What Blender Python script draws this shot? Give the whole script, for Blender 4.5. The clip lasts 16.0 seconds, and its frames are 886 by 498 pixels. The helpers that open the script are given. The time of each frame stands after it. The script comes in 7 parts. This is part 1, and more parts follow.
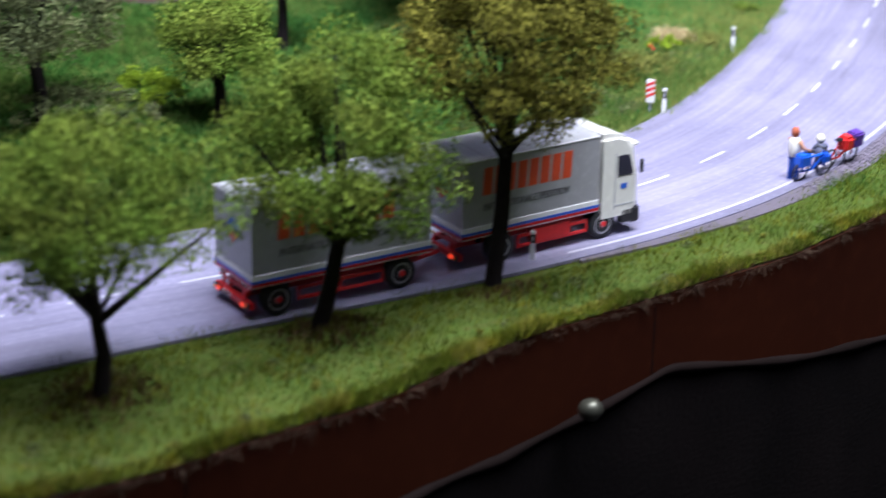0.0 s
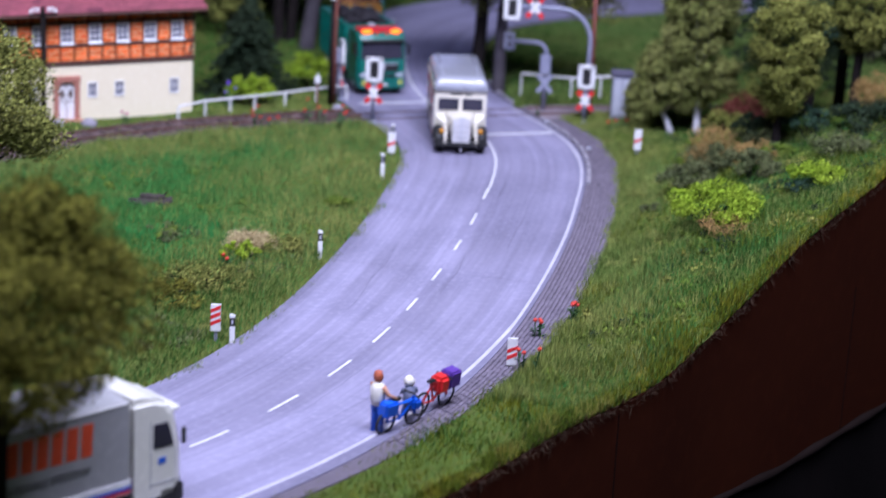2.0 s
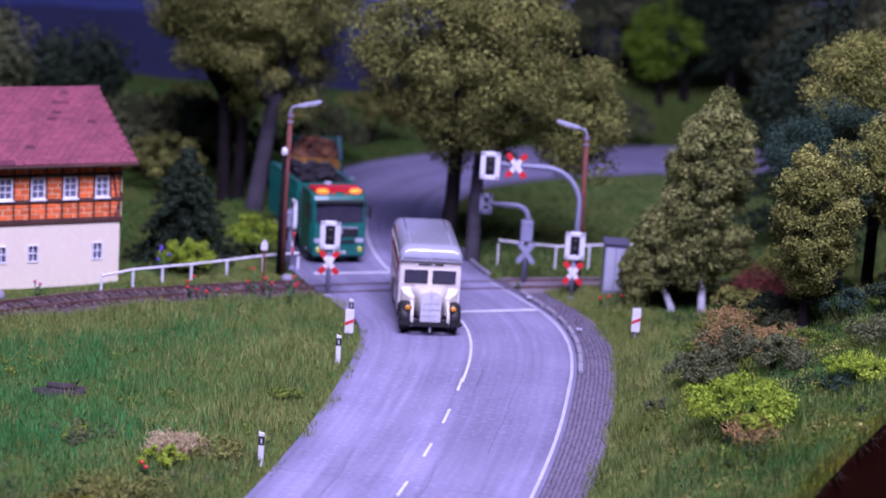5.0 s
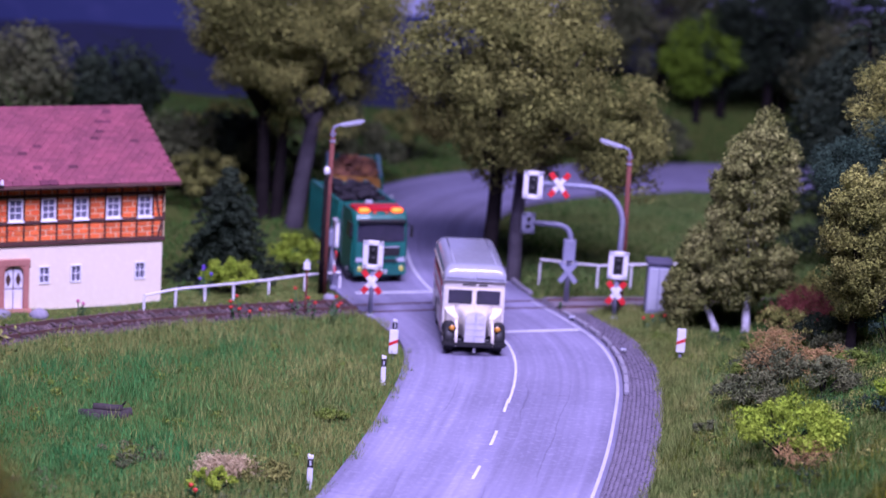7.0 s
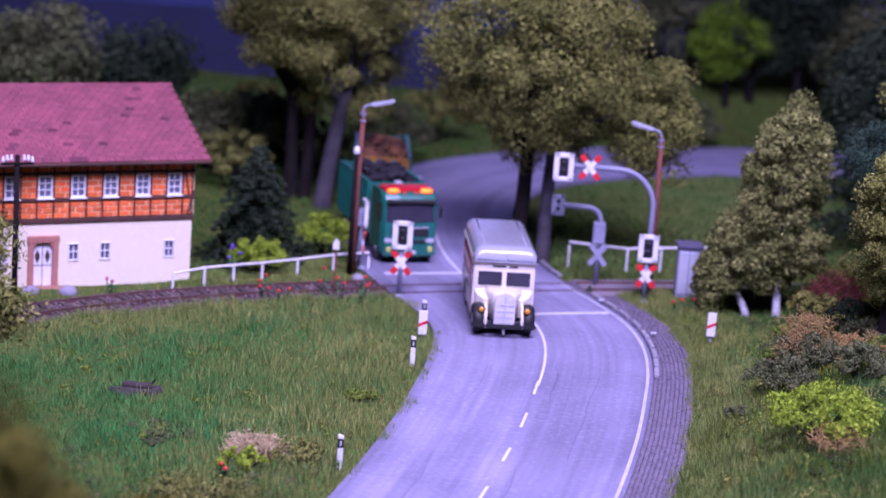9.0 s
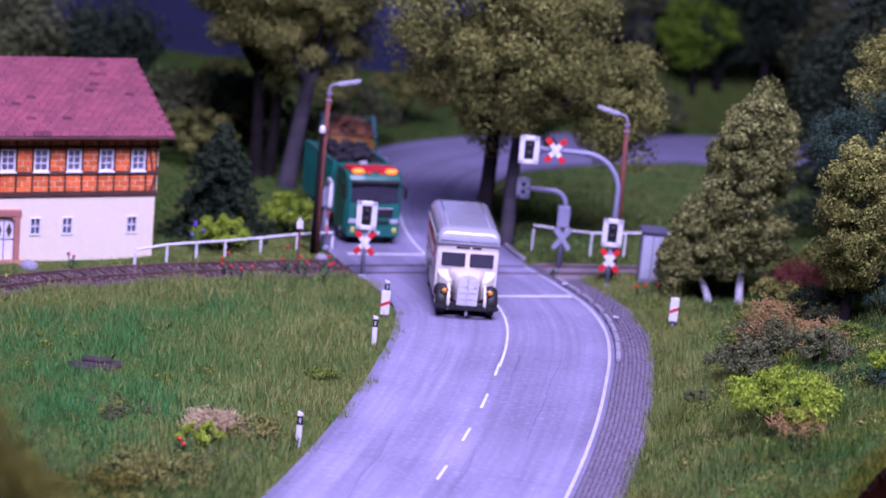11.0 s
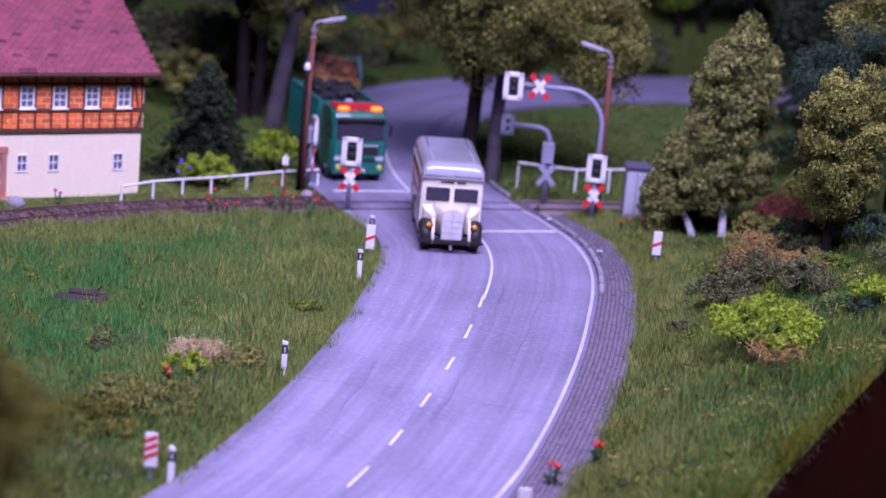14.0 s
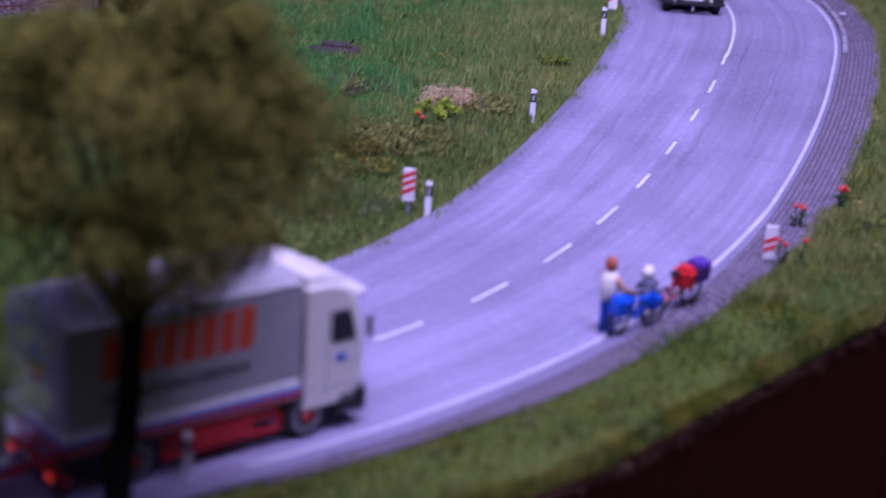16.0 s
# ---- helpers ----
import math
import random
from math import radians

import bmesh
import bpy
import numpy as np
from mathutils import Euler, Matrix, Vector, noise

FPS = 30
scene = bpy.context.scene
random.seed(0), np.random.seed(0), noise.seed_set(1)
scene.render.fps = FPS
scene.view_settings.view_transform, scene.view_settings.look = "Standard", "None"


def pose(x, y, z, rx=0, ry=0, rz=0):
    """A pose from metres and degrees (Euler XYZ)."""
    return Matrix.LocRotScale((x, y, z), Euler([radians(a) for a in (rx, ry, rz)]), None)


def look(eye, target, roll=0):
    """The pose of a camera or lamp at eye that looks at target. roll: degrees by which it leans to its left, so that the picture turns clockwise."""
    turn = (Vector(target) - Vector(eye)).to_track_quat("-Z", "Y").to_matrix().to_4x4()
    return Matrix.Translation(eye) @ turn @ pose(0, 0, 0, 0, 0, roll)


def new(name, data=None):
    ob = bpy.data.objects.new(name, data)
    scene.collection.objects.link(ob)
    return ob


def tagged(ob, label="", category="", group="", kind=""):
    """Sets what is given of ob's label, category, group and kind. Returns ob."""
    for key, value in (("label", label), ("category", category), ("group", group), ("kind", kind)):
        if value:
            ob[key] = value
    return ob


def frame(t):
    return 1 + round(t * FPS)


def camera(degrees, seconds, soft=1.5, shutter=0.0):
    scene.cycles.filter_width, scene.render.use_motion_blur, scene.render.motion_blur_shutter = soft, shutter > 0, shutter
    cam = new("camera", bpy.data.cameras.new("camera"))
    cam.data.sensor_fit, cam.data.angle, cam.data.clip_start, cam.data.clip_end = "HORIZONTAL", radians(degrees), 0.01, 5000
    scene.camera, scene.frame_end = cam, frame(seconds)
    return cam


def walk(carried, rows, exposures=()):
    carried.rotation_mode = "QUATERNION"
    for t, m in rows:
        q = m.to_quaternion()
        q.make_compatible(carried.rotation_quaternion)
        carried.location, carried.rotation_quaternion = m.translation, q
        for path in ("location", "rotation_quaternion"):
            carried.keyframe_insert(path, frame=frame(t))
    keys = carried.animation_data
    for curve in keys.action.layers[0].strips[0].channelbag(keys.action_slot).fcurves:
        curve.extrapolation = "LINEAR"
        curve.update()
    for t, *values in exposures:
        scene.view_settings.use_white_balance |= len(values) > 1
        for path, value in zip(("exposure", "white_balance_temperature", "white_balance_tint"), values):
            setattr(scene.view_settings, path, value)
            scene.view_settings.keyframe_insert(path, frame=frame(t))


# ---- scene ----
# A model-railway diorama in the scale 1:87. Lengths below are those of the full-size originals; SC brings them to the model.
SC = 1 / 87.0
PATH = [
    (0, (1.535, -24.493, 21.468), (-12.332, 29.836, 0.112), 0.930),
    (0.5, (1.930, -19.450, 20.682), (-9.061, 35.830, 0.107), 1.753),
    (1, (1.520, -16.250, 20.270), (-6.059, 39.952, 0.677), 2.180),
    (1.5, (1.990, -14.540, 21.030), (-3.653, 42.191, 2.330), 2.480),
    (2, (2.370, -12.230, 21.210), (-2.258, 44.912, 3.508), 2.930),
    (2.5, (2.150, -8.800, 20.980), (-1.371, 48.774, 4.462), 3.470),
    (3, (1.762, -5.115, 20.167), (-1.579, 52.696, 4.461), 3.335),
    (3.5, (1.801, -1.880, 19.311), (-0.981, 56.288, 4.862), 3.498),
    (4, (1.759, -0.438, 18.980), (-0.517, 57.835, 4.875), 3.686),
    (4.5, (1.403, -0.298, 18.917), (-1.735, 58.067, 5.362), 3.829),
    (7, (0.224, -0.034, 19.058), (-4.189, 58.379, 6.078), 3.602),
    (7.5, (0.118, -0.022, 19.049), (-4.377, 58.421, 6.234), 3.668),
    (8, (0.000, 0.000, 18.952), (-4.604, 58.407, 6.013), 3.920),
    (8.5, (-0.161, 0.089, 18.954), (-5.067, 58.395, 5.676), 3.938),
    (11, (-0.011, 0.276, 18.626), (-3.980, 58.547, 4.889), 5.250),
    (11.5, (-0.049, 0.242, 18.582), (-3.598, 58.543, 4.859), 5.393),
    (12, (0.099, 0.163, 18.476), (-3.204, 58.478, 4.751), 5.441),
    (12.5, (0.214, -0.023, 18.419), (-2.897, 58.276, 4.576), 5.492),
    (13, (0.113, -0.095, 18.324), (-3.037, 58.186, 4.417), 5.326),
    (13.5, (0.210, -0.239, 18.132), (-3.128, 57.931, 3.811), 5.149),
    (14, (0.304, -0.306, 18.100), (-3.268, 57.683, 3.118), 5.123),
    (14.5, (0.367, -0.558, 17.905), (-3.666, 57.324, 2.628), 5.088),
    (15, (0.051, -1.177, 17.520), (-5.182, 56.507, 1.863), 4.666),
    (15.5, (-0.069, -1.922, 17.101), (-7.361, 54.583, -1.716), 4.322),
    (15.7, (0.070, -1.942, 17.104), (-8.051, 54.118, -2.678), 4.202),
    (16, (-0.165, -2.158, 17.027), (-9.275, 53.363, -3.816), 4.013),
]
cam = camera(23.9, 16.0, soft=1.5, shutter=0.35)
cam.data.dof.use_dof, cam.data.dof.focus_distance, cam.data.dof.aperture_fstop = True, 63 * SC, 15
walk(cam, [(t, look([c * SC for c in e], [c * SC for c in g], r)) for t, e, g, r in PATH], [(0, 0.46, 5900, 6), (0.5, 0.42, 5780, 7.5), (1, 0.2, 5650, 9), (2, -0.17, 5480, 18), (3.5, -0.38, 5310, 37), (8, -0.22,  5230, 65), (11, -0.25, 5240, 61), (14, -0.37, 5380, 58), (15, -0.48, 5370, 56), (16, -0.68, 5170, 66)])

# ---- world and lamps ----
world = bpy.data.worlds.new("hall")
scene.world = world
world.use_nodes = True
world.node_tree.nodes["Background"].inputs[0].default_value = (0.35, 0.36, 0.5, 1)
world.node_tree.nodes["Background"].inputs[1].default_value = 0.16


def area(name, eye, target, w, h, watts, colour, beam):
    la = bpy.data.lights.new(name, "AREA")
    la.shape, la.size, la.size_y, la.energy, la.color, la.spread = "RECTANGLE", w * SC, h * SC, watts, colour, radians(beam)
    ob = new(name, la)
    ob.matrix_world = look([c * SC for c in eye], [c * SC for c in target])
    return ob


area("ceiling_lamp_strip", (5, 29, 74), (-11, 59, 0), 50, 16, 3.85, (1.0, 0.96, 0.95), 100)
area("ceiling_lamp_strip_rear", (2, 8, 72), (-13, 73, 0), 70, 12, 5.9, (0.9, 0.87, 1.0), 125)


# ---- building helpers ----
def mat(name, base, other=None, third=None, rough=0.7, fine=6.0, coarse=0.6, bump=0.3, metal=0.0, spread=0.12, coat=0.0, emit=None, power=0.0, rnd=0.0):
    """A procedural surface: two scales of noise blend two or three tones, with fine relief. Noise in cycles per metre of the original."""
    m = bpy.data.materials.new(name)
    m.use_nodes = True
    nt = m.node_tree
    b = nt.nodes["Principled BSDF"]
    b.inputs["Roughness"].default_value, b.inputs["Metallic"].default_value = rough, metal
    b.inputs["Coat Weight"].default_value = coat
    if emit:
        b.inputs["Emission Color"].default_value, b.inputs["Emission Strength"].default_value = (*emit, 1), power
    other = other or tuple(c * (1 - spread) for c in base)
    third = third or tuple(min(1, c * (1 + spread)) for c in base)
    tc = nt.nodes.new("ShaderNodeTexCoord")

    def noise_node(scale, detail):
        n = nt.nodes.new("ShaderNodeTexNoise")
        n.inputs["Scale"].default_value, n.inputs["Detail"].default_value = scale / SC, detail
        nt.links.new(tc.outputs["Object"], n.inputs["Vector"])
        return n

    def blend(fac, a, c, lo, hi):
        ramp = nt.nodes.new("ShaderNodeMapRange")
        ramp.inputs["From Min"].default_value, ramp.inputs["From Max"].default_value = lo, hi
        nt.links.new(fac, ramp.inputs["Value"])
        mx = nt.nodes.new("ShaderNodeMix")
        mx.data_type = "RGBA"
        nt.links.new(ramp.outputs["Result"], mx.inputs["Factor"])
        for s, v in ((mx.inputs["A"], a), (mx.inputs["B"], c)):
            if isinstance(v, tuple):
                s.default_value = (*v, 1)
            else:
                nt.links.new(v, s)
        return mx.outputs["Result"]

    n1, n2 = noise_node(coarse, 3), noise_node(fine, 4)
    col = blend(n2.outputs["Fac"], blend(n1.outputs["Fac"], base, other, 0.35, 0.65), third, 0.5, 0.8)
    if rnd:
        src = nt.nodes.new("ShaderNodeObjectInfo").outputs["Random"] if rnd > 0 else nt.nodes.new("ShaderNodeNewGeometry").outputs["Random Per Island"]
        hs = nt.nodes.new("ShaderNodeHueSaturation")
        mr = nt.nodes.new("ShaderNodeMapRange")
        mr.inputs["To Min"].default_value, mr.inputs["To Max"].default_value = 1 - abs(rnd), 1 + abs(rnd)
        nt.links.new(src, mr.inputs["Value"])
        nt.links.new(mr.outputs["Result"], hs.inputs["Value"])
        nt.links.new(col, hs.inputs["Color"])
        col = hs.outputs["Color"]
    nt.links.new(col, b.inputs["Base Color"])
    if bump:
        bp = nt.nodes.new("ShaderNodeBump")
        bp.inputs["Strength"].default_value, bp.inputs["Distance"].default_value = bump, 0.05 * SC
        nt.links.new(n2.outputs["Fac"], bp.inputs["Height"])
        nt.links.new(bp.outputs["Normal"], b.inputs["Normal"])
    return m


def move(vf, m):
    v, f = vf
    return [tuple(m @ Vector(p)) for p in v], f


def at(vf, x=0, y=0, z=0, rx=0, ry=0, rz=0):
    return move(vf, pose(x, y, z, rx, ry, rz))


def merge(*pieces):
    v, f = [], []
    for pv, pf in pieces:
        k = len(v)
        v += list(pv)
        f += [tuple(i + k for i in q) for q in pf]
    return v, f


def from_bm(bm):
    bm.verts.index_update()
    r = [tuple(v.co) for v in bm.verts], [tuple(v.index for v in q.verts) for q in bm.faces]
    bm.free()
    return r


def box(sx, sy, sz, bevel=0.02, seg=1, x=0, y=0, z=0):
    """A block with softened edges, standing on z, centred in x and y."""
    bm = bmesh.new()
    bmesh.ops.create_cube(bm, size=1)
    for v in bm.verts:
        v.co = Vector((v.co.x * sx + x, v.co.y * sy + y, (v.co.z + 0.5) * sz + z))
    if bevel:
        bmesh.ops.bevel(bm, geom=list(bm.edges), offset=min(bevel, sx / 3, sy / 3, sz / 3), segments=seg, affect="EDGES")
    return from_bm(bm)


def tube(points, radii, n=8, caps=True):
    """A round bar through points, with a radius at each."""
    pts = [Vector(p) for p in points]
    if not hasattr(radii, "__len__"):
        radii = [radii] * len(pts)
    v, f = [], []
    q, last = None, None
    for i, p in enumerate(pts):
        d = (pts[min(i + 1, len(pts) - 1)] - pts[max(i - 1, 0)]).normalized()
        q = d.to_track_quat("Z", "Y") if q is None else last.rotation_difference(d) @ q
        last = d
        for k in range(n):
            a = 2 * math.pi * k / n
            v.append(tuple(p + q @ Vector((math.cos(a) * radii[i], math.sin(a) * radii[i], 0))))
    for i in range(len(pts) - 1):
        for k in range(n):
            f.append((i * n + k, i * n + (k + 1) % n, (i + 1) * n + (k + 1) % n, (i + 1) * n + k))
    if caps:
        f += [tuple(range(n - 1, -1, -1)), tuple(range((len(pts) - 1) * n, len(pts) * n))]
    return v, f


def lathe(profile, n=16):
    """A turned body: (radius, z) pairs about z."""
    v = [(r * math.cos(2 * math.pi * k / n), r * math.sin(2 * math.pi * k / n), z) for r, z in profile for k in range(n)]
    f = [(i * n + k, i * n + (k + 1) % n, (i + 1) * n + (k + 1) % n, (i + 1) * n + k) for i in range(len(profile) - 1) for k in range(n)]
    return v, f + [tuple(range(n - 1, -1, -1)), tuple(range((len(profile) - 1) * n, len(profile) * n))]


def prism(outline, depth):
    """An outline in x, z drawn out along y from 0 to depth."""
    n = len(outline)
    v = [(x, 0, z) for x, z in outline] + [(x, depth, z) for x, z in outline]
    f = [tuple(range(n)), tuple(range(2 * n - 1, n - 1, -1))] + [(k, k + n, (k + 1) % n + n, (k + 1) % n) for k in range(n)]
    return v, f


def mesh_of(name, vf, material, smooth=False):
    me = bpy.data.meshes.new(name)
    me.from_pydata([(a * SC, b * SC, c * SC) for a, b, c in vf[0]], [], vf[1])
    bm = bmesh.new()
    bm.from_mesh(me)
    bmesh.ops.recalc_face_normals(bm, faces=bm.faces)
    bm.to_mesh(me)
    bm.free()
    me.materials.append(material)
    if smooth:
        me.polygons.foreach_set("use_smooth", [True] * len(me.polygons))
    return me


def big_mesh(name, verts, faces, material):
    """A mesh of one face size straight from arrays."""
    me = bpy.data.meshes.new(name)
    k = faces.shape[1]
    me.vertices.add(len(verts)), me.loops.add(faces.size), me.polygons.add(len(faces))
    me.vertices.foreach_set("co", (verts * SC).astype(np.float32).ravel())
    me.loops.foreach_set("vertex_index", faces.astype(np.int32).ravel())
    me.polygons.foreach_set("loop_start", np.arange(0, faces.size, k, dtype=np.int32))
    me.update(calc_edges=True)
    me.materials.append(material)
    return me


def spot(x, y, z=0.0, rx=0, ry=0, rz=0):
    return pose(x * SC, y * SC, z * SC, rx, ry, rz)


def thing(name, m, label, category, group="", kind=""):
    """An Empty at the base of a thing, to carry its parts."""
    ob = new(name)
    ob.empty_display_size = 0.2 * SC
    ob.matrix_basis = m
    return tagged(ob, label, category, group, kind)


def part(name, vf, material, parent=None, label="", m=None, smooth=False):
    ob = new(name, vf if isinstance(vf, bpy.types.Mesh) else mesh_of(name, vf, material, smooth))
    ob.parent = parent
    if m is not None:
        ob.matrix_basis = m
    return tagged(ob, label)


def solid(name, vf, material, label, category, m=None, group="", kind="", smooth=False):
    return tagged(part(name, vf, material, None, label, m, smooth), "", category, group, kind)


def lettering(body, size, depth=0.006, shear=0.0):
    """Raised letters in x, z, facing -y, from the left foot of the line."""
    cu = bpy.data.curves.new("letters", "FONT")
    cu.body, cu.size, cu.extrude, cu.shear, cu.resolution_u = body, size, depth, shear, 2
    ob = new("letters", cu)
    dg = bpy.context.evaluated_depsgraph_get()
    me = bpy.data.meshes.new_from_object(ob.evaluated_get(dg))
    r = [(v.co.x, -v.co.z, v.co.y) for v in me.vertices], [tuple(p.vertices) for p in me.polygons]
    bpy.data.objects.remove(ob), bpy.data.curves.remove(cu), bpy.data.meshes.remove(me)
    return r


def fit_width(vf, width):
    xs = [p[0] for p in vf[0]]
    k = width / (max(xs) - min(xs))
    return [((p[0] - min(xs)) * k, p[1], p[2]) for p in vf[0]], vf[1]


# ---- materials ----
M_ROAD = mat("worn_asphalt_paint", (0.262, 0.246, 0.365), (0.222, 0.21, 0.317), (0.322, 0.306, 0.432), 0.62, 5.0, 0.35, 0.06)


def wear(m):
    """Tyre streaks along the lanes, hairline cracks and cross joints, in metres across (u) and along (v) the road."""
    nt = m.node_tree
    b = nt.nodes["Principled BSDF"]
    col = b.inputs["Base Color"].links[0].from_socket
    uv = nt.nodes.new("ShaderNodeUVMap")
    sep = nt.nodes.new("ShaderNodeSeparateXYZ")
    nt.links.new(uv.outputs[0], sep.inputs[0])
    u, v = sep.outputs[0], sep.outputs[1]

    def calc(op, a, c=0.0):
        n = nt.nodes.new("ShaderNodeMath")
        n.operation = op
        for s_, q in zip(n.inputs, (a, c)):
            if isinstance(q, (int, float)):
                s_.default_value = q
            else:
                nt.links.new(q, s_)
        return n.outputs[0]

    def cloud(su, sv, off, detail=4):
        c = nt.nodes.new("ShaderNodeCombineXYZ")
        nt.links.new(calc("MULTIPLY", u, su), c.inputs[0])
        nt.links.new(calc("MULTIPLY", v, sv), c.inputs[1])
        c.inputs[2].default_value = off
        n = nt.nodes.new("ShaderNodeTexNoise")
        n.inputs["Scale"].default_value, n.inputs["Detail"].default_value = 1.0, detail
        nt.links.new(c.outputs[0], n.inputs["Vector"])
        return n.outputs["Fac"]

    def rng_(val, a, c, lo, hi):
        n = nt.nodes.new("ShaderNodeMapRange")
        n.inputs["From Min"].default_value, n.inputs["From Max"].default_value = a, c
        n.inputs["To Min"].default_value, n.inputs["To Max"].default_value = lo, hi
        nt.links.new(val, n.inputs["Value"])
        return n.outputs["Result"]

    tone = calc("MULTIPLY", rng_(cloud(1.3, 0.05, 3.0), 0.35, 0.65, 0.84, 1.14), rng_(cloud(5.0, 0.11, 9.0), 0.35, 0.65, 0.9, 1.09))
    tone = calc("MULTIPLY", tone, rng_(cloud(0.25, 0.22, 5.0), 0.38, 0.62, 0.93, 1.06))
    edge = calc("ABSOLUTE", u)
    tone = calc("MULTIPLY", tone, rng_(calc("ADD", edge, calc("MULTIPLY", cloud(1.0, 0.8, 2.0), 0.7)), 3.5, 4.05, 1.0, 0.8))
    for c, off, freq in ((1.75, 1.0, 0.3), (-1.9, 4.0, 0.22), (0.55, 7.0, 0.4)):
        bend = calc("MULTIPLY", calc("SUBTRACT", cloud(0.0, freq * 0.5, off, 3), 0.5), 1.1)
        gap = calc("ABSOLUTE", calc("SUBTRACT", calc("SUBTRACT", u, c), bend))
        line = calc("MULTIPLY", rng_(gap, 0.012, 0.035, 0.2, 0.0), rng_(cloud(0.0, 0.09, off + 20, 2), 0.48, 0.55, 0.0, 1.0))
        tone = calc("MULTIPLY", tone, calc("SUBTRACT", 1.0, line))
    joint = calc("ABSOLUTE", calc("SUBTRACT", calc("FRACT", calc("DIVIDE", calc("ADD", v, calc("MULTIPLY", cloud(1.2, 0.0, 31.0), 0.25)), 11.7)), 0.5))
    tone = calc("MULTIPLY", tone, calc("SUBTRACT", 1.0, calc("MULTIPLY", rng_(joint, 0.0015, 0.004, 0.2, 0.0), rng_(cloud(0.4, 0.1, 40.0, 2), 0.45, 0.55, 0.0, 1.0))))
    hs = nt.nodes.new("ShaderNodeHueSaturation")
    nt.links.new(col, hs.inputs["Color"])
    nt.links.new(tone, hs.inputs["Value"])
    nt.links.new(hs.outputs[0], b.inputs["Base Color"])


wear(M_ROAD)
M_LINE = mat("road_marking_white", (0.74, 0.74, 0.78), (0.6, 0.6, 0.67), (0.5, 0.49, 0.6), 0.65, 7, 0.9, 0.1)
M_EDGE = mat("worn_edge_line_white", (0.56, 0.55, 0.64), (0.46, 0.45, 0.55), (0.4, 0.385, 0.5), 0.65, 7, 0.9, 0.1)
M_SOIL = mat("meadow_turf", (0.07, 0.11, 0.02), (0.085, 0.11, 0.022), (0.1, 0.09, 0.026), 0.95, 3.0, 0.22, 0.6)
M_FASCIA = mat("dark_brown_fascia_board", (0.038, 0.0085, 0.003), (0.032, 0.007, 0.0027), (0.045, 0.0105, 0.004), 0.75, 2.0, 0.2, 0.15)
M_CLOTH = mat("black_skirting_cloth", (0.004, 0.003, 0.003), (0.007, 0.005, 0.005), None, 0.9, 8, 0.3, 0.4)
M_HALL = mat("dark_hall_paint", (0.09, 0.085, 0.1), None, None, 0.85, 0.4, 0.04, 0.05)
# Paler than the cloth: light caught by the rolled fold, put into the colour.
M_HEM = mat("lit_brown_cloth_hem", (0.006, 0.0035, 0.003), (0.009, 0.0055, 0.005), None, 0.9, 8, 0.5, 0.3)
for q in (M_FASCIA, M_CLOTH, M_HEM):
    q.node_tree.nodes["Principled BSDF"].inputs["Specular IOR Level"].default_value = 0.08
M_COBBLE = mat("grey_cobble", (0.155, 0.132, 0.18), (0.125, 0.108, 0.145), (0.195, 0.17, 0.22), 0.85, 9, 1.0, 0.4, rnd=0.12)
M_GROUT = mat("cobble_bed", (0.125, 0.107, 0.138), None, None, 0.95, 8, 1.0, 0.4)
M_KERB = mat("kerb_granite", (0.3, 0.28, 0.33), (0.24, 0.23, 0.28), None, 0.8, 9, 1.2, 0.3, rnd=0.1)

# ---- plan: road line, front edge, terrain ----
ROAD = [(-40, 3), (-30, 14), (-22, 22.2), (-17.5, 26.6), (-13.3, 30.7), (-10.17, 34.2), (-8.4, 36.6), (-6.9, 39.1), (-5.7, 41.8), (-4.85, 44.3), (-4.23, 46.7), (-3.63, 49.7),
        (-3.12, 53.2), (-2.72, 56.75), (-2.44, 60.1), (-2.28, 63.4), (-2.2, 66.5), (-2.35, 69.2), (-2.85, 71.6), (-3.9, 74.0), (-5.2, 76.4), (-6.4, 79.2), (-7.4, 83), (-8.1, 88), (-8.0, 93),
        (-6.7, 98), (-3.6, 102.2), (1, 105.8), (7, 108.6), (15, 110.5), (30, 112)]
EDGE = [(-44, -14), (-30, -1), (-20, 9.4), (-16.75, 12.8), (-14.94, 15.0), (-13.0, 17.25), (-11.1, 20.15), (-10.1, 22.15), (-9.05, 24.0), (-7.85, 25.7), (-5.4, 29.0), (-2.6, 32.8), (-0.2, 37.2), (2.4, 41.8), (4.2, 44.7), (6.05, 48.4), (8.6, 52.6), (11.9, 58), (16, 64.5), (26, 80), (40, 100)]


def spline(points, step=0.25):
    """A smooth line through points, cut into even steps."""
    p = np.array([points[0]] + list(points) + [points[-1]], float)
    out = []
    for a, b, c, d in zip(p, p[1:], p[2:], p[3:]):
        n = max(2, int(np.linalg.norm(c - b) / 0.05))
        t = np.linspace(0, 1, n, endpoint=False)[:, None]
        out.append(0.5 * (2 * b + (c - a) * t + (2 * a - 5 * b + 4 * c - d) * t**2 + (3 * b - a - 3 * c + d) * t**3))
    out = np.vstack(out + [p[-1:]])
    s = np.r_[0, np.cumsum(np.linalg.norm(np.diff(out, axis=0), axis=1))]
    q = np.arange(0, s[-1], step)
    return np.stack([np.interp(q, s, out[:, k]) for k in range(out.shape[1])], 1)


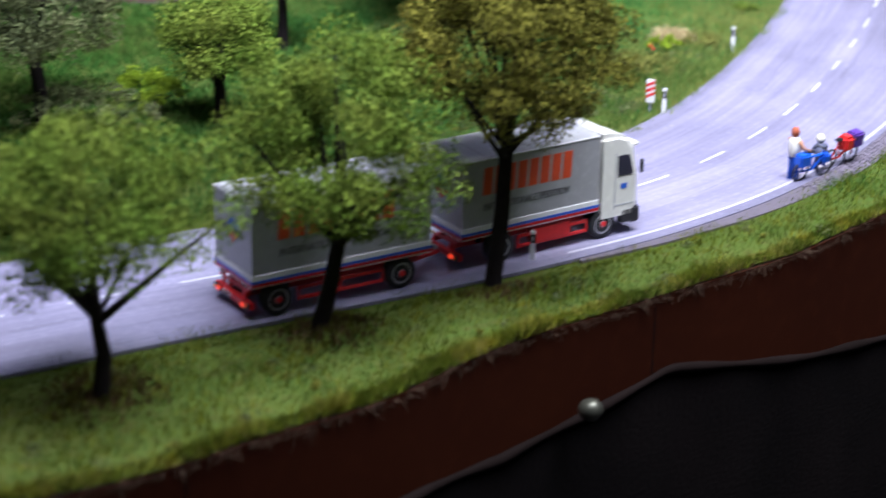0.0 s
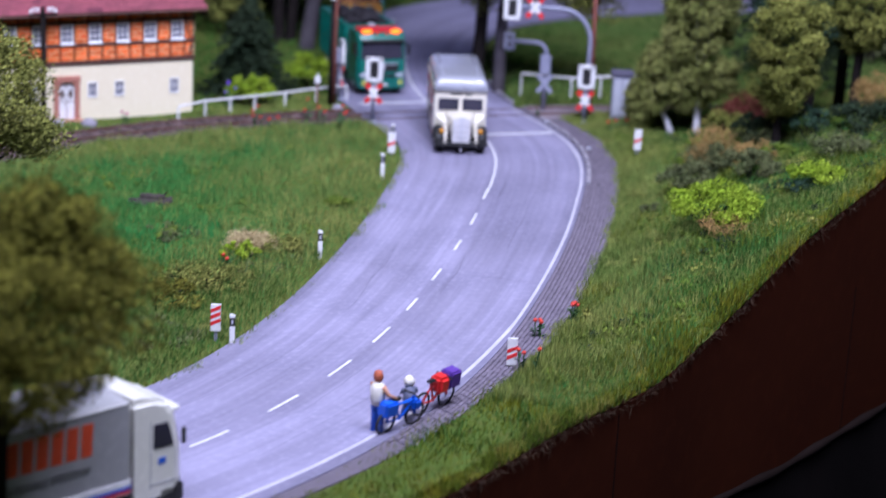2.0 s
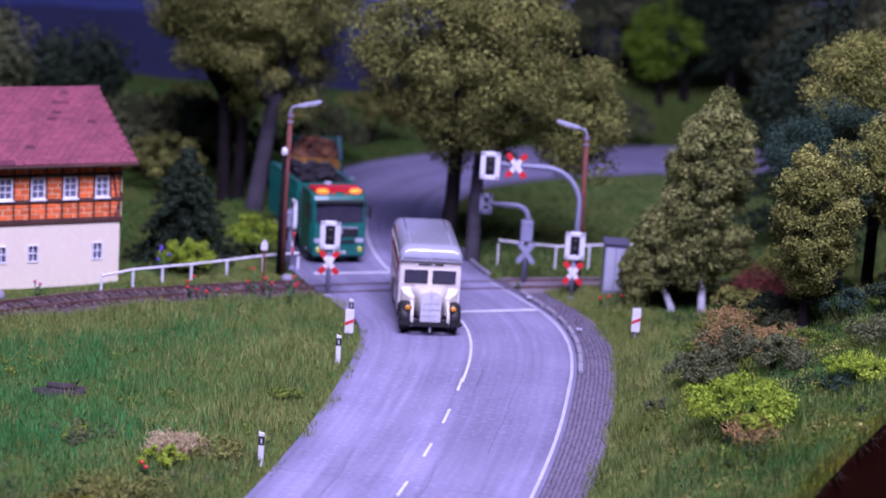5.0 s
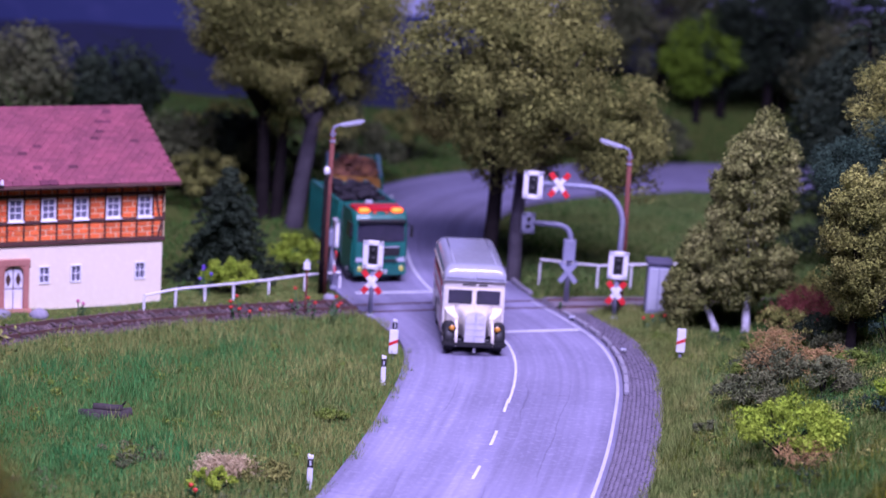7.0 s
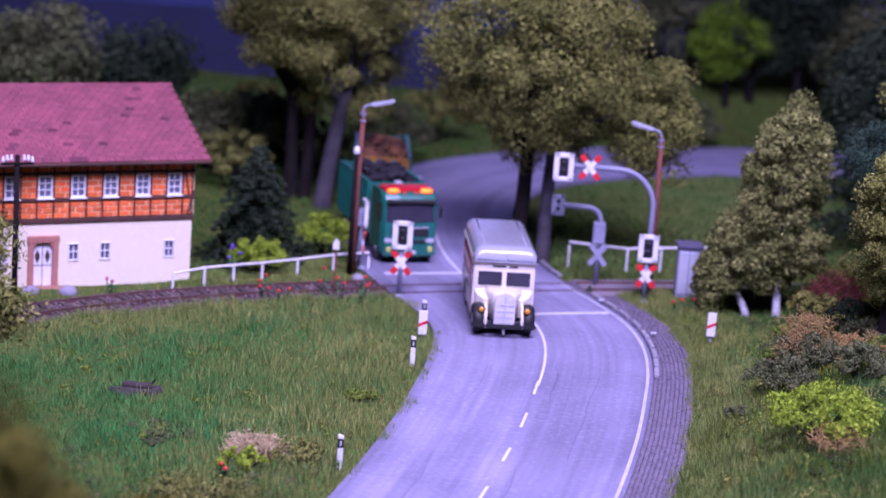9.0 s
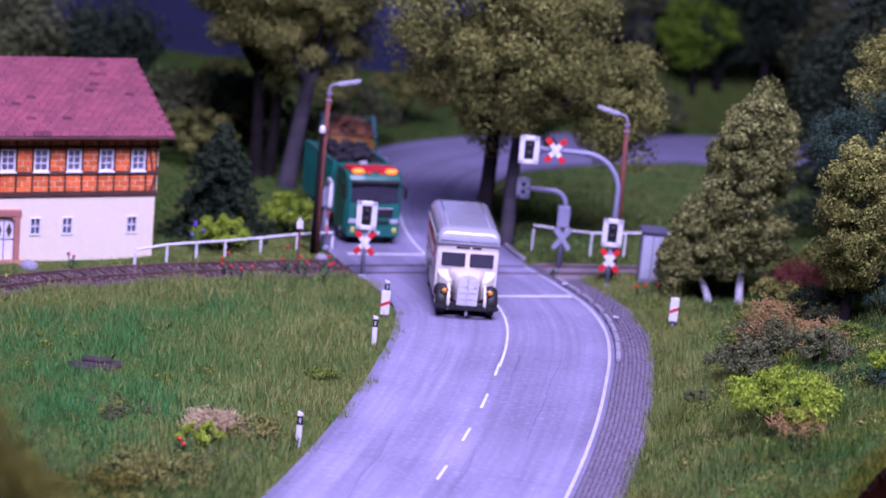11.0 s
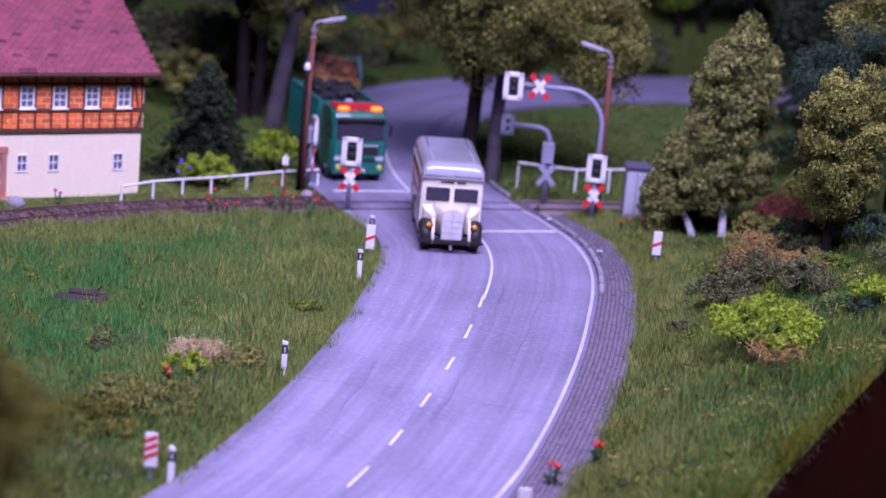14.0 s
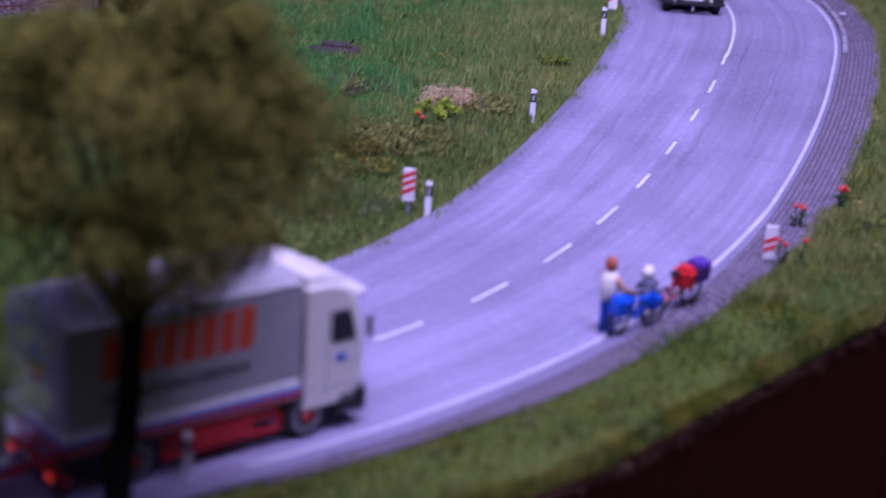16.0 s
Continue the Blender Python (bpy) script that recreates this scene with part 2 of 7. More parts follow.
LINE = spline(ROAD)
_d = np.gradient(LINE, axis=0)
_d /= np.linalg.norm(_d, axis=1)[:, None]
NORM = np.stack([_d[:, 1], -_d[:, 0]], 1)
RAIL = spline([(-43.6, 49.2), (-34, 53), (-26, 59), (-20.3, 65.6), (-17.4, 68.6), (-14.9, 70.6), (-12.2, 72.3), (-9.4, 73.9), (-6, 75.6), (-2, 77.3), (3, 79.2), (9, 81), (20, 84)])


def road_place(x, y):
    """How far along the road, and how far to its right, places lie."""
    x, y = np.atleast_1d(x).astype(float), np.atleast_1d(y).astype(float)
    best, arg = np.full(x.shape, 1e9), np.zeros(x.shape, int)
    for k in range(0, len(LINE), 2):
        d = (x - LINE[k, 0]) ** 2 + (y - LINE[k, 1]) ** 2
        m = d < best
        best[m], arg[m] = d[m], k
    off = (x - LINE[arg, 0]) * NORM[arg, 0] + (y - LINE[arg, 1]) * NORM[arg, 1]
    return arg * 0.25, np.sign(off) * np.sqrt(best)


def rail_gap(x, y):
    best = np.full(np.shape(x), 1e9)
    for k in range(0, len(RAIL), 4):
        best = np.minimum(best, (x - RAIL[k, 0]) ** 2 + (y - RAIL[k, 1]) ** 2)
    return np.sqrt(best)


def ease(v, a, b):
    t = np.clip((v - a) / (b - a), 0, 1)
    return t * t * (3 - 2 * t)


def wave(x, y):
    return 0.5 * np.sin(x * 0.9 + 1.3 * np.sin(y * 0.37)) + 0.5 * np.sin(y * 0.8 + 1.7 * np.sin(x * 0.43))


def terrain(x, y):
    """The height of the turf."""
    x, y = np.atleast_1d(x).astype(float), np.atleast_1d(y).astype(float)
    _, off = road_place(x, y)
    z = 0.10 * wave(x, y) * ease(np.abs(off), 5, 9) + 0.05
    bank = np.clip(off - 5.0, 0, 40) * ease(off, 4.8, 7.5)
    z = z + 0.36 * ease(y, 43, 55) * (1 - 0.85 * ease(y + 0.25 * (8 - x), 67, 74)) * np.minimum(bank, 11) * (off > 0)
    z = z + 0.03 * np.clip(-24 - x, 0, 40) + 3.0 * ease(-off, 4.5, 14) * ease(x, -8, 0) * (y > 98)
    edge_ = np.where(off > 0, 3.95 + 0.75 * ease(y, 40, 50), 3.9)
    flat = 1 - ease(np.abs(off), edge_, edge_ + 0.8)
    z = z * (1 - flat) - 0.12 * flat
    bed = 1 - ease(rail_gap(x, y), 0.9, 1.4)
    return z * (1 - bed) - 0.17 * bed


_e = np.array(EDGE)
xs = np.arange(-44, 40.01, 0.4)
ye = np.interp(xs, _e[:, 0], _e[:, 1])
rows_v = np.r_[np.linspace(0, 0.03, 4), np.linspace(0.03, 1, 240)[1:]]
gx = np.repeat(xs[:, None], len(rows_v), 1)
gy = ye[:, None] + (124 - ye[:, None]) * rows_v[None] ** 1.25
gz = terrain(gx.ravel(), gy.ravel())
nu, nv = gx.shape
idx = np.arange(nu * nv).reshape(nu, nv)
quads = np.stack([idx[:-1, :-1], idx[1:, :-1], idx[1:, 1:], idx[:-1, 1:]], -1).reshape(-1, 4)
me = big_mesh("ground", np.stack([gx.ravel(), gy.ravel(), gz], 1), quads, M_SOIL)
me.polygons.foreach_set("use_smooth", [True] * len(me.polygons))
tagged(new("ground", me), "green static-grass turf of the diorama, rising to a wooded bank", "ground", kind="structure")


def ribbon(a, b, s0, s1, z=0.0, thick=0.0, every=1, line=None):
    """A strip beside the road's line, from offset a to b (right is positive), between two places along it."""
    k0, k1 = int(s0 / 0.25), min(len(LINE) - 1, int(s1 / 0.25))
    ks = list(range(k0, k1 + 1, every))
    l = LINE[ks] + NORM[ks] * (np.interp(ks, (k0, k1), a) if hasattr(a, "__len__") else a * np.ones(len(ks)))[:, None]
    r = LINE[ks] + NORM[ks] * (np.interp(ks, (k0, k1), b) if hasattr(b, "__len__") else b * np.ones(len(ks)))[:, None]
    n = len(ks)
    v = [(x, y, z) for x, y in l] + [(x, y, z) for x, y in r]
    f = [(i, i + 1, n + i + 1, n + i) for i in range(n - 1)]
    if thick:
        v += [(x, y, z - thick) for x, y in l] + [(x, y, z - thick) for x, y in r]
        f += [(i, 2 * n + i, 2 * n + i + 1, i + 1) for i in range(n - 1)] + [(n + i, n + i + 1, 3 * n + i + 1, 3 * n + i) for i in range(n - 1)]
        f += [(0, n, 3 * n, 2 * n), (n - 1, 3 * n - 1, 4 * n - 1, 2 * n - 1)]
    return v, f


def along(x, y):
    return float(road_place(x, y)[0][0])


S_END = (len(LINE) - 1) * 0.25
solid("road", ribbon(-3.75, 3.62, 0, S_END, 0.0, 0.1), M_ROAD, "violet-grey asphalt road with faint tyre tracks", "road", kind="structure")
road_mesh = bpy.data.objects["road"].data
uv_layer = road_mesh.uv_layers.new(name="lane")
for lp in road_mesh.loops:
    uv_layer.data[lp.index].uv = ((-3.75, 3.62)[(lp.vertex_index // len(LINE)) % 2], (lp.vertex_index % len(LINE)) * 0.25)
# shoulder of small setts on the outer side of the bend
S_F, S_B = along(-11.4, 32.8), along(-5.2, 76.6)
S_W = along(-3.63, 49.7)
solid("shoulder", ribbon(3.62, (3.8, 4.4), S_F, along(-5.7, 41.8), -0.035, 0.1), M_GROUT, "dusty grey road shoulder under the verge grass", "shoulder", kind="structure")
solid("pavement", ribbon(3.62, (4.4, 4.95), along(-5.7, 41.8), S_W, -0.03, 0.1), M_GROUT, "widening paved shoulder of small grey setts", "pavement", kind="structure")
solid("pavement", ribbon(3.62, 4.95, S_W, S_B, -0.03, 0.1), M_GROUT, "narrow paved shoulder of small grey setts", "pavement", kind="structure")

# white lines: edge line, dashes, stop lines
S_SIG = along(-2.3, 64.0)
solid("edge_line", ribbon(3.1, 3.22, S_F, along(-6.9, 39.1), 0.012), M_EDGE, "solid white edge line beside the front verge", "road marking", kind="structure")
solid("edge_line", ribbon((3.1, 3.38), (3.22, 3.5), along(-6.9, 39.1), S_W, 0.012), M_EDGE, "solid white edge line in the bend", "road marking", kind="structure")
solid("edge_line", ribbon(3.39, 3.49, S_W, along(-2.3, 69.5), 0.012), M_EDGE, "solid white edge line painted on the road", "road marking", kind="structure")
solid("edge_line", ribbon((3.38, 3.3), (3.5, 3.42), along(-2.3, 69.5), along(-5.2, 76.4), 0.012), M_EDGE, "white edge line along the crossing's kerb", "road marking", kind="structure")
solid("centre_line", ribbon(0.0, 0.085, S_SIG, along(-3.3, 72.9), 0.017), M_LINE, "solid white centre line before the crossing", "road marking", kind="structure")
solid("centre_line", ribbon(-0.05, 0.07, along(-6.2, 78.3), along(-8.1, 88), 0.012), M_LINE, "solid white centre line behind the crossing", "road marking", kind="structure")
k = along(-3.3, 72.9)
solid("stop_line", ribbon(0.0, 3.3, k - 0.12, k + 0.13, 0.014), M_LINE, "white stop line in front of the level crossing", "road marking", kind="structure")
k = along(-6.2, 78.3)
solid("stop_line", ribbon(-3.1, 0.0, k - 0.12, k + 0.13, 0.014), M_LINE, "white stop line behind the level crossing", "road marking", kind="structure")
DASH0 = along(-3.12, 53.2)
for i in range(-13, 4):
    s = DASH0 + i * (3.45 if i > 0 else 3.22)
    part("dash", ribbon(-0.045, 0.045, s - 0.7, s + 0.7, 0.012), M_LINE, bpy.data.objects["road"])

# fascia board and cloth below the front edge
ed = spline(EDGE, 0.4)
ez = terrain(ed[:, 0], ed[:, 1])
n = len(ed)
en = np.gradient(ed, axis=0)
en /= np.linalg.norm(en, axis=1)[:, None]
out = np.stack([en[:, 1], -en[:, 0]], 1)
rows = []
for push, top, drop in ((-0.08, 1, -0.1), (0.02, 1, -0.1), (0.02, 0, -11.0), (-0.08, 0, -11.0)):
    rows += [(x + ox * push, y + oy * push, (z + drop) if top else drop) for (x, y), (ox, oy), z in zip(ed, out, ez)]
f = [(a * n + i, a * n + i + 1, b * n + i + 1, b * n + i) for a, b in ((0, 1), (1, 2), (2, 3), (3, 0)) for i in range(n - 1)]
solid("fascia_board", (rows, f), M_FASCIA, "dark brown painted board along the diorama's edge", "board", kind="structure")
for jx in (-14.5, -5.85, 3.0, 11.0):
    k_ = int(np.argmin(np.abs(ed[:, 0] - jx)))
    part("joint", at(box(0.05, 0.012, 9.0, 0.0), ed[k_, 0] + out[k_, 0] * 0.022, ed[k_, 1] + out[k_, 1] * 0.022, -9.3, 0, 0, math.degrees(math.atan2(en[k_, 1], en[k_, 0]))), M_CLOTH, bpy.data.objects["fascia_board"], "dark joint between two boards")
# black cloth hanging in folds below the board
rows = []
for j in range(12):
    for i, ((x, y), (ox, oy)) in enumerate(zip(ed, out)):
        fold = 0.5 * math.sin(i * 0.55 + 0.5 * math.sin(i * 0.13)) * min(1, j / 4) + 0.25 * math.sin(i * 1.3) * min(1, j / 6)
        top = float(np.interp(x, (-30, -12, -10.7, -9.4, -7.2, -5.8, -3.4, 0, 8), (-3.3, -2.9, -2.75, -2.95, -2.5, -2.05, -2.9, -4.1, -5.2)))
        push = 0.5 + fold * 0.4 + 0.25 * min(j, 1)
        rows.append((x + ox * push, y + oy * push, top - j * 6.0))
f = [(j * n + i, j * n + i + 1, (j + 1) * n + i + 1, (j + 1) * n + i) for j in range(11) for i in range(n - 1)]
cloth = solid("skirting_cloth", (rows, f), M_CLOTH, "black cloth hanging in folds under the board", "cloth", kind="structure", smooth=True)
part("hem", tube([(x, y, z + 0.02) for x, y, z in rows[:n]], [0.13 + 0.03 * math.sin(i * 0.7) for i in range(n)], 8), M_HEM, cloth, "rolled brown hem of the cloth, coloured paler for the light on its fold", smooth=True)

# the hall
for name, b in (("floor", box(300, 260, 4, 0, 1, 8, 24, -84)), ("ceiling", box(300, 260, 4, 0, 1, 8, 24, 130)), ("wall_north", box(300, 6, 210, 0, 1, 8, 152, -80)),
                ("wall_south", box(300, 6, 210, 0, 1, 8, -104, -80)), ("wall_east", box(6, 250, 210, 0, 1, 155, 24, -80)), ("wall_west", box(6, 250, 210, 0, 1, -139, 24, -80))):
    solid(name, b, M_HALL, "dark painted surface of the exhibition hall", name.split("_")[0], kind="structure")

# painted backdrop behind the layout: sky, blue ridges and a dark wooded slope
M_SKY = mat("painted_sky", (0.42, 0.45, 0.8), (0.6, 0.62, 0.9), (0.3, 0.33, 0.72), 0.9, 0.12, 0.03, 0)
M_RIDGE = mat("painted_far_ridge", (0.045, 0.06, 0.2), (0.035, 0.05, 0.16), (0.07, 0.08, 0.24), 0.9, 0.5, 0.06, 0)
M_WOOD_FAR = mat("painted_dark_wood", (0.02, 0.025, 0.07), (0.03, 0.035, 0.10), (0.02, 0.03, 0.05), 0.9, 1.2, 0.15, 0)
solid("backdrop", box(260, 1.0, 60, 0, 1, 10, 125, -2), M_SKY, "painted blue sky board behind the diorama", "backdrop", kind="structure")
for name, material, y, base, amp, seed in (("backdrop_ridge", M_RIDGE, 124.0, 6.0, 1.2, 2.0), ("backdrop_wood", M_WOOD_FAR, 123.2, 3.3, 0.6, 7.0)):
    top = [(-120 + i * 2.0, base + amp * (math.sin(i * 0.16 + seed) * 0.6 + math.sin(i * 0.41 + seed * 2) * 0.3 + 0.12 * math.sin(i * 2.3))) for i in range(126)]
    solid(name, at(prism([(-120, -2)] + top + [(130, -2)], 0.4), 0, y, 0), material, "hills painted in blue on the backdrop", "backdrop", kind="structure")

# ---- plants ----
M_BARK = mat("dark_bark", (0.012, 0.0095, 0.0095), (0.02, 0.016, 0.0155), (0.007, 0.0055, 0.006), 0.95, 9, 1.5, 0.8)
M_BARK_GREY = mat("grey_bark", (0.075, 0.067, 0.08), (0.045, 0.04, 0.05), None, 0.95, 9, 1.5, 0.8)
M_BIRCH = mat("birch_bark", (0.62, 0.61, 0.66), (0.3, 0.29, 0.33), (0.75, 0.75, 0.78), 0.8, 7, 2.5, 0.4)
M_LEAF = mat("flocked_leaves_olive", (0.14, 0.155, 0.034), (0.23, 0.235, 0.058), (0.065, 0.078, 0.018), 0.85, 4, 0.5, 0, rnd=-0.7)
M_LEAF_BROWN = mat("flocked_leaves_brown_olive", (0.105, 0.103, 0.014), (0.175, 0.165, 0.026), (0.058, 0.062, 0.01), 0.9, 4, 0.5, 0, rnd=-0.7)
M_LEAF_FRESH = mat("flocked_leaves_green", (0.105, 0.175, 0.02), (0.18, 0.225, 0.034), (0.055, 0.11, 0.014), 0.85, 4, 0.5, 0, rnd=-0.55)
M_LEAF_BIRCH = mat("birch_leaves_khaki", (0.15, 0.165, 0.032), (0.27, 0.275, 0.064), (0.07, 0.085, 0.018), 0.7, 4, 0.6, 0, rnd=-0.85)
M_LEAF_SILVER = mat("birch_leaves_pale", (0.135, 0.155, 0.036), (0.28, 0.29, 0.09), (0.055, 0.07, 0.02), 0.7, 5, 0.9, 0, rnd=-0.9)
M_LEAF_BLUE = mat("blue_green_needles", (0.026, 0.056, 0.034), (0.044, 0.08, 0.05), (0.016, 0.032, 0.02), 0.85, 4, 0.6, 0, rnd=-0.4)
M_LEAF_DARK = mat("dark_spruce_needles", (0.022, 0.038, 0.02), (0.038, 0.056, 0.03), (0.014, 0.025, 0.013), 0.9, 4, 0.6, 0, rnd=-0.4)
M_LEAF_LIME = mat("lime_green_flock", (0.21, 0.32, 0.016), (0.31, 0.42, 0.034), (0.11, 0.2, 0.01), 0.85, 4, 0.8, 0, rnd=-0.5)
M_TWIG = mat("dry_orange_twigs", (0.36, 0.235, 0.085), (0.25, 0.15, 0.05), (0.48, 0.34, 0.14), 0.9, 4, 0.8, 0, rnd=-0.3)
M_TWIG_RED = mat("red_brown_twigs", (0.24, 0.07, 0.055), (0.17, 0.05, 0.04), None, 0.9, 4, 0.8, 0, rnd=-0.3)
M_LEAF_GREY = mat("grey_green_brush", (0.09, 0.11, 0.045), (0.13, 0.14, 0.06), (0.055, 0.075, 0.035), 0.9, 4, 0.8, 0, rnd=-0.4)
M_LEAF_WOOD = mat("vivid_green_leaves", (0.11, 0.2, 0.012), (0.15, 0.26, 0.016), None, 0.9, 4, 0.6, 0, rnd=-0.35)

for q in (M_BARK, M_BARK_GREY, M_LEAF_WOOD, M_LEAF, M_LEAF_BROWN, M_LEAF_FRESH, M_LEAF_BIRCH, M_LEAF_SILVER, M_LEAF_BLUE, M_LEAF_DARK, M_LEAF_LIME, M_TWIG, M_TWIG_RED, M_LEAF_GREY):
    q.node_tree.nodes["Principled BSDF"].inputs["Specular IOR Level"].default_value = 0.12


def leaves(centres, radii, per, size, rng, flat=1.0):
    """Small folded leaf flakes strewn through clumps; an array of vertices and one of triangles."""
    c = np.repeat(np.asarray(centres, float), per, 0)
    r = np.repeat(np.asarray(radii, float), per)[:, None]
    d = rng.normal(size=c.shape)
    d /= np.linalg.norm(d, axis=1)[:, None]
    p = c + d * r * rng.uniform(0.3, 1.0, (len(c), 1)) ** 0.5 * (1 + 0.12 * np.abs(rng.normal(size=(len(c), 1)))) * np.array([1, 1, flat])
    face = d * 1.1 + rng.normal(size=p.shape) * 0.6
    u = np.cross(face, rng.normal(size=p.shape))
    u /= np.linalg.norm(u, axis=1)[:, None]
    w = np.cross(face, u)
    w /= np.linalg.norm(w, axis=1)[:, None]
    s = size * rng.uniform(0.55, 1.3, (len(p), 1))
    v = np.stack([p - u * s, p + w * s * 0.42, p + u * s, p - w * s * 0.42], 1).reshape(-1, 3)
    k = np.arange(len(p))[:, None] * 4
    return v, np.concatenate([k + [0, 1, 2], k + [0, 2, 3]], 1).reshape(-1, 3)


def limb(a, b, ra, rb, rng, bend=0.15, n=7):
    a, b = np.array(a, float), np.array(b, float)
    mid = (a + b) / 2 + rng.normal(size=3) * bend * np.linalg.norm(b - a) * 0.4
    pts = [(1 - t) ** 2 * a + 2 * t * (1 - t) * mid + t * t * b for t in np.linspace(0, 1, 5)]
    return tube(pts, np.linspace(ra, rb, 5), n)


def tree(name, label, m, seed, trunk, fork, crown_z, rx, rz, clumps, per, leaf, bark, foliage, trunk_r=0.22, clump_r=0.75, lean=0.0, group="", stems=1, lobes_at=()):
    """A broad-leaved tree: tapered trunk, forked limbs, a crown of clumps of many leaf flakes with gaps."""
    rng = np.random.default_rng(seed)
    t = thing(name, m, label, "tree", group)
    wood, limbs = [], []
    for s in range(stems):
        a = rng.uniform(0, 6.28)
        foot = (0.5 * s * math.cos(a), 0.5 * s * math.sin(a), -0.15)
        head = (lean + foot[0] * 1.5, foot[1] * 1.5, fork)
        pts = [foot, (foot[0] * 1.0 + 0.02, foot[1], 0.12), (head[0] * 0.45 + 0.05 * rng.normal(), head[1] * 0.6, fork * 0.5), head, (head[0] + 0.15 * rng.normal(), head[1], crown_z)]
        wood.append(tube(pts, [trunk_r * 1.5, trunk_r * 1.12, trunk_r * 0.98, trunk_r * 0.86, trunk_r * 0.3], 9))
    cs, rs = [], []
    lobes = rng.normal(size=(4, 3)) * 2.2
    shift = rng.uniform(0, 6.28, 4)
    for i in range(clumps):
        d = rng.normal(size=3)
        d /= np.linalg.norm(d)
        q = rng.uniform(0.35, 1.0) ** 0.5 * (1.0 + 0.08 * float(np.sum(np.cos(lobes @ d + shift))))
        p = np.array([lean + d[0] * rx * q, d[1] * rx * q, crown_z + d[2] * rz * q])
        cs.append(p), rs.append(clump_r * rng.uniform(0.6, 1.25))
    for ox, oy, oz, r_out, r_up, n_ in lobes_at:
        start = np.array([lean * 0.9, 0, fork])
        reach = np.array([ox, oy, oz])
        limbs.append(tube([tuple(start), tuple(start + (reach - start) * 0.35 + np.array([0, 0, 0.5])), tuple(start + (reach - start) * 0.75 + np.array([0, 0, 0.7])), tuple(reach)], [trunk_r * 0.75, trunk_r * 0.6, trunk_r * 0.45, 0.05], 8))
        for i in range(n_):
            d = rng.normal(size=3)
            d *= rng.uniform(0.3, 1.0) ** 0.5 / np.linalg.norm(d)
            cs.append(reach + d * np.array([r_out, r_out, r_up])), rs.append(clump_r * rng.uniform(0.55, 1.15))
    for i in range(0, clumps, max(1, clumps // 9)):
        k = min(i, clumps - 1)
        start = np.array([lean * 0.9, 0, fork * rng.uniform(0.85, 1.0)])
        limbs.append(limb(start, cs[k] * 0.9 + start * 0.1, trunk_r * (0.62 if len(limbs) < 3 else 0.36), 0.03, rng))
    if name in ("verge_tree", "tall_tree", "birch"):
        stem = part("trunk", merge(*wood), bark, t, smooth=True)
        for l_ in limbs:
            part("limb", l_, bark, stem, smooth=True)
    else:
        part("trunk", merge(*wood, *limbs), bark, t, smooth=True)
    v, f = leaves(cs, rs, per, leaf, rng, 0.85)
    part("crown", big_mesh("crown", v, f, foliage), None, t)
    return t


def spruce(name, label, m, seed, height, radius, foliage, tiers=15):
    rng = np.random.default_rng(seed)
    t = thing(name, m, label, "tree")
    part("trunk", tube([(0, 0, -0.1), (0, 0, height * 0.5), (0, 0, height)], [0.2, 0.12, 0.03], 8), M_BARK, t, smooth=True)
    cs, rs = [], []
    for i in range(tiers):
        z = height * (0.1 + 0.88 * i / (tiers - 1))
        reach = radius * (1 - i / tiers) ** 0.85
        n = max(3, int(11 * reach / radius) + 2)
        for k in range(n):
            a = 6.28 * k / n + rng.uniform(0, 1)
            far = rng.uniform(0.6, 1.3)
            for q in (0.3 * far, 0.5 * far, 0.67 * far, 0.84 * far, far):
                cs.append((reach * q * math.cos(a), reach * q * math.sin(a), z - 0.35 * reach * q * q + rng.uniform(-0.1, 0.1)))
                rs.append(0.15 + 0.2 * max(0.0, 1 - q))
    v, f = leaves(cs, rs, 56, 0.07, rng, 0.55)
    part("crown", big_mesh("crown", v, f, foliage), None, t)
    return t


def bush(name, label, m, seed, w, h, foliage, leaf=0.09, clumps=26, per=110, category="bush"):
    """A shrub of small separate clumps on short twigs, with gaps between them."""
    rng = np.random.default_rng(seed)
    t = thing(name, m, label, category)
    leaf, per, clumps = leaf * 0.8, int(per * 0.75), int(clumps * 1.7)
    a, r = rng.uniform(0, 6.28, clumps), np.sqrt(rng.uniform(0, 1, clumps)) * 0.48 * w
    cs = np.stack([r * np.cos(a), 0.85 * r * np.sin(a), np.zeros(clumps)], 1)
    dome = np.sqrt(np.clip(1 - (r / (0.52 * w)) ** 2, 0.05, 1))
    cs[:, 2] = h * (0.12 + 0.74 * dome * rng.uniform(0.3, 1.0, clumps) ** 0.6)
    v, f = leaves(cs, rng.uniform(0.5, 1.2, clumps) * min(w * 0.11, 0.34), per, leaf, rng, 0.8)
    part("foliage", big_mesh("foliage", v, f, foliage), None, t)
    for i in range(0, clumps, 6):
        part("stem", limb((0, 0, -0.1), cs[i], 0.04, 0.015, rng, 0.2, 5), M_BARK, t)
    return t


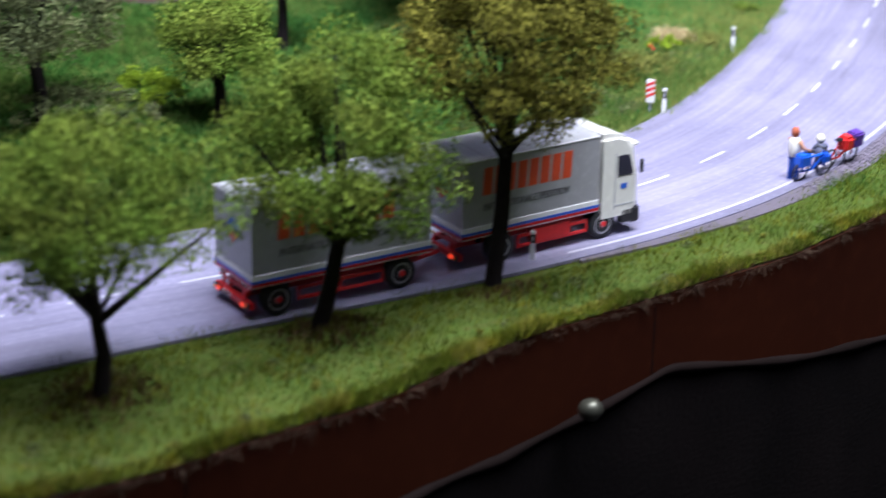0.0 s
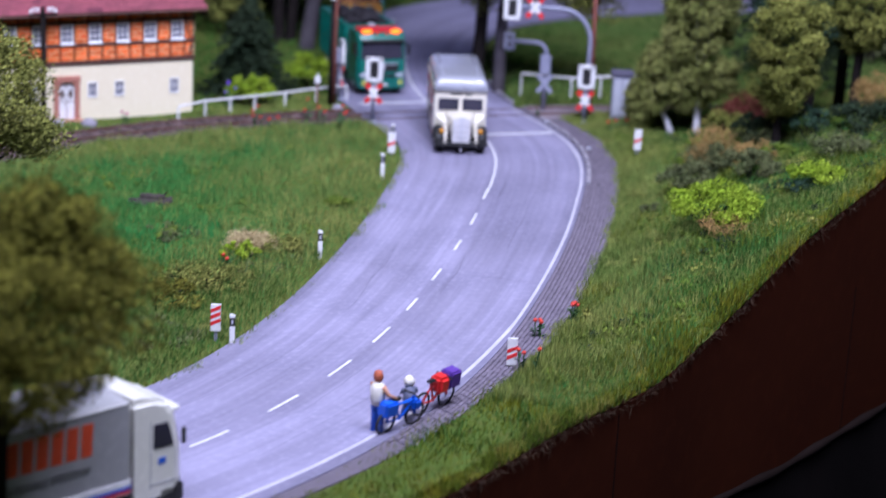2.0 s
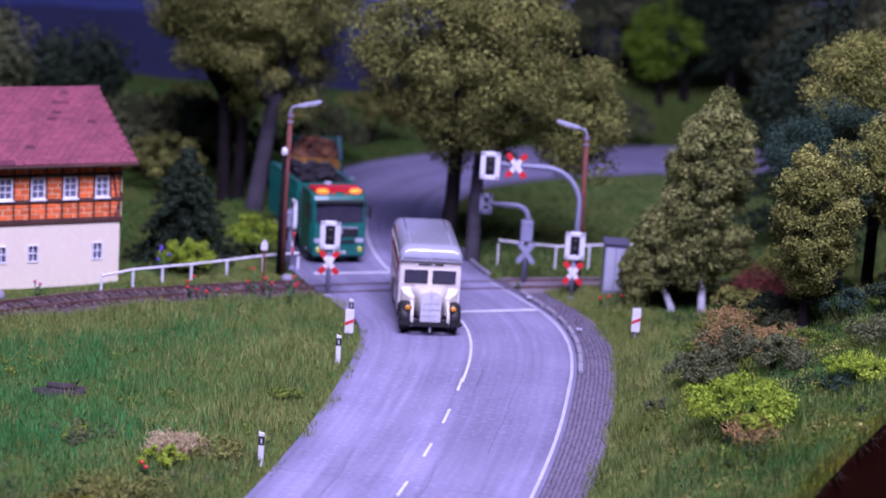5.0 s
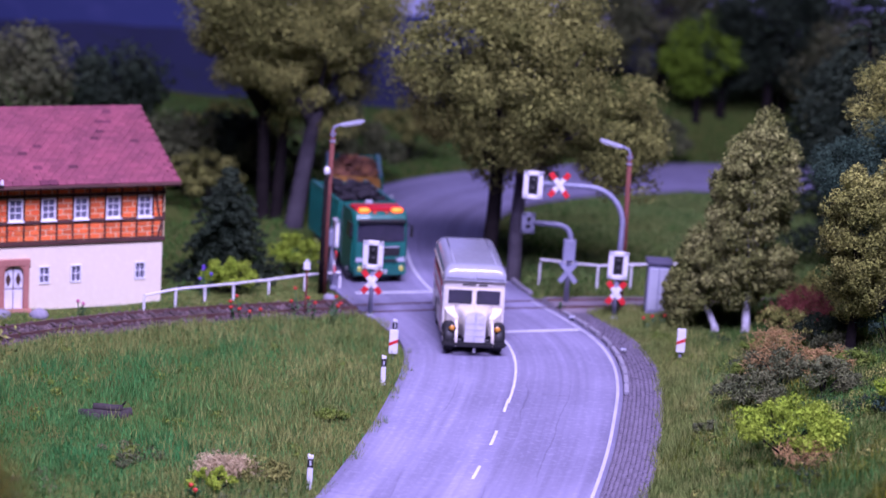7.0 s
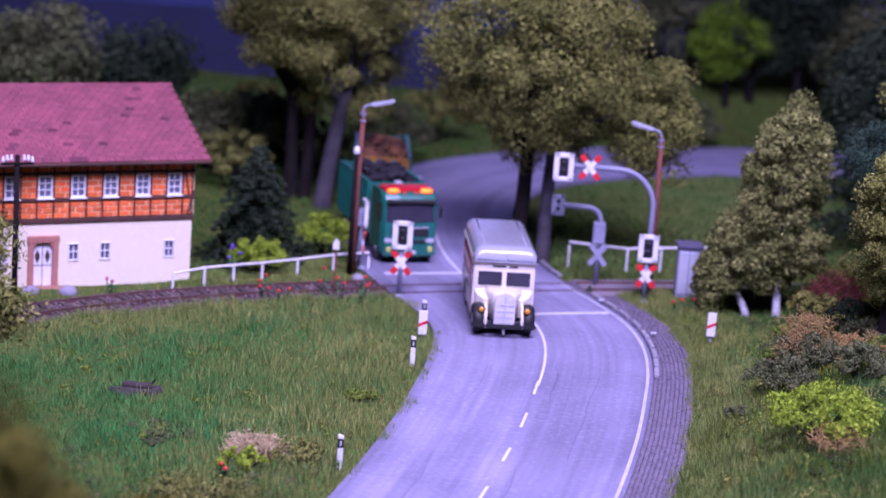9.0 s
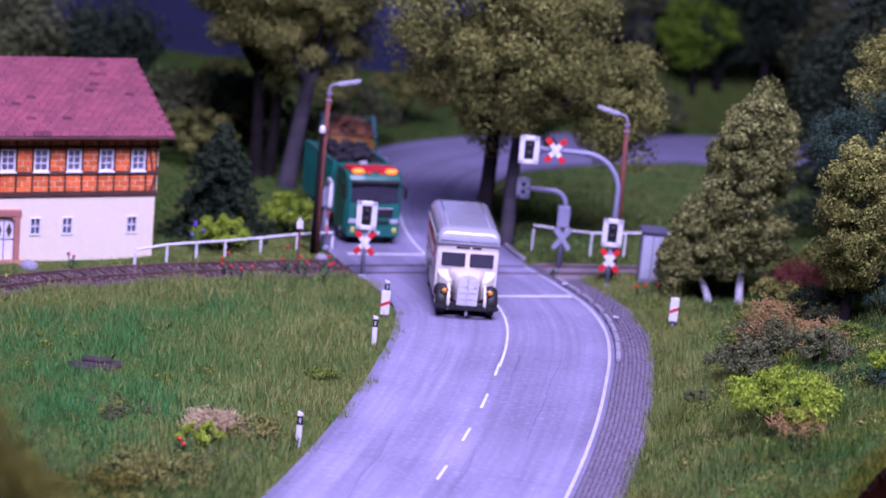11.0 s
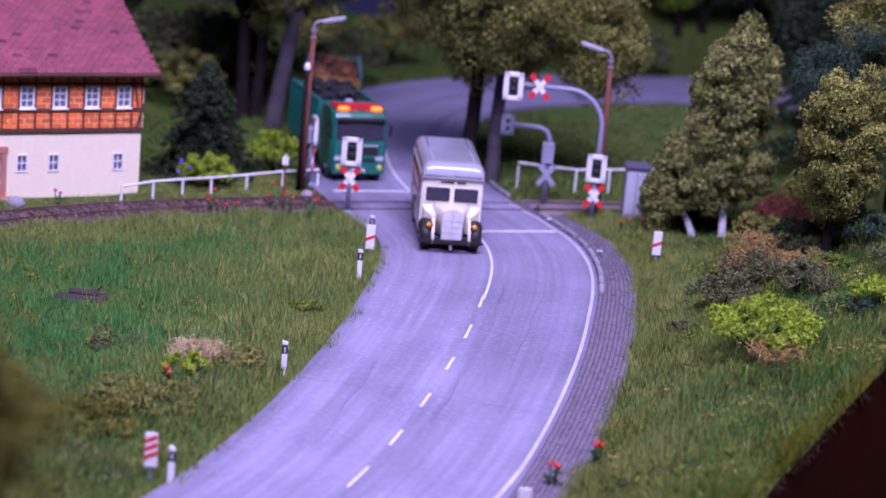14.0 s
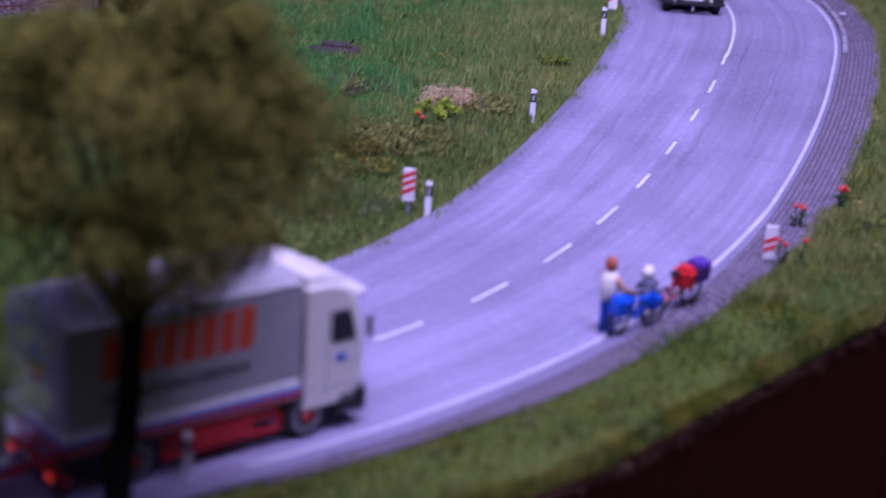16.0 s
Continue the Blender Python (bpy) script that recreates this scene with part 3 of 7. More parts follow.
def dry_bush(name, label, m, seed, w, h, material, n=130):
    """A low tangle of bare, curling twigs."""
    rng = np.random.default_rng(seed)
    t = thing(name, m, label, "bush")
    bits = []
    for i in range(n):
        a = rng.uniform(0, 6.28)
        r = w * 0.5 * math.sqrt(rng.uniform(0.02, 1))
        top = h * (0.35 + 0.65 * math.sqrt(max(0.0, 1 - (2 * r / w) ** 2)))
        tip = np.array([r * math.cos(a), 0.8 * r * math.sin(a), top * rng.uniform(0.55, 1.05)])
        foot = np.array([0.35 * tip[0], 0.35 * tip[1], -0.05])
        mid = tip * 0.75 + rng.normal(size=3) * 0.16 * h
        bits.append(tube([tuple(foot), tuple((foot + mid) / 2 + rng.normal(size=3) * 0.08), tuple(mid), tuple(tip)], [0.014, 0.012, 0.01, 0.006], 4))
        for j in range(9):
            p = tip + rng.normal(size=3) * 0.08
            q = p + rng.normal(size=3) * np.array([0.1, 0.1, 0.07])
            k_ = q + rng.normal(size=3) * np.array([0.09, 0.09, 0.07])
            bits.append(tube([tuple(p), tuple(q), tuple(k_)], [0.012, 0.01, 0.007], 3))
    part("brushwood", merge(*bits), material, t)
    return t


def ground_at(x, y):
    return float(terrain(x, y)[0])


def stand(x, y, rz=0, dz=0.0):
    return spot(x, y, ground_at(x, y) + dz, 0, 0, rz)


# three young trees on the front verge
tree("verge_tree", "young round-crowned olive-green tree on the front verge", stand(-10.45, 28.1, 20), 11, 3, 4.2, 7.0, 3.0, 2.2, 112, 400, 0.07, M_BARK, M_LEAF_BROWN, 0.22, 0.72, 0.3, "verge trees", 1, ((1.4, -0.5, 8.9, 1.1, 1.1, 18),))
tree("verge_tree", "young fresh-green tree with a thin dark trunk on the verge", stand(-14.0, 23.5, 0), 12, 3, 2.6, 5.2, 2.45, 2.5, 88, 380, 0.07, M_BARK, M_LEAF_FRESH, 0.22, 0.7, 0.55, "verge trees")
tree("verge_tree", "young fresh-green tree forking low above the verge", stand(-17.7, 17.9, 250), 13, 3, 2.2, 4.7, 2.7, 2.0, 84, 380, 0.07, M_BARK, M_LEAF_FRESH, 0.2, 0.7, 0.1, "verge trees")
# tall trees beyond the crossing
tree("tall_tree", "tall broad olive-green tree on a dark trunk beside the road", stand(-4.2, 81.5), 21, 3, 5.0, 8.3, 4.2, 3.9, 210, 400, 0.08, M_BARK, M_LEAF, 0.3, 0.8, 0.25, "roadside trees")
tree("tall_tree", "tall olive-green tree with a sweeping side limb", stand(-3.05, 81.1), 22, 3, 5.0, 8.0, 2.9, 3.6, 100, 400, 0.08, M_BARK_GREY, M_LEAF, 0.27, 0.78, 0.1, "roadside trees", 1, ((3.9, -0.4, 6.2, 1.5, 2.4, 56),))
for x, y, sd, l, r_ in ((-14.5, 88.6, 23, -0.1, 0.27), (-13.95, 88.9, 24, 0.25, 0.25), (-12.95, 87.6, 25, 0.75, 0.36)):
    tree("tall_tree", "tall dark-stemmed tree with an olive crown by the bend", stand(x, y), sd, 3, 5.0, 9.3, 3.4, 4.3, 140, 360, 0.082, M_BARK_GREY if sd == 25 else M_BARK, M_LEAF, r_, 0.8, l, "roadside trees")
# birches and the wooded bank
tree("birch", "slim birch with white bark and khaki leaves", stand(5.8, 74.8), 31, 3, 2.2, 5.0, 1.25, 3.0, 190, 300, 0.066, M_BIRCH, M_LEAF_SILVER, 0.14, 0.42, -0.1, "birches", 1, ((-1.0, -0.1, 3.0, 0.8, 1.8, 70), (-0.4, 0.5, 1.9, 1.1, 1.0, 60), (0.9, 0.1, 2.4, 0.6, 1.0, 30), (0.35, 0.0, 6.3, 0.95, 0.9, 60), (-0.95, 0.1, 5.2, 0.6, 1.2, 64)))
tree("birch", "low forked birch with white bark and hanging branches", stand(4.7, 74.9, 0), 32, 3, 1.1, 2.5, 0.95, 1.4, 80, 300, 0.066, M_BIRCH, M_LEAF_SILVER, 0.13, 0.4, -0.5, "birches", 1, ((-1.3, 0.1, 1.2, 0.55, 1.0, 50), (0.5, 0.4, 1.9, 0.7, 0.8, 34)))
tree("bank_tree", "olive-yellow tree in front of a dark pine on the bank", stand(8.45, 65.4, 0), 33, 3, 1.6, 3.7, 1.2, 2.6, 120, 520, 0.05, M_BARK, M_LEAF_BIRCH, 0.16, 0.42, 0.1, "bank trees")
tree("bank_tree", "olive-yellow tree with a dark trunk on the bank", stand(11.6, 69.0, 50), 34, 3, 2.8, 4.2, 1.4, 1.6, 96, 460, 0.052, M_BARK, M_LEAF_BIRCH, 0.18, 0.42, 0.1, "bank trees")
tree("pine", "blue-green pine on the bank", stand(10.0, 70.5, 50), 35, 3, 3.6, 5.0, 2.4, 1.9, 140, 460, 0.048, M_BARK, M_LEAF_BLUE, 0.2, 0.5, 0, "bank trees")
tree("bank_tree", "tall olive tree above the pine on the bank", stand(11.5, 73.5, 80), 36, 3, 5.0, 8.0, 2.8, 2.5, 150, 420, 0.058, M_BARK, M_LEAF_BIRCH, 0.22, 0.55, 0, "bank trees")
tree("bank_tree", "broad olive tree at the top of the bank", stand(14.5, 70.0, 10), 37, 3, 3.5, 6.0, 2.4, 2.4, 66, 760, 0.06, M_BARK, M_LEAF_BIRCH, 0.22, 0.8, 0, "bank trees")

# ---- half-timbered house ----
M_PLASTER = mat("cream_plaster", (0.84, 0.76, 0.57), (0.8, 0.72, 0.53), (0.87, 0.8, 0.63), 0.85, 5, 0.5, 0.15)
M_BEAM = mat("dark_brown_timber", (0.065, 0.026, 0.02), (0.095, 0.04, 0.03), None, 0.8, 8, 1.2, 0.4)
M_BRICK = mat("orange_brick", (0.76, 0.13, 0.025), (0.82, 0.22, 0.04), (0.66, 0.09, 0.02), 0.8, 9, 1.5, 0.25, rnd=0.25)
M_BRICK_J = mat("orange_brick_infill", (0.76, 0.13, 0.025), (0.82, 0.22, 0.04), (0.66, 0.09, 0.02), 0.8, 9, 1.5, 0.25, rnd=-0.25)
M_MORTAR = mat("pale_mortar", (0.8, 0.62, 0.36), (0.72, 0.53, 0.3), None, 0.9, 8, 1.0, 0.2)
M_TILE = mat("red_clay_tiles", (0.27, 0.066, 0.092), (0.21, 0.054, 0.078), (0.32, 0.088, 0.11), 0.75, 6, 0.8, 0.3, rnd=-0.14)
M_WHITE = mat("white_paint", (0.8, 0.8, 0.82), (0.72, 0.72, 0.75), None, 0.5, 8, 1.0, 0.05)
M_PANE = mat("dark_window_pane", (0.12, 0.12, 0.17), (0.16, 0.16, 0.22), None, 0.08, 3, 1.0, 0)
M_SAND = mat("pink_sandstone", (0.45, 0.2, 0.15), (0.38, 0.16, 0.12), None, 0.85, 7, 1.0, 0.3)
M_DOOR = mat("dark_door_wood", (0.09, 0.045, 0.03), (0.06, 0.03, 0.02), None, 0.6, 8, 1.0, 0.2)
M_INSIDE = mat("dim_interior", (0.03, 0.028, 0.03), None, None, 0.9, 2, 0.5, 0)

HL, HD, H1, H2 = 10.0, 8.4, 2.35, 4.5
house = thing("half_timbered_house", spot(-15.48, 72.93, 0, 0, 0, 31.5), "cream plastered house with brick half-timbering and red tiled roof", "house")


def pierced(width, z0, z1, thick, holes, x0=0.0):
    """A wall from x0 to the left by width, with openings (x, z, w, h) cut through."""
    xs_ = sorted({-width + x0, x0, *[c for x, z, w, h in holes for c in (x - w / 2, x + w / 2)]})
    zs_ = sorted({z0, z1, *[c for x, z, w, h in holes for c in (z, z + h)]})
    solid_ = {(i, j): not any(abs((xs_[i] + xs_[i + 1]) / 2 - x) < w / 2 and z < (zs_[j] + zs_[j + 1]) / 2 < z + h for x, z, w, h in holes) for i in range(len(xs_) - 1) for j in range(len(zs_) - 1)}
    nx_, nz_ = len(xs_), len(zs_)
    v = [(x, y, z) for y in (0, thick) for x in xs_ for z in zs_]
    p = lambda i, j, k: k * nx_ * nz_ + i * nz_ + j
    f = []
    for (i, j), there in solid_.items():
        if there:
            f += [(p(i, j, 0), p(i + 1, j, 0), p(i + 1, j + 1, 0), p(i, j + 1, 0)), (p(i, j, 1), p(i, j + 1, 1), p(i + 1, j + 1, 1), p(i + 1, j, 1))]
            for di, dj, a, b in ((-1, 0, (i, j), (i, j + 1)), (1, 0, (i + 1, j), (i + 1, j + 1)), (0, -1, (i, j), (i + 1, j)), (0, 1, (i, j + 1), (i + 1, j + 1))):
                if not solid_.get((i + di, j + dj), False):
                    f.append((p(*a, 0), p(*b, 0), p(*b, 1), p(*a, 1)))
    used = sorted({q for c in f for q in c})
    num = {q: n for n, q in enumerate(used)}
    return [v[q] for q in used], [tuple(num[q] for q in c) for c in f]


up_win = [(-0.7 - 1.18 * i, 3.25, 0.52, 0.8) for i in range(8)]
low_win = [(-0.82, 0.94, 0.42, 0.66), (-3.2, 0.94, 0.42, 0.66), (-4.35, 0.94, 0.42, 0.66), (-6.9, 0.94, 0.42, 0.66), (-8.1, 0.94, 0.42, 0.66)]
door = (-5.45, 0.05, 0.8, 1.7)
part("wall", pierced(HL, 0, H1, 0.2, low_win + [door]), M_PLASTER, house, "cream plastered ground-floor wall")
for b_ in (box(0.2, HD, H1, 0, 1, -0.1, HD / 2 + 0.2), box(0.2, HD, H1, 0, 1, -HL + 0.1, HD / 2 + 0.2), box(HL, 0.2, H1, 0, 1, -HL / 2, HD + 0.3)):
    part("wall", b_, M_PLASTER, house, "cream plastered wall")
upper = part("wall", pierced(HL + 0.1, H1, H2, 0.18, up_win, 0.05), M_MORTAR, house, "brick-filled timber upper wall")
for b_ in (box(0.18, HD, H2 - H1, 0, 1, -0.06, HD / 2 + 0.2, H1), box(0.18, HD, H2 - H1, 0, 1, -HL + 0.06, HD / 2 + 0.2, H1), box(HL, 0.2, H2 - H1, 0, 1, -HL / 2, HD + 0.3, H1)):
    part("wall", b_, M_BRICK_J, house, "brick wall of the upper floor")
part("room", box(HL - 0.6, HD - 0.8, H2 - 0.2, 0, 1, -HL / 2, HD / 2 + 0.5, 0.05), M_INSIDE, house, "dark inside of the house")
for z, h in ((H1, 0.16), (3.12, 0.11), (4.07, 0.1), (H2 - 0.13, 0.13)):
    part("beam", box(HL + 0.14, 0.08, h, 0.012, 1, -HL / 2, -0.03, z), M_BEAM, house)
post_x = sorted({-0.03, -HL + 0.03, *[x + s for x, _, w, _ in up_win for s in (-0.3, 0.3)]})
for x in post_x:
    part("beam", box(0.052, 0.07, H2 - H1 - 0.05, 0.012, 1, x, -0.028, H1 + 0.03), M_BEAM, house)
part("beam", at(box(0.08, 0.06, 0.95, 0.01), -0.2, -0.02, H1 + 0.12, 0, 14, 0), M_BEAM, house)
part("beam", at(box(0.08, 0.06, 0.95, 0.01), -0.16, -0.018, H1 + 0.9, 0, -10, 0), M_BEAM, house)


def window(parent, x, z, w, h, cols, rows_, sill=True):
    t = part("window", merge(box(w, 0.07, 0.06, 0.01, 1, x, 0.0, z), box(w, 0.07, 0.06, 0.01, 1, x, 0, z + h - 0.06), box(0.06, 0.07, h, 0.01, 1, x - w / 2 + 0.03, 0.002, z), box(0.06, 0.07, h, 0.01, 1, x + w / 2 - 0.03, 0.002, z)), M_WHITE, parent, "white casement window")
    for c in range(cols):
        for r in range(rows_):
            pw, ph = (w - 0.1) / cols, (h - 0.1) / rows_
            part("pane", box(pw - 0.035, 0.02, ph - 0.035, 0, 1, x - w / 2 + 0.05 + pw * (c + 0.5), 0.055, z + 0.05 + ph * r + 0.018), M_PANE, t)
    bars = [box(0.03, 0.05, h - 0.1, 0, 1, x, 0.02, z + 0.05)] + [box(w - 0.1, 0.05, 0.03, 0, 1, x, 0.022, z + 0.05 + (h - 0.1) * r / rows_ - 0.015) for r in range(1, rows_)]
    part("glazing_bar", merge(*bars), M_WHITE, t)
    if sill:
        part("sill", box(w + 0.1, 0.14, 0.05, 0.01, 1, x, -0.05, z - 0.05), M_WHITE, t)


for x, z, w, h in up_win:
    window(house, x, z, w, h, 2, 3)
for x, z, w, h in low_win:
    window(house, x, z, w, h, 2, 2, False)
dx, dz, dw, dh = door
part("door_frame", merge(box(0.2, 0.14, dh + 0.02, 0.02, 1, dx - 0.44, -0.03, 0.03), box(0.2, 0.14, dh + 0.02, 0.02, 1, dx + 0.44, -0.03, 0.03), box(1.16, 0.15, 0.26, 0.03, 1, dx, -0.032, dh - 0.06),
                                  *[at(box(0.2, 0.12, 0.16, 0.01), dx + 0.33 * math.cos(a), -0.02, dh - 0.32 + 0.3 * math.sin(a), 0, 90 - math.degrees(a), 0) for a in np.linspace(0.3, 2.84, 7)]), M_SAND, house, "pink sandstone arched door surround")
leaf_ = part("door", box(0.74, 0.06, 1.6, 0.01, 1, dx, 0.08, 0.05), M_WHITE, house, "panelled double door with dark diamond panels")
for s in (-1, 1):
    part("door_panel", at(prism([(-0.1, 0), (0, -0.26), (0.1, 0), (0, 0.26)], 0.03), dx + s * 0.18, 0.03, 1.14), M_DOOR, leaf_, "dark diamond panel")
    part("door_rail", box(0.33, 0.02, 0.03, 0.004, 1, dx + s * 0.18, 0.045, 0.8), M_DOOR, leaf_)
part("door_joint", box(0.025, 0.02, 1.55, 0, 1, dx, 0.044, 0.06), M_DOOR, leaf_)
part("step", box(1.2, 0.5, 0.12, 0.02, 1, dx, -0.25, -0.02), M_SAND, house, "sandstone doorstep")
# roof: a slab each side, with courses of tiles on the front slope
RZ = 6.38
run_, rise = HD / 2 + 0.45, RZ - (H2 - 0.02)
slope = math.degrees(math.atan2(rise, run_))
length = math.hypot(rise, run_)
roof = part("roof", merge(at(box(HL + 0.9, length, 0.14, 0.01, 1, -HL / 2, length / 2, 0), 0, -0.42, H2 - 0.05, slope, 0, 0), at(box(HL + 0.9, length, 0.14, 0.01, 1, -HL / 2, -length / 2, 0), 0, HD + 0.5, H2 - 0.05, -slope, 0, 0)), M_TILE, house, "steep red clay-tiled roof")
tiles, dark_tiles = [], []
rg = np.random.default_rng(5)
M_TILE_DARK = mat("weathered_dark_tiles", (0.14, 0.032, 0.055), (0.11, 0.028, 0.045), None, 0.8, 6, 0.8, 0.3, rnd=-0.2)
NC, NT = 22, 34
for r in range(NC):
    for c in range(NT):
        tw = (HL + 0.9) / NT
        tiles.append(at(box(tw - 0.015, length / NC + 0.06, 0.035, 0.0), 0.45 - tw * (c + 0.5 + (0.5 if r % 2 and c < NT - 1 else 0)), 0, 0, 5, 0, 0))
        v, f = tiles[-1]
        tiles[-1] = at(at((v, f), 0, length * (r + 0.5) / NC, 0.165 + rg.uniform(0, 0.012)), 0, -0.42, H2 - 0.05, slope, 0, 0)
        if rg.random() < 0.035:
            dark_tiles.append(tiles.pop())
t = part("tiles", merge(*tiles), M_TILE, roof, "overlapping red clay tiles")
t["kind"] = "stuff"
t = part("tiles", merge(*dark_tiles), M_TILE_DARK, roof, "scattered darker weathered tiles")
t["kind"] = "stuff"
part("ridge_tiles", merge(*[at(tube([(0, 0, 0), (0.36, 0, 0)], [0.1, 0.115], 8), 0.45 - 0.34 * (i + 1), HD / 2 + 0.04, RZ + 0.12) for i in range(32)]), M_TILE, roof, "row of rounded ridge tiles")
part("gutter", tube([(0.45, -0.5, H2 + 0.02), (-HL - 0.45, -0.5, H2 + 0.02)], 0.07, 8), M_BEAM, roof, "dark gutter under the eaves")
part("barge_board", merge(at(box(0.07, length, 0.2, 0.01, 1, 0.45, length / 2, -0.04), 0, -0.42, H2 - 0.05, slope, 0, 0), at(box(0.07, length, 0.2, 0.01, 1, 0.45, -length / 2, -0.04), 0, HD + 0.5, H2 - 0.05, -slope, 0, 0)), M_BEAM, roof)
for x_ in (0.0, -HL + 0.18):
    part("gable", at(prism([(0.2, H2 - 0.02), (HD + 0.2, H2 - 0.02), (HD / 2 + 0.1, RZ - 0.08)], 0.18), x_, 0, 0, 0, 0, 90), M_BRICK_J, house, "brick gable wall under the roof")
for k_ in range(9):
    part("gable_beam", box(0.05, 0.1, 0.3, 0, 1, 0.012, 0.6 + k_ * 0.9, H2 - 0.35), M_BEAM, house)

# ---- railway track ----
M_BALLAST = mat("brown_ballast", (0.09, 0.06, 0.06), (0.125, 0.085, 0.085), (0.055, 0.04, 0.042), 0.95, 14, 1.5, 0.9)
M_STONE = mat("ballast_stone", (0.11, 0.075, 0.075), (0.17, 0.12, 0.12), (0.065, 0.048, 0.048), 0.95, 9, 1.5, 0.3, rnd=-0.4)
M_RAIL = mat("rusty_rail", (0.12, 0.06, 0.05), (0.17, 0.1, 0.09), None, 0.5, 7, 1.0, 0.2, 0.6)
M_SLEEPER = mat("weathered_sleeper", (0.055, 0.036, 0.034), (0.08, 0.055, 0.052), None, 0.9, 8, 1.0, 0.5)
_t = np.gradient(RAIL, axis=0)
_t /= np.linalg.norm(_t, axis=1)[:, None]
RN = np.stack([_t[:, 1], -_t[:, 0]], 1)


def rail_strip(profile, k0, k1):
    """Sweeps (offset, z) points along the track."""
    ks = range(k0, k1)
    p = len(profile)
    v = [(RAIL[k, 0] + RN[k, 0] * o, RAIL[k, 1] + RN[k, 1] * o, z) for k in ks for o, z in profile]
    return v, [(i * p + j, i * p + j + 1, (i + 1) * p + j + 1, (i + 1) * p + j) for i in range(len(ks) - 1) for j in range(p - 1)]


cross_off = np.abs(road_place(RAIL[:, 0], RAIL[:, 1])[1])
k_in = [k for k in range(len(RAIL)) if cross_off[k] < 4.0]
k_a, k_b = k_in[0], k_in[-1]
track = thing("railway_track", Matrix(), "single rusty railway track on brown ballast crossing the road", "railway track", kind="structure")
M_PALE = mat("pale_violet_gravel", (0.23, 0.19, 0.22), (0.18, 0.15, 0.18), (0.27, 0.23, 0.26), 0.95, 10, 1.2, 0.6)
part("ballast", rail_strip([(-1.25, -0.14), (-0.88, 0.11), (0.88, 0.11), (1.25, -0.14)], 0, k_a), M_BALLAST, track)
part("ballast", rail_strip([(-1.35, -0.14), (-1.1, 0.0), (1.1, 0.0), (1.35, -0.14)], k_b, len(RAIL) - 1), M_PALE, track, "pale gravel bed beyond the road")
for side in (-0.53, 0.53):
    part("rail", rail_strip([(side - 0.06, 0.1), (side - 0.035, 0.25), (side + 0.035, 0.25), (side + 0.06, 0.1)], 0, k_a), M_RAIL, track)
    part("rail", rail_strip([(side - 0.05, 0.0), (side - 0.05, 0.022), (side + 0.05, 0.022), (side + 0.05, 0.0)], k_a, k_b), M_RAIL, track, "rail sunk flush into the road")
    part("rail", rail_strip([(side - 0.06, 0.0), (side - 0.04, 0.07), (side + 0.04, 0.07), (side + 0.06, 0.0)], k_b, len(RAIL) - 1), M_RAIL, track, "low rail half buried in gravel")
sl = mesh_of("sleeper", box(0.22, 1.6, 0.12, 0.02), M_SLEEPER)
for k in range(4, k_a - 2, 3):
    part("sleeper", sl, None, track, "", spot(RAIL[k, 0], RAIL[k, 1], 0.06, 0, 0, math.degrees(math.atan2(_t[k, 1], _t[k, 0]))))
rng = np.random.default_rng(5)
ks = rng.integers(4, k_a, 2600)
o = rng.uniform(-1.25, 1.25, 2600)
c = np.stack([RAIL[ks, 0] + RN[ks, 0] * o, RAIL[ks, 1] + RN[ks, 1] * o, np.where(np.abs(o) < 0.88, 0.11, 0.11 - 0.65 * (np.abs(o) - 0.88)) + 0.02], 1)
octa = np.array([(1, 0, 0), (0, 1, 0), (-1, 0, 0), (0, -1, 0), (0, 0, 0.8), (0, 0, -0.8)], float)
v = (c[:, None] + octa[None] * rng.uniform(0.06, 0.14, (2600, 6, 1))).reshape(-1, 3)
fo = np.array([(0, 1, 4), (1, 2, 4), (2, 3, 4), (3, 0, 4), (1, 0, 5), (2, 1, 5), (3, 2, 5), (0, 3, 5)])
t = part("stones", big_mesh("stones", v, (np.arange(2600)[:, None, None] * 6 + fo[None]).reshape(-1, 3), M_STONE), None, track, "loose brown ballast stones")
t["kind"] = "stuff"

# ---- signals, crosses, lamps, fences, posts ----
M_GREY = mat("blue_grey_painted_metal", (0.3, 0.31, 0.42), (0.25, 0.26, 0.36), None, 0.55, 8, 1.0, 0.1)
M_BLACK = mat("black_plastic", (0.012, 0.012, 0.014), (0.02, 0.02, 0.022), None, 0.5, 8, 1.0, 0.1)
M_RED = mat("signal_red", (0.72, 0.03, 0.03), (0.6, 0.02, 0.025), None, 0.5, 8, 1.0, 0.05)
M_POLE = mat("red_brown_wooden_pole", (0.2, 0.06, 0.04), (0.13, 0.04, 0.03), (0.28, 0.09, 0.06), 0.8, 9, 1.0, 0.3)
M_AMBER = mat("amber_glass", (0.7, 0.3, 0.02), None, None, 0.25, 5, 1, 0)
M_STEEL = mat("pale_lamp_metal", (0.6, 0.62, 0.72), None, None, 0.35, 6, 1, 0.05, 0.3)


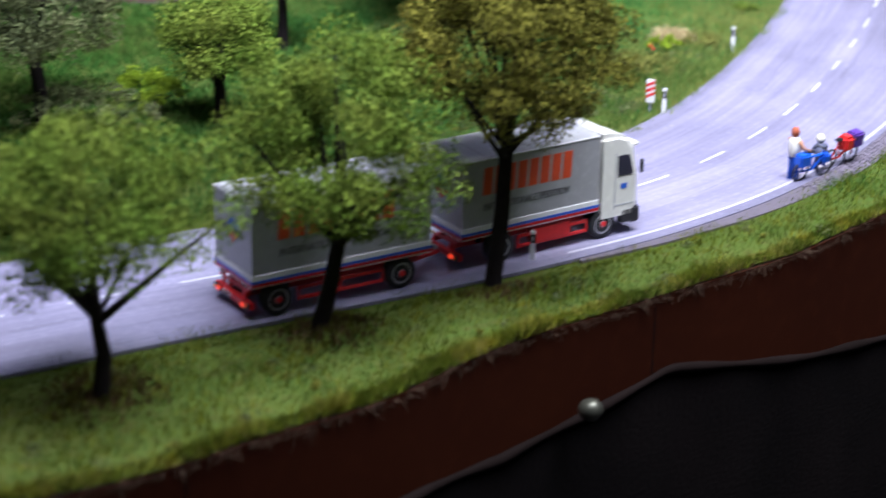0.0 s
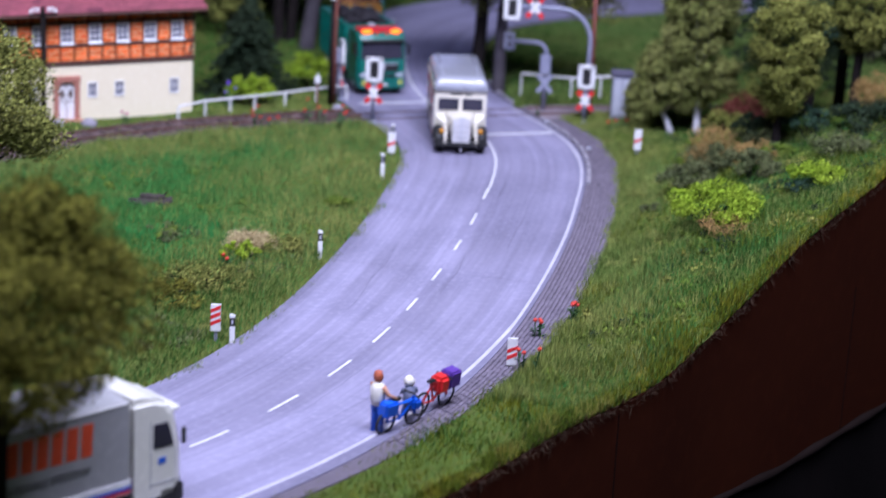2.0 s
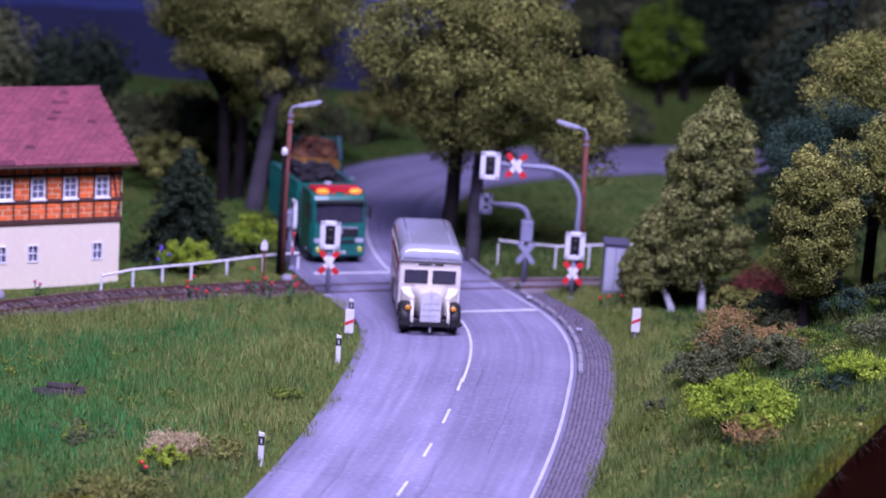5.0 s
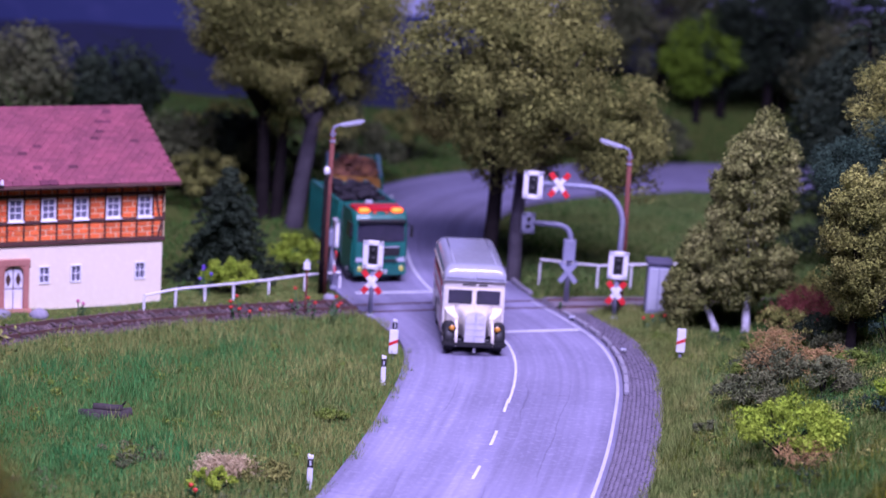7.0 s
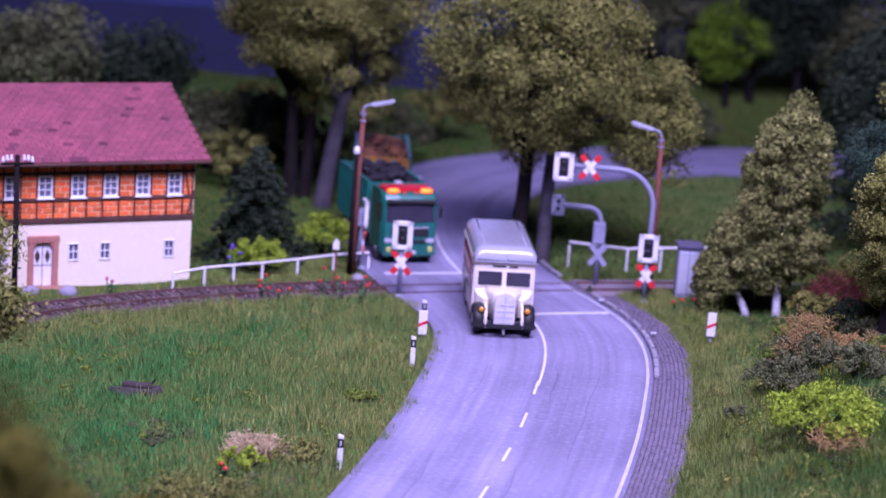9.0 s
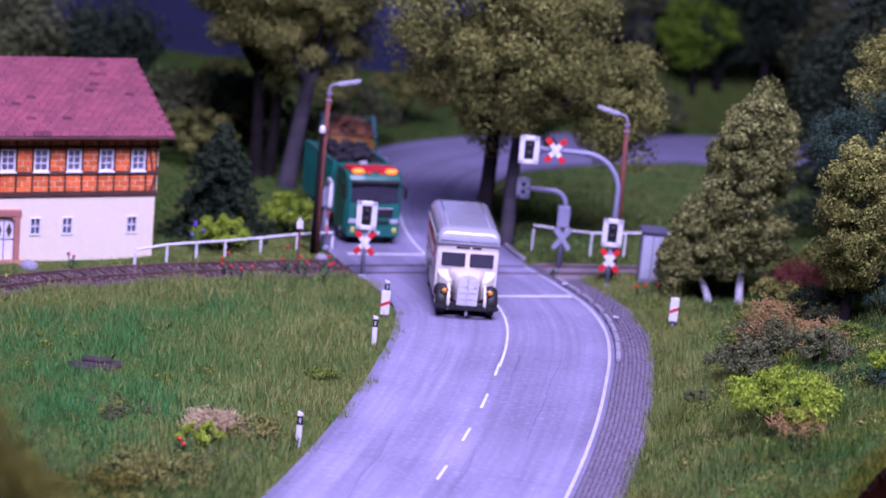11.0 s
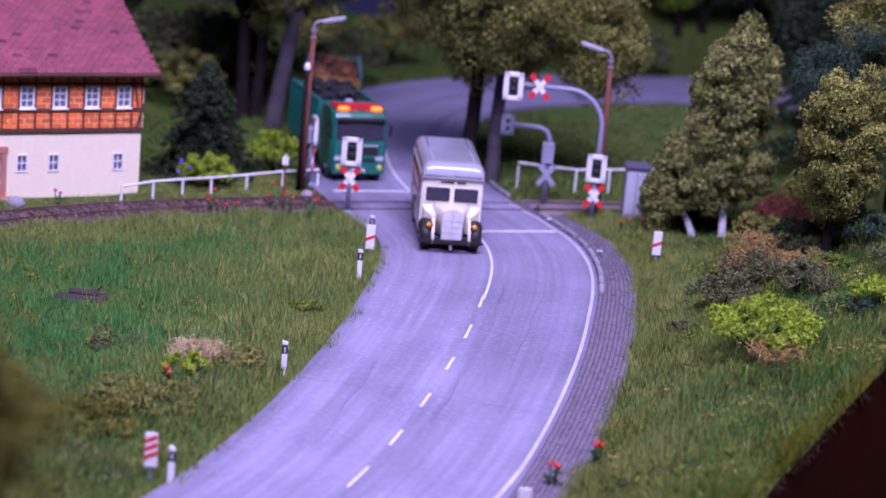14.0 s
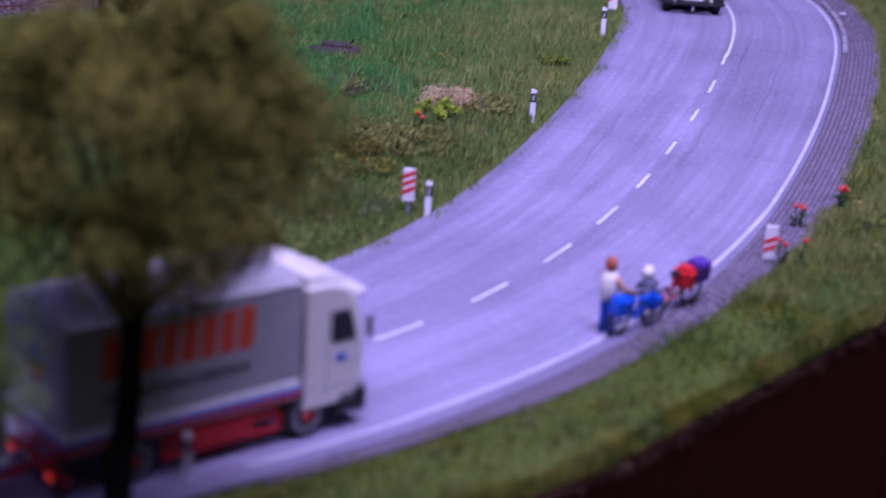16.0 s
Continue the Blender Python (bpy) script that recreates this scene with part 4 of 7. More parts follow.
def signal_head(parent, x, y, z, w=0.74, h=1.05, back=False):
    b = part("signal_box", merge(box(w, 0.16, 0.17, 0.02, 1, x, y, z - h / 2), box(w, 0.16, 0.17, 0.02, 1, x, y, z + h / 2 - 0.17), box(0.2, 0.16, h, 0.02, 1, x - w / 2 + 0.1, y, z - h / 2), box(0.2, 0.16, h, 0.02, 1, x + w / 2 - 0.1, y, z - h / 2)), M_GREY if back else M_WHITE, parent, "signal box with a white border")
    part("screen", box(w - 0.36, 0.1, h - 0.3, 0.01, 1, x, y + 0.02, z - h / 2 + 0.15), M_GREY if back else M_BLACK, b)
    for dz_ in (-0.13, 0.17):
        part("lens", at(lathe([(0.075, 0), (0.085, 0.05), (0.05, 0.07)], 10), x, y - 0.03, z + dz_, 90, 0, 0), M_BLACK, b)


def andreas_cross(parent, x, y, z, r=0.52, grey=False):
    b = part("cross", merge(at(box(2 * r, 0.05, 0.19, 0.008, 1, 0, 0, -0.095), x, y, z, 0, 52, 0), at(box(2 * r, 0.05, 0.19, 0.008, 1, 0, 0, -0.095), x, y + 0.03, z, 0, -52, 0)), M_GREY if grey else M_WHITE, parent, "white warning cross with red tips")
    if not grey:
        for sx in (-1, 1):
            for a in (52, -52):
                part("red_tip", at(box(0.27, 0.06, 0.2, 0.006, 1, sx * (r - 0.13), -0.006 if a > 0 else 0.024, -0.1), x, y, z, 0, a, 0), M_RED, b)


def crossing_signal(x, y, h, zb, zc, rz, label):
    t = thing("crossing_signal", spot(x, y, -0.02, 0, 0, rz), label, "railway signal", "level crossing signals")
    part("post", tube([(0, 0.1, 0), (0, 0.1, h)], 0.085, 10), M_GREY, t, smooth=True)
    part("foot", lathe([(0.16, 0), (0.16, 0.1), (0.1, 0.14)], 10), M_GREY, t)
    signal_head(t, 0, 0, zb)
    andreas_cross(t, 0, 0.0, zc)
    return t


crossing_signal(-7.84, 73.4, 2.7, 2.34, 1.33, 3, "red-and-white warning cross and white-bordered signal on the meadow edge")
crossing_signal(1.02, 75.93, 2.5, 2.1, 1.05, 3, "red-and-white warning cross and white-bordered signal near the relay cabinet")
t = crossing_signal(-9.75, 77.3, 2.4, 2.2, 1.1, 108, "crossing signal with warning cross turned sideways by the lamp pole")
part("control_box", box(0.5, 0.35, 0.6, 0.03, 1, 0, 0.3, 1.7), M_GREY, t)
t = thing("arched_signal_mast", spot(1.06, 76.64, -0.02, 0, 0, 3), "grey arched mast carrying a signal and warning cross over the road", "railway signal", "level crossing signals")
arc = [(0, 0, 0), (0, 0, 3.5)] + [(-1.35 + 1.35 * math.cos(a), 0, 3.5 + 1.35 * math.sin(a)) for a in np.linspace(0.15, 1.5, 9)] + [(-3.1, 0, 4.87)]
part("mast", tube(arc, [0.15] + [0.1] * (len(arc) - 1), 10), M_GREY, t, smooth=True)
signal_head(t, -3.42, -0.1, 4.8)
andreas_cross(t, -2.45, -0.12, 4.86, 0.55)
t = thing("rear_signal_mast", spot(-0.84, 78.2, -0.02, 0, 0, 3), "grey arched mast with a control box behind the crossing", "railway signal", "level crossing signals")
arc = [(0, 0, 0), (0, 0, 2.5)] + [(-0.5 + 0.5 * math.cos(a), 0, 2.5 + 0.5 * math.sin(a)) for a in np.linspace(0.2, 1.5, 6)] + [(-1.5, 0, 3.02)]
part("mast", tube(arc, 0.1, 10), M_GREY, t, smooth=True)
part("control_box", box(0.46, 0.4, 0.8, 0.03, 1, -0.02, -0.02, 1.65), M_GREY, t)
signal_head(t, -1.65, 0, 3.0, 0.5, 0.8, True)
andreas_cross(t, 0, -0.12, 1.2, 0.5, True)


def lamp_post(x, y, h, side, label):
    t = thing("street_lamp", spot(x, y, -0.05), label, "street lamp", "street lamps")
    part("pole", tube([(0, 0, 0), (0, 0, h * 0.5), (0.06 * side, 0, h)], [0.13, 0.105, 0.09], 9), M_POLE, t, smooth=True)
    part("bracket", tube([(0.06 * side, -0.02, h - 0.5), (0.06 * side, -0.1, h), (0.12 * side, -0.1, h + 0.15), (0.42 * side, -0.1, h + 0.27)], 0.045, 7), M_GREY, t, smooth=True)
    hd = part("lamp_head", at(box(0.9, 0.26, 0.13, 0.05, 2), 0.8 * side, -0.1, h + 0.27, 0, -14 * side, 0), M_STEEL, t, "pale elongated lamp head")
    part("diffuser", at(box(0.7, 0.18, 0.05, 0.02), 0.8 * side, -0.1, h + 0.24, 0, -14 * side, 0), M_WHITE, hd)
    for z_ in (0.93, 0.97):
        part("clamp", at(lathe([(0.12, 0), (0.12, 0.06)], 9), 0.06 * side * z_, 0, h * z_), M_GREY, t)


lamp_post(-9.95, 76.2, 6.35, 1, "pale-headed street lamp on a red-brown wooden pole by the fence")
lamp_post(1.2, 77.2, 6.15, -1, "pale-headed street lamp on a wooden pole behind the mast")

t = thing("cable_post", spot(-10.05, 76.0, -0.05), "dark wooden cable post with a white cap beside the lamp", "post")
part("pole", tube([(0, 0, 0), (0, 0, 2.4), (0.03, 0, 4.75)], [0.1, 0.09, 0.08], 9), M_BARK, t, smooth=True)
part("cap", at(lathe([(0.1, 0), (0.13, 0.05), (0.12, 0.2), (0.07, 0.28), (0.02, 0.3)], 10), 0.03, 0, 4.7), M_WHITE, t, "white rounded cap", smooth=True)
t = thing("relay_cabinet", stand(2.55, 76.95, 4), "small grey relay cabinet with a flat roof", "cabinet")
part("body", box(0.82, 0.75, 1.9, 0.02), M_GREY, t)
part("lid", box(0.98, 0.92, 0.14, 0.03, 1, 0, 0, 1.88), mat("dark_roof_felt", (0.1, 0.095, 0.15), (0.08, 0.075, 0.12), None, 0.85, 7, 1.0, 0.3), t, "dark slate-coloured flat roof")
part("door", box(0.34, 0.03, 1.6, 0.008, 1, 0.2, -0.385, 0.15), M_STEEL, t)
part("door", box(0.34, 0.03, 1.6, 0.008, 1, -0.19, -0.385, 0.15), M_STEEL, t)


def rail_fence(points, h, label):
    t = thing("rail_fence", Matrix(), label, "fence")
    tops = []
    for i, (x, y) in enumerate(points):
        z = ground_at(x, y)
        part("post", box(0.085, 0.085, h + 0.25, 0.012, 1, x, y, z - 0.25), M_WHITE, t)
        tops.append((x, y, max(z, 0.02) + h))
    part("rail", tube(tops, 0.048, 6), M_WHITE, t)


rail_fence([(-15.75, 71.45), (-14.79, 72.3), (-13.87, 73.05), (-13.0, 74.05), (-11.88, 75.2), (-10.7, 76.4), (-9.5, 77.4)], 0.6, "low white rail fence beside the track")
rail_fence([(-2.0, 80.9), (-0.9, 80.5), (0.3, 80.15), (1.6, 80.3), (3.0, 80.6), (4.5, 81.0)], 0.95, "white rail fence behind the crossing")
rail_fence([(-3.9, 81.0), (-4.4, 82.3), (-4.8, 83.6), (-5.1, 84.9)], 0.45, "low white rail at the far roadside")

t = thing("telegraph_pole", stand(-20.67, 68.58, 28), "dark telegraph pole with white insulators before the house", "telegraph pole")
part("pole", tube([(0, 0, -0.1), (0, 0, 2.4), (0, 0, 4.95)], [0.11, 0.1, 0.085], 9), M_BARK, t, smooth=True)
arm = part("crossarm", box(1.1, 0.09, 0.09, 0.012, 1, 0, -0.08, 4.62), M_BARK, t)
for x_ in (-0.5, -0.36, -0.22, 0.22, 0.36, 0.5):
    part("insulator", at(lathe([(0.03, 0), (0.065, 0.03), (0.06, 0.1), (0.035, 0.15), (0.045, 0.19), (0.01, 0.22)], 10), x_, -0.08, 4.7 + (0.06 if abs(x_) < 0.4 else 0)), M_WHITE, arm, "white porcelain insulator", smooth=True)
t = thing("signpost", stand(-10.22, 73.4), "thin brown signpost with a white pointed plate", "sign")
part("post", tube([(0, 0, 0), (0, 0, 2.1)], 0.04, 7), M_POLE, t)
part("plate", at(prism([(-0.12, 0), (0.12, 0), (0.12, 0.25), (0, 0.42), (-0.12, 0.25)], 0.03), 0, -0.05, 1.75), M_WHITE, t)


def delineator(x, y, rz=0):
    t = thing("delineator_post", stand(x, y, rz, -0.02), "white roadside delineator post with a black band", "post", "delineator posts")
    part("shaft", prism([(-0.075, 0), (0.075, 0), (0.075, 0.98), (-0.075, 1.03)], 0.11), M_WHITE, t)
    b = part("band", box(0.158, 0.118, 0.26, 0.0, 1, 0, 0.055, 0.66), M_BLACK, t)
    part("reflector", box(0.05, 0.02, 0.14, 0, 1, 0, -0.008, 0.72), M_STEEL, b)


for x, y in ((-6.37, 65.0), (-6.55, 69.9), (-7.15, 54.3), (-8.4, 45.3), (-11.4, 38.05), (-9.75, 30.0), (-9.2, 92.0)):
    delineator(x, y, 8)


def warning_board(x, y, stripes, h, rz, label):
    t = thing("crossing_approach_board", stand(x, y, rz, -0.02), label, "road sign", "approach boards")
    part("post", box(0.09, 0.07, h - 0.55, 0.01, 1, 0, 0.08, 0), M_GREY, t)
    p = part("board", box(0.3, 0.05, 0.85, 0.012, 1, 0, 0.02, h - 0.85), M_WHITE, t)
    for i in range(stripes):
        part("stripe", merge(([(-0.148, -0.012, 0), (0.148, -0.012, 0.14), (0.148, -0.012, 0.25), (-0.148, -0.012, 0.11), (-0.148, -0.004, 0), (0.148, -0.004, 0.14), (0.148, -0.004, 0.25), (-0.148, -0.004, 0.11)],
                              [(0, 1, 2, 3), (7, 6, 5, 4), (0, 4, 5, 1), (2, 6, 7, 3)])), M_RED, p, "", spot(0, 0, h - 0.68 + 0.2 * i - (0.0 if stripes > 1 else -0.1)))


warning_board(-6.42, 68.3, 1, 1.05, 4, "white approach board with one red diagonal stripe on the meadow edge")
warning_board(-8.92, 45.4, 3, 1.22, 4, "white approach board with three red diagonal stripes")
warning_board(-0.1, 45.1, 2, 1.05, 4, "white approach board with two red diagonal stripes in the verge")
warning_board(3.35, 70.7, 1, 1.12, 4, "white approach board with one red diagonal stripe below the birches")

# ---- vehicles ----
M_TYRE = mat("matt_black_tyre", (0.018, 0.018, 0.02), (0.03, 0.03, 0.032), None, 0.85, 9, 2, 0.2)
M_RIM = mat("silver_rim", (0.5, 0.5, 0.52), (0.4, 0.4, 0.43), None, 0.4, 6, 2, 0.05, 0.6)
M_TARP = mat("silver_grey_tarpaulin", (0.42, 0.42, 0.45), (0.38, 0.38, 0.41), None, 0.5, 4, 0.4, 0.08, 0.15)
M_TRUCKRED = mat("red_chassis_plastic", (0.6, 0.015, 0.02), (0.5, 0.012, 0.016), None, 0.45, 6, 1, 0.05)
M_LETTER = mat("orange_red_print", (0.72, 0.085, 0.03), None, None, 0.5, 6, 1, 0)
M_PRINT = mat("black_print", (0.02, 0.02, 0.025), None, None, 0.5, 6, 1, 0)
M_BLUE = mat("blue_print", (0.03, 0.12, 0.62), None, None, 0.5, 6, 1, 0)
M_CAB = mat("white_cab_plastic", (0.78, 0.77, 0.72), (0.72, 0.71, 0.66), None, 0.35, 5, 0.6, 0.03, coat=0.3)
M_CREAM = mat("cream_van_lacquer", (0.74, 0.70, 0.6), (0.7, 0.66, 0.57), None, 0.35, 5, 0.6, 0.03, coat=0.3)
M_ROOF = mat("grey_van_roof_lacquer", (0.36, 0.37, 0.44), (0.33, 0.34, 0.41), None, 0.25, 5, 0.6, 0.02, coat=0.5)
M_TEAL = mat("teal_green_plastic", (0.006, 0.15, 0.115), (0.005, 0.12, 0.095), None, 0.4, 5, 0.6, 0.04, coat=0.2)
M_SCRAP = mat("rust_brown_load", (0.11, 0.04, 0.025), (0.2, 0.085, 0.03), (0.05, 0.02, 0.018), 0.9, 5, 1.5, 0.8, rnd=-0.4)
M_GLASS = mat("tinted_cab_glass", (0.03, 0.03, 0.045), (0.05, 0.045, 0.07), None, 0.06, 3, 1, 0)
M_TAIL = mat("lit_red_tail_lamp", (0.8, 0.03, 0.02), None, None, 0.3, 3, 1, 0, emit=(1.0, 0.06, 0.02), power=0.7)
M_BEACON = mat("lit_amber_beacon", (0.9, 0.35, 0.02), None, None, 0.3, 3, 1, 0, emit=(1.0, 0.13, 0.0), power=3.0)
M_GRILLE = mat("bright_silver_grille", (0.66, 0.65, 0.68), (0.58, 0.57, 0.6), None, 0.35, 6, 2, 0.05, 0.0, coat=0.3)
M_FOG = mat("yellow_fog_lamp_glass", (0.5, 0.5, 0.06), None, None, 0.25, 5, 1, 0)
M_ORANGE = mat("orange_marker_plastic", (0.75, 0.1, 0.04), None, None, 0.45, 5, 1, 0.03)


def wheel(parent, x, y, r=0.47, w=0.36, side=1, hub=None):
    """A tyre with its rim, axle across; side: where the hub shows."""
    t = part("wheel", at(lathe([(r * 0.62, -w / 2), (r * 0.9, -w / 2), (r, -w / 2 + 0.05), (r, w / 2 - 0.05), (r * 0.9, w / 2), (r * 0.62, w / 2)], 20), 0, 0, 0, 0, 90 * side, 0), M_TYRE, parent, "black rubber tyre", spot(x, y, r), True)
    rim = part("rim", at(lathe([(r * 0.66, w / 2 - 0.1), (r * 0.66, w / 2 + 0.005), (r * 0.56, w / 2 + 0.005), (r * 0.5, w / 2 - 0.06), (r * 0.25, w / 2 - 0.05), (r * 0.22, w / 2 + 0.03), (0.04, w / 2 + 0.035)], 16), 0, 0, 0, 0, 90 * side, 0), M_RIM, t, "pale rim")
    part("hub", at(lathe([(r * 0.2, w / 2 + 0.02), (r * 0.2, w / 2 + 0.05), (0.05, w / 2 + 0.06)], 10), 0, 0, 0, 0, 90 * side, 0), hub or M_TRUCKRED, t)


def tarp_body(t, w, l, z0, z1):
    """A tarpaulin box with a low arched roof, a white board with blue and red stripes below, and printed sides."""
    n = 12
    outline = [(-w / 2, z0), (w / 2, z0), (w / 2, z1)] + [(w / 2 * math.cos(a), z1 + 0.1 * math.sin(a)) for a in np.linspace(0.25, math.pi - 0.25, n)] + [(-w / 2, z1)]
    body = part("tarpaulin", prism(outline, l), M_TARP, t, "silver-grey tarpaulin body")
    for i in range(1, 6):
        y = l * i / 6
        part("bow", tube([(-w / 2 + 0.02, y, z1 + 0.0)] + [(w / 2 * math.cos(a), y, z1 + 0.098 * math.sin(a)) for a in np.linspace(math.pi - 0.25, 0.25, 8)] + [(w / 2 - 0.02, y, z1)], 0.014, 5), M_TARP, body)
    for sx in (-1, 1):
        part("seam", box(0.03, l, 0.04, 0.008, 1, sx * w / 2, l / 2, z1 - 0.02), M_WHITE, body, "pale welted roof seam")
    part("seam", box(w + 0.02, 0.03, 0.04, 0.008, 1, 0, -0.004, z1 - 0.02), M_WHITE, body)
    part("hem", box(w + 0.014, l + 0.014, 0.03, 0, 1, 0, l / 2, z0 + 0.02), M_TARP, body)
    board = part("side_board", box(w + 0.05, l + 0.05, 0.36, 0.012, 1, 0, l / 2, z0 - 0.35), M_WHITE, t, "white side board with blue and red stripes")
    part("stripe", box(w + 0.06, l + 0.06, 0.085, 0, 1, 0, l / 2, z0 - 0.22), M_BLUE, board)
    part("stripe", box(w + 0.062, l + 0.062, 0.085, 0, 1, 0, l / 2, z0 - 0.31), M_TRUCKRED, board)
    for sx in (1, -1):
        small = fit_width(lettering("INTERNATIONALE SPEDITION", 0.3, 0.006, 0.2), l * 0.62)
        rz, x = (90, w / 2 + 0.008) if sx > 0 else (-90, -w / 2 - 0.008)
        y0 = l * 0.14 if sx > 0 else l * 0.86
        zz = z0 + (z1 - z0) * 0.46
        lw = l * 0.66 / 8.3
        for i in range(8):
            a_ = lw * 1.04 * i
            part("letter_block", at(prism([(a_, 0), (a_ + lw * 0.8, 0), (a_ + lw * 0.93, 0.8), (a_ + lw * 0.13, 0.8)], 0.008), x, y0, zz, 0, 0, rz), M_LETTER, body, "slanted orange-red lettering block")
        part("lettering", at(small, x, y0 + 0.06 * sx, zz - 0.46, 0, 0, rz), M_PRINT, body, "small black line of writing")
    return body


def emblem(body, z):
    """Blue and red lozenge with black speed lines on the rear face."""
    part("emblem", at(prism([(-0.36, 0.05), (0.36, 0.05), (0.0, 0.36)], 0.01), 0.02, -0.012, z), M_BLUE, body, "blue upper half of the lozenge")
    part("emblem", at(prism([(-0.36, -0.1), (0.36, -0.1), (0.0, -0.4)], 0.01), 0.02, -0.012, z), M_TRUCKRED, body, "red lower half of the lozenge")
    part("letter_block", at(prism([(0.0, 0), (0.5, 0), (0.56, 0.16), (0.06, 0.16)], 0.008), -0.02, -0.02, z - 0.1), M_PRINT, body)
    for i, (a, b, c) in enumerate(((-0.85, -0.3, 0.03), (-0.5, -0.05, -0.02), (-0.42, -0.05, -0.07), (-0.34, -0.05, -0.115))):
        part("speed_line", box(b - a, 0.012, 0.03, 0, 1, (a + b) / 2, -0.016, z + c), M_PRINT, body)


def chassis(t, w, l, axles, rear_lamps):
    part("chassis_rail", merge(box(0.14, l - 0.1, 0.2, 0.02, 1, -0.42, l / 2, 0.5), box(0.14, l - 0.1, 0.2, 0.02, 1, 0.42, l / 2, 0.5), *[box(0.9, 0.1, 0.14, 0.01, 1, 0, l * q, 0.52) for q in (0.1, 0.4, 0.7, 0.95)]), M_TRUCKRED, t, "red chassis frame")
    for sx in (-1, 1):
        part("side_guard", merge(box(0.06, axles[1] - axles[0] - 1.15, 0.1, 0.01, 1, sx * (w / 2 - 0.08), (axles[0] + axles[1]) / 2, 0.62), box(0.06, axles[1] - axles[0] - 1.15, 0.1, 0.01, 1, sx * (w / 2 - 0.08), (axles[0] + axles[1]) / 2, 0.32),
                                 *[box(0.06, 0.08, 0.4, 0.01, 1, sx * (w / 2 - 0.08), (axles[0] + axles[1]) / 2 + q * (axles[1] - axles[0] - 1.2) / 2, 0.32) for q in (-1, 0, 1)]), M_TRUCKRED, t)
        for y in axles:
            wheel(t, sx * (w / 2 - 0.22), y, 0.46, 0.34, sx)
        part("mudguard", at(prism([(0.52 * math.cos(a), 0.52 * math.sin(a)) for a in np.linspace(0.2, math.pi - 0.2, 9)] + [(0.56 * math.cos(a), 0.56 * math.sin(a)) for a in np.linspace(math.pi - 0.2, 0.2, 9)], 0.36), sx * (w / 2 - 0.22) - 0.18 if sx > 0 else sx * (w / 2 - 0.22) - 0.18, axles[0], 0.48, 0, 0, 90), M_BLACK, t, "", None)
    for y in axles:
        part("axle", tube([(-w / 2 + 0.2, y, 0.46), (w / 2 - 0.2, y, 0.46)], 0.07, 8), M_BLACK, t)
    if rear_lamps:
        bar = part("bumper_bar", box(w - 0.1, 0.16, 0.2, 0.02, 1, 0, 0.02, 0.3), M_TRUCKRED, t, "red rear bumper bar")
        part("number_plate", box(0.44, 0.02, 0.11, 0.004, 1, -0.28, -0.075, 0.35), M_WHITE, bar)
        part("plate_bar", box(0.34, 0.01, 0.05, 0, 1, -0.28, -0.09, 0.38), M_PRINT, bar)
        for sx in (-1, 1):
            part("lamp_housing", box(0.42, 0.1, 0.18, 0.02, 1, sx * (w / 2 - 0.28), -0.06, 0.31), M_BLACK, bar)
            part("tail_lamp", box(0.2, 0.04, 0.12, 0.015, 1, sx * (w / 2 - 0.36), -0.115, 0.34), M_TAIL, bar, "glowing red tail lamp")
            part("reflector", box(0.1, 0.03, 0.1, 0.01, 1, sx * (w / 2 - 0.17), -0.112, 0.35), M_AMBER, bar)
        part("underride_frame", merge(box(w - 0.5, 0.06, 0.08, 0.01, 1, 0, 0.03, 0.72), box(0.07, 0.07, 0.4, 0.01, 1, -0.62, 0.03, 0.42), box(0.07, 0.07, 0.4, 0.01, 1, 0.62, 0.03, 0.42)), M_TRUCKRED, t)


def rounded(w, h, r, n=5):
    """Half-outline of a roof section: flat sides with rounded shoulders."""
    pts = []
    for sx in (1, -1):
        for a in np.linspace(0, math.pi / 2, n) if sx > 0 else np.linspace(math.pi / 2, math.pi, n):
            pts.append((sx * (w / 2 - r) + r * math.cos(a), h - r + r * math.sin(a)))
    return pts


def loft(sections):
    """Joins closed sections of equal count given as lists of points."""
    n = len(sections[0])
    v = [p for s in sections for p in s]
    f = [(i * n + k, i * n + (k + 1) % n, (i + 1) * n + (k + 1) % n, (i + 1) * n + k) for i in range(len(sections) - 1) for k in range(n)]
    return v, f + [tuple(range(n - 1, -1, -1)), tuple(range((len(sections) - 1) * n, len(sections) * n))]


def flank(outline, x, thick=0.012):
    """A flat shape given in y, z on the van's side at x."""
    return at(prism(outline, thick), x + thick / 2, 0, 0, 0, 0, 90)


W = 2.12
trailer = thing("drawbar_trailer", spot(-16.6, 24.15, 0, 0, 0, -43), "two-axle drawbar trailer with a silver-grey tarpaulin and red chassis", "trailer")
b_ = tarp_body(trailer, W, 5.5, 1.27, 3.2)
emblem(b_, 2.3)
chassis(trailer, W, 5.5, (0.8, 4.6), True)
part("drawbar", merge(tube([(-0.35, 5.2, 0.45), (0, 6.4, 0.42)], 0.06, 7), tube([(0.35, 5.2, 0.45), (0, 6.4, 0.42)], 0.06, 7)), M_TRUCKRED, trailer)

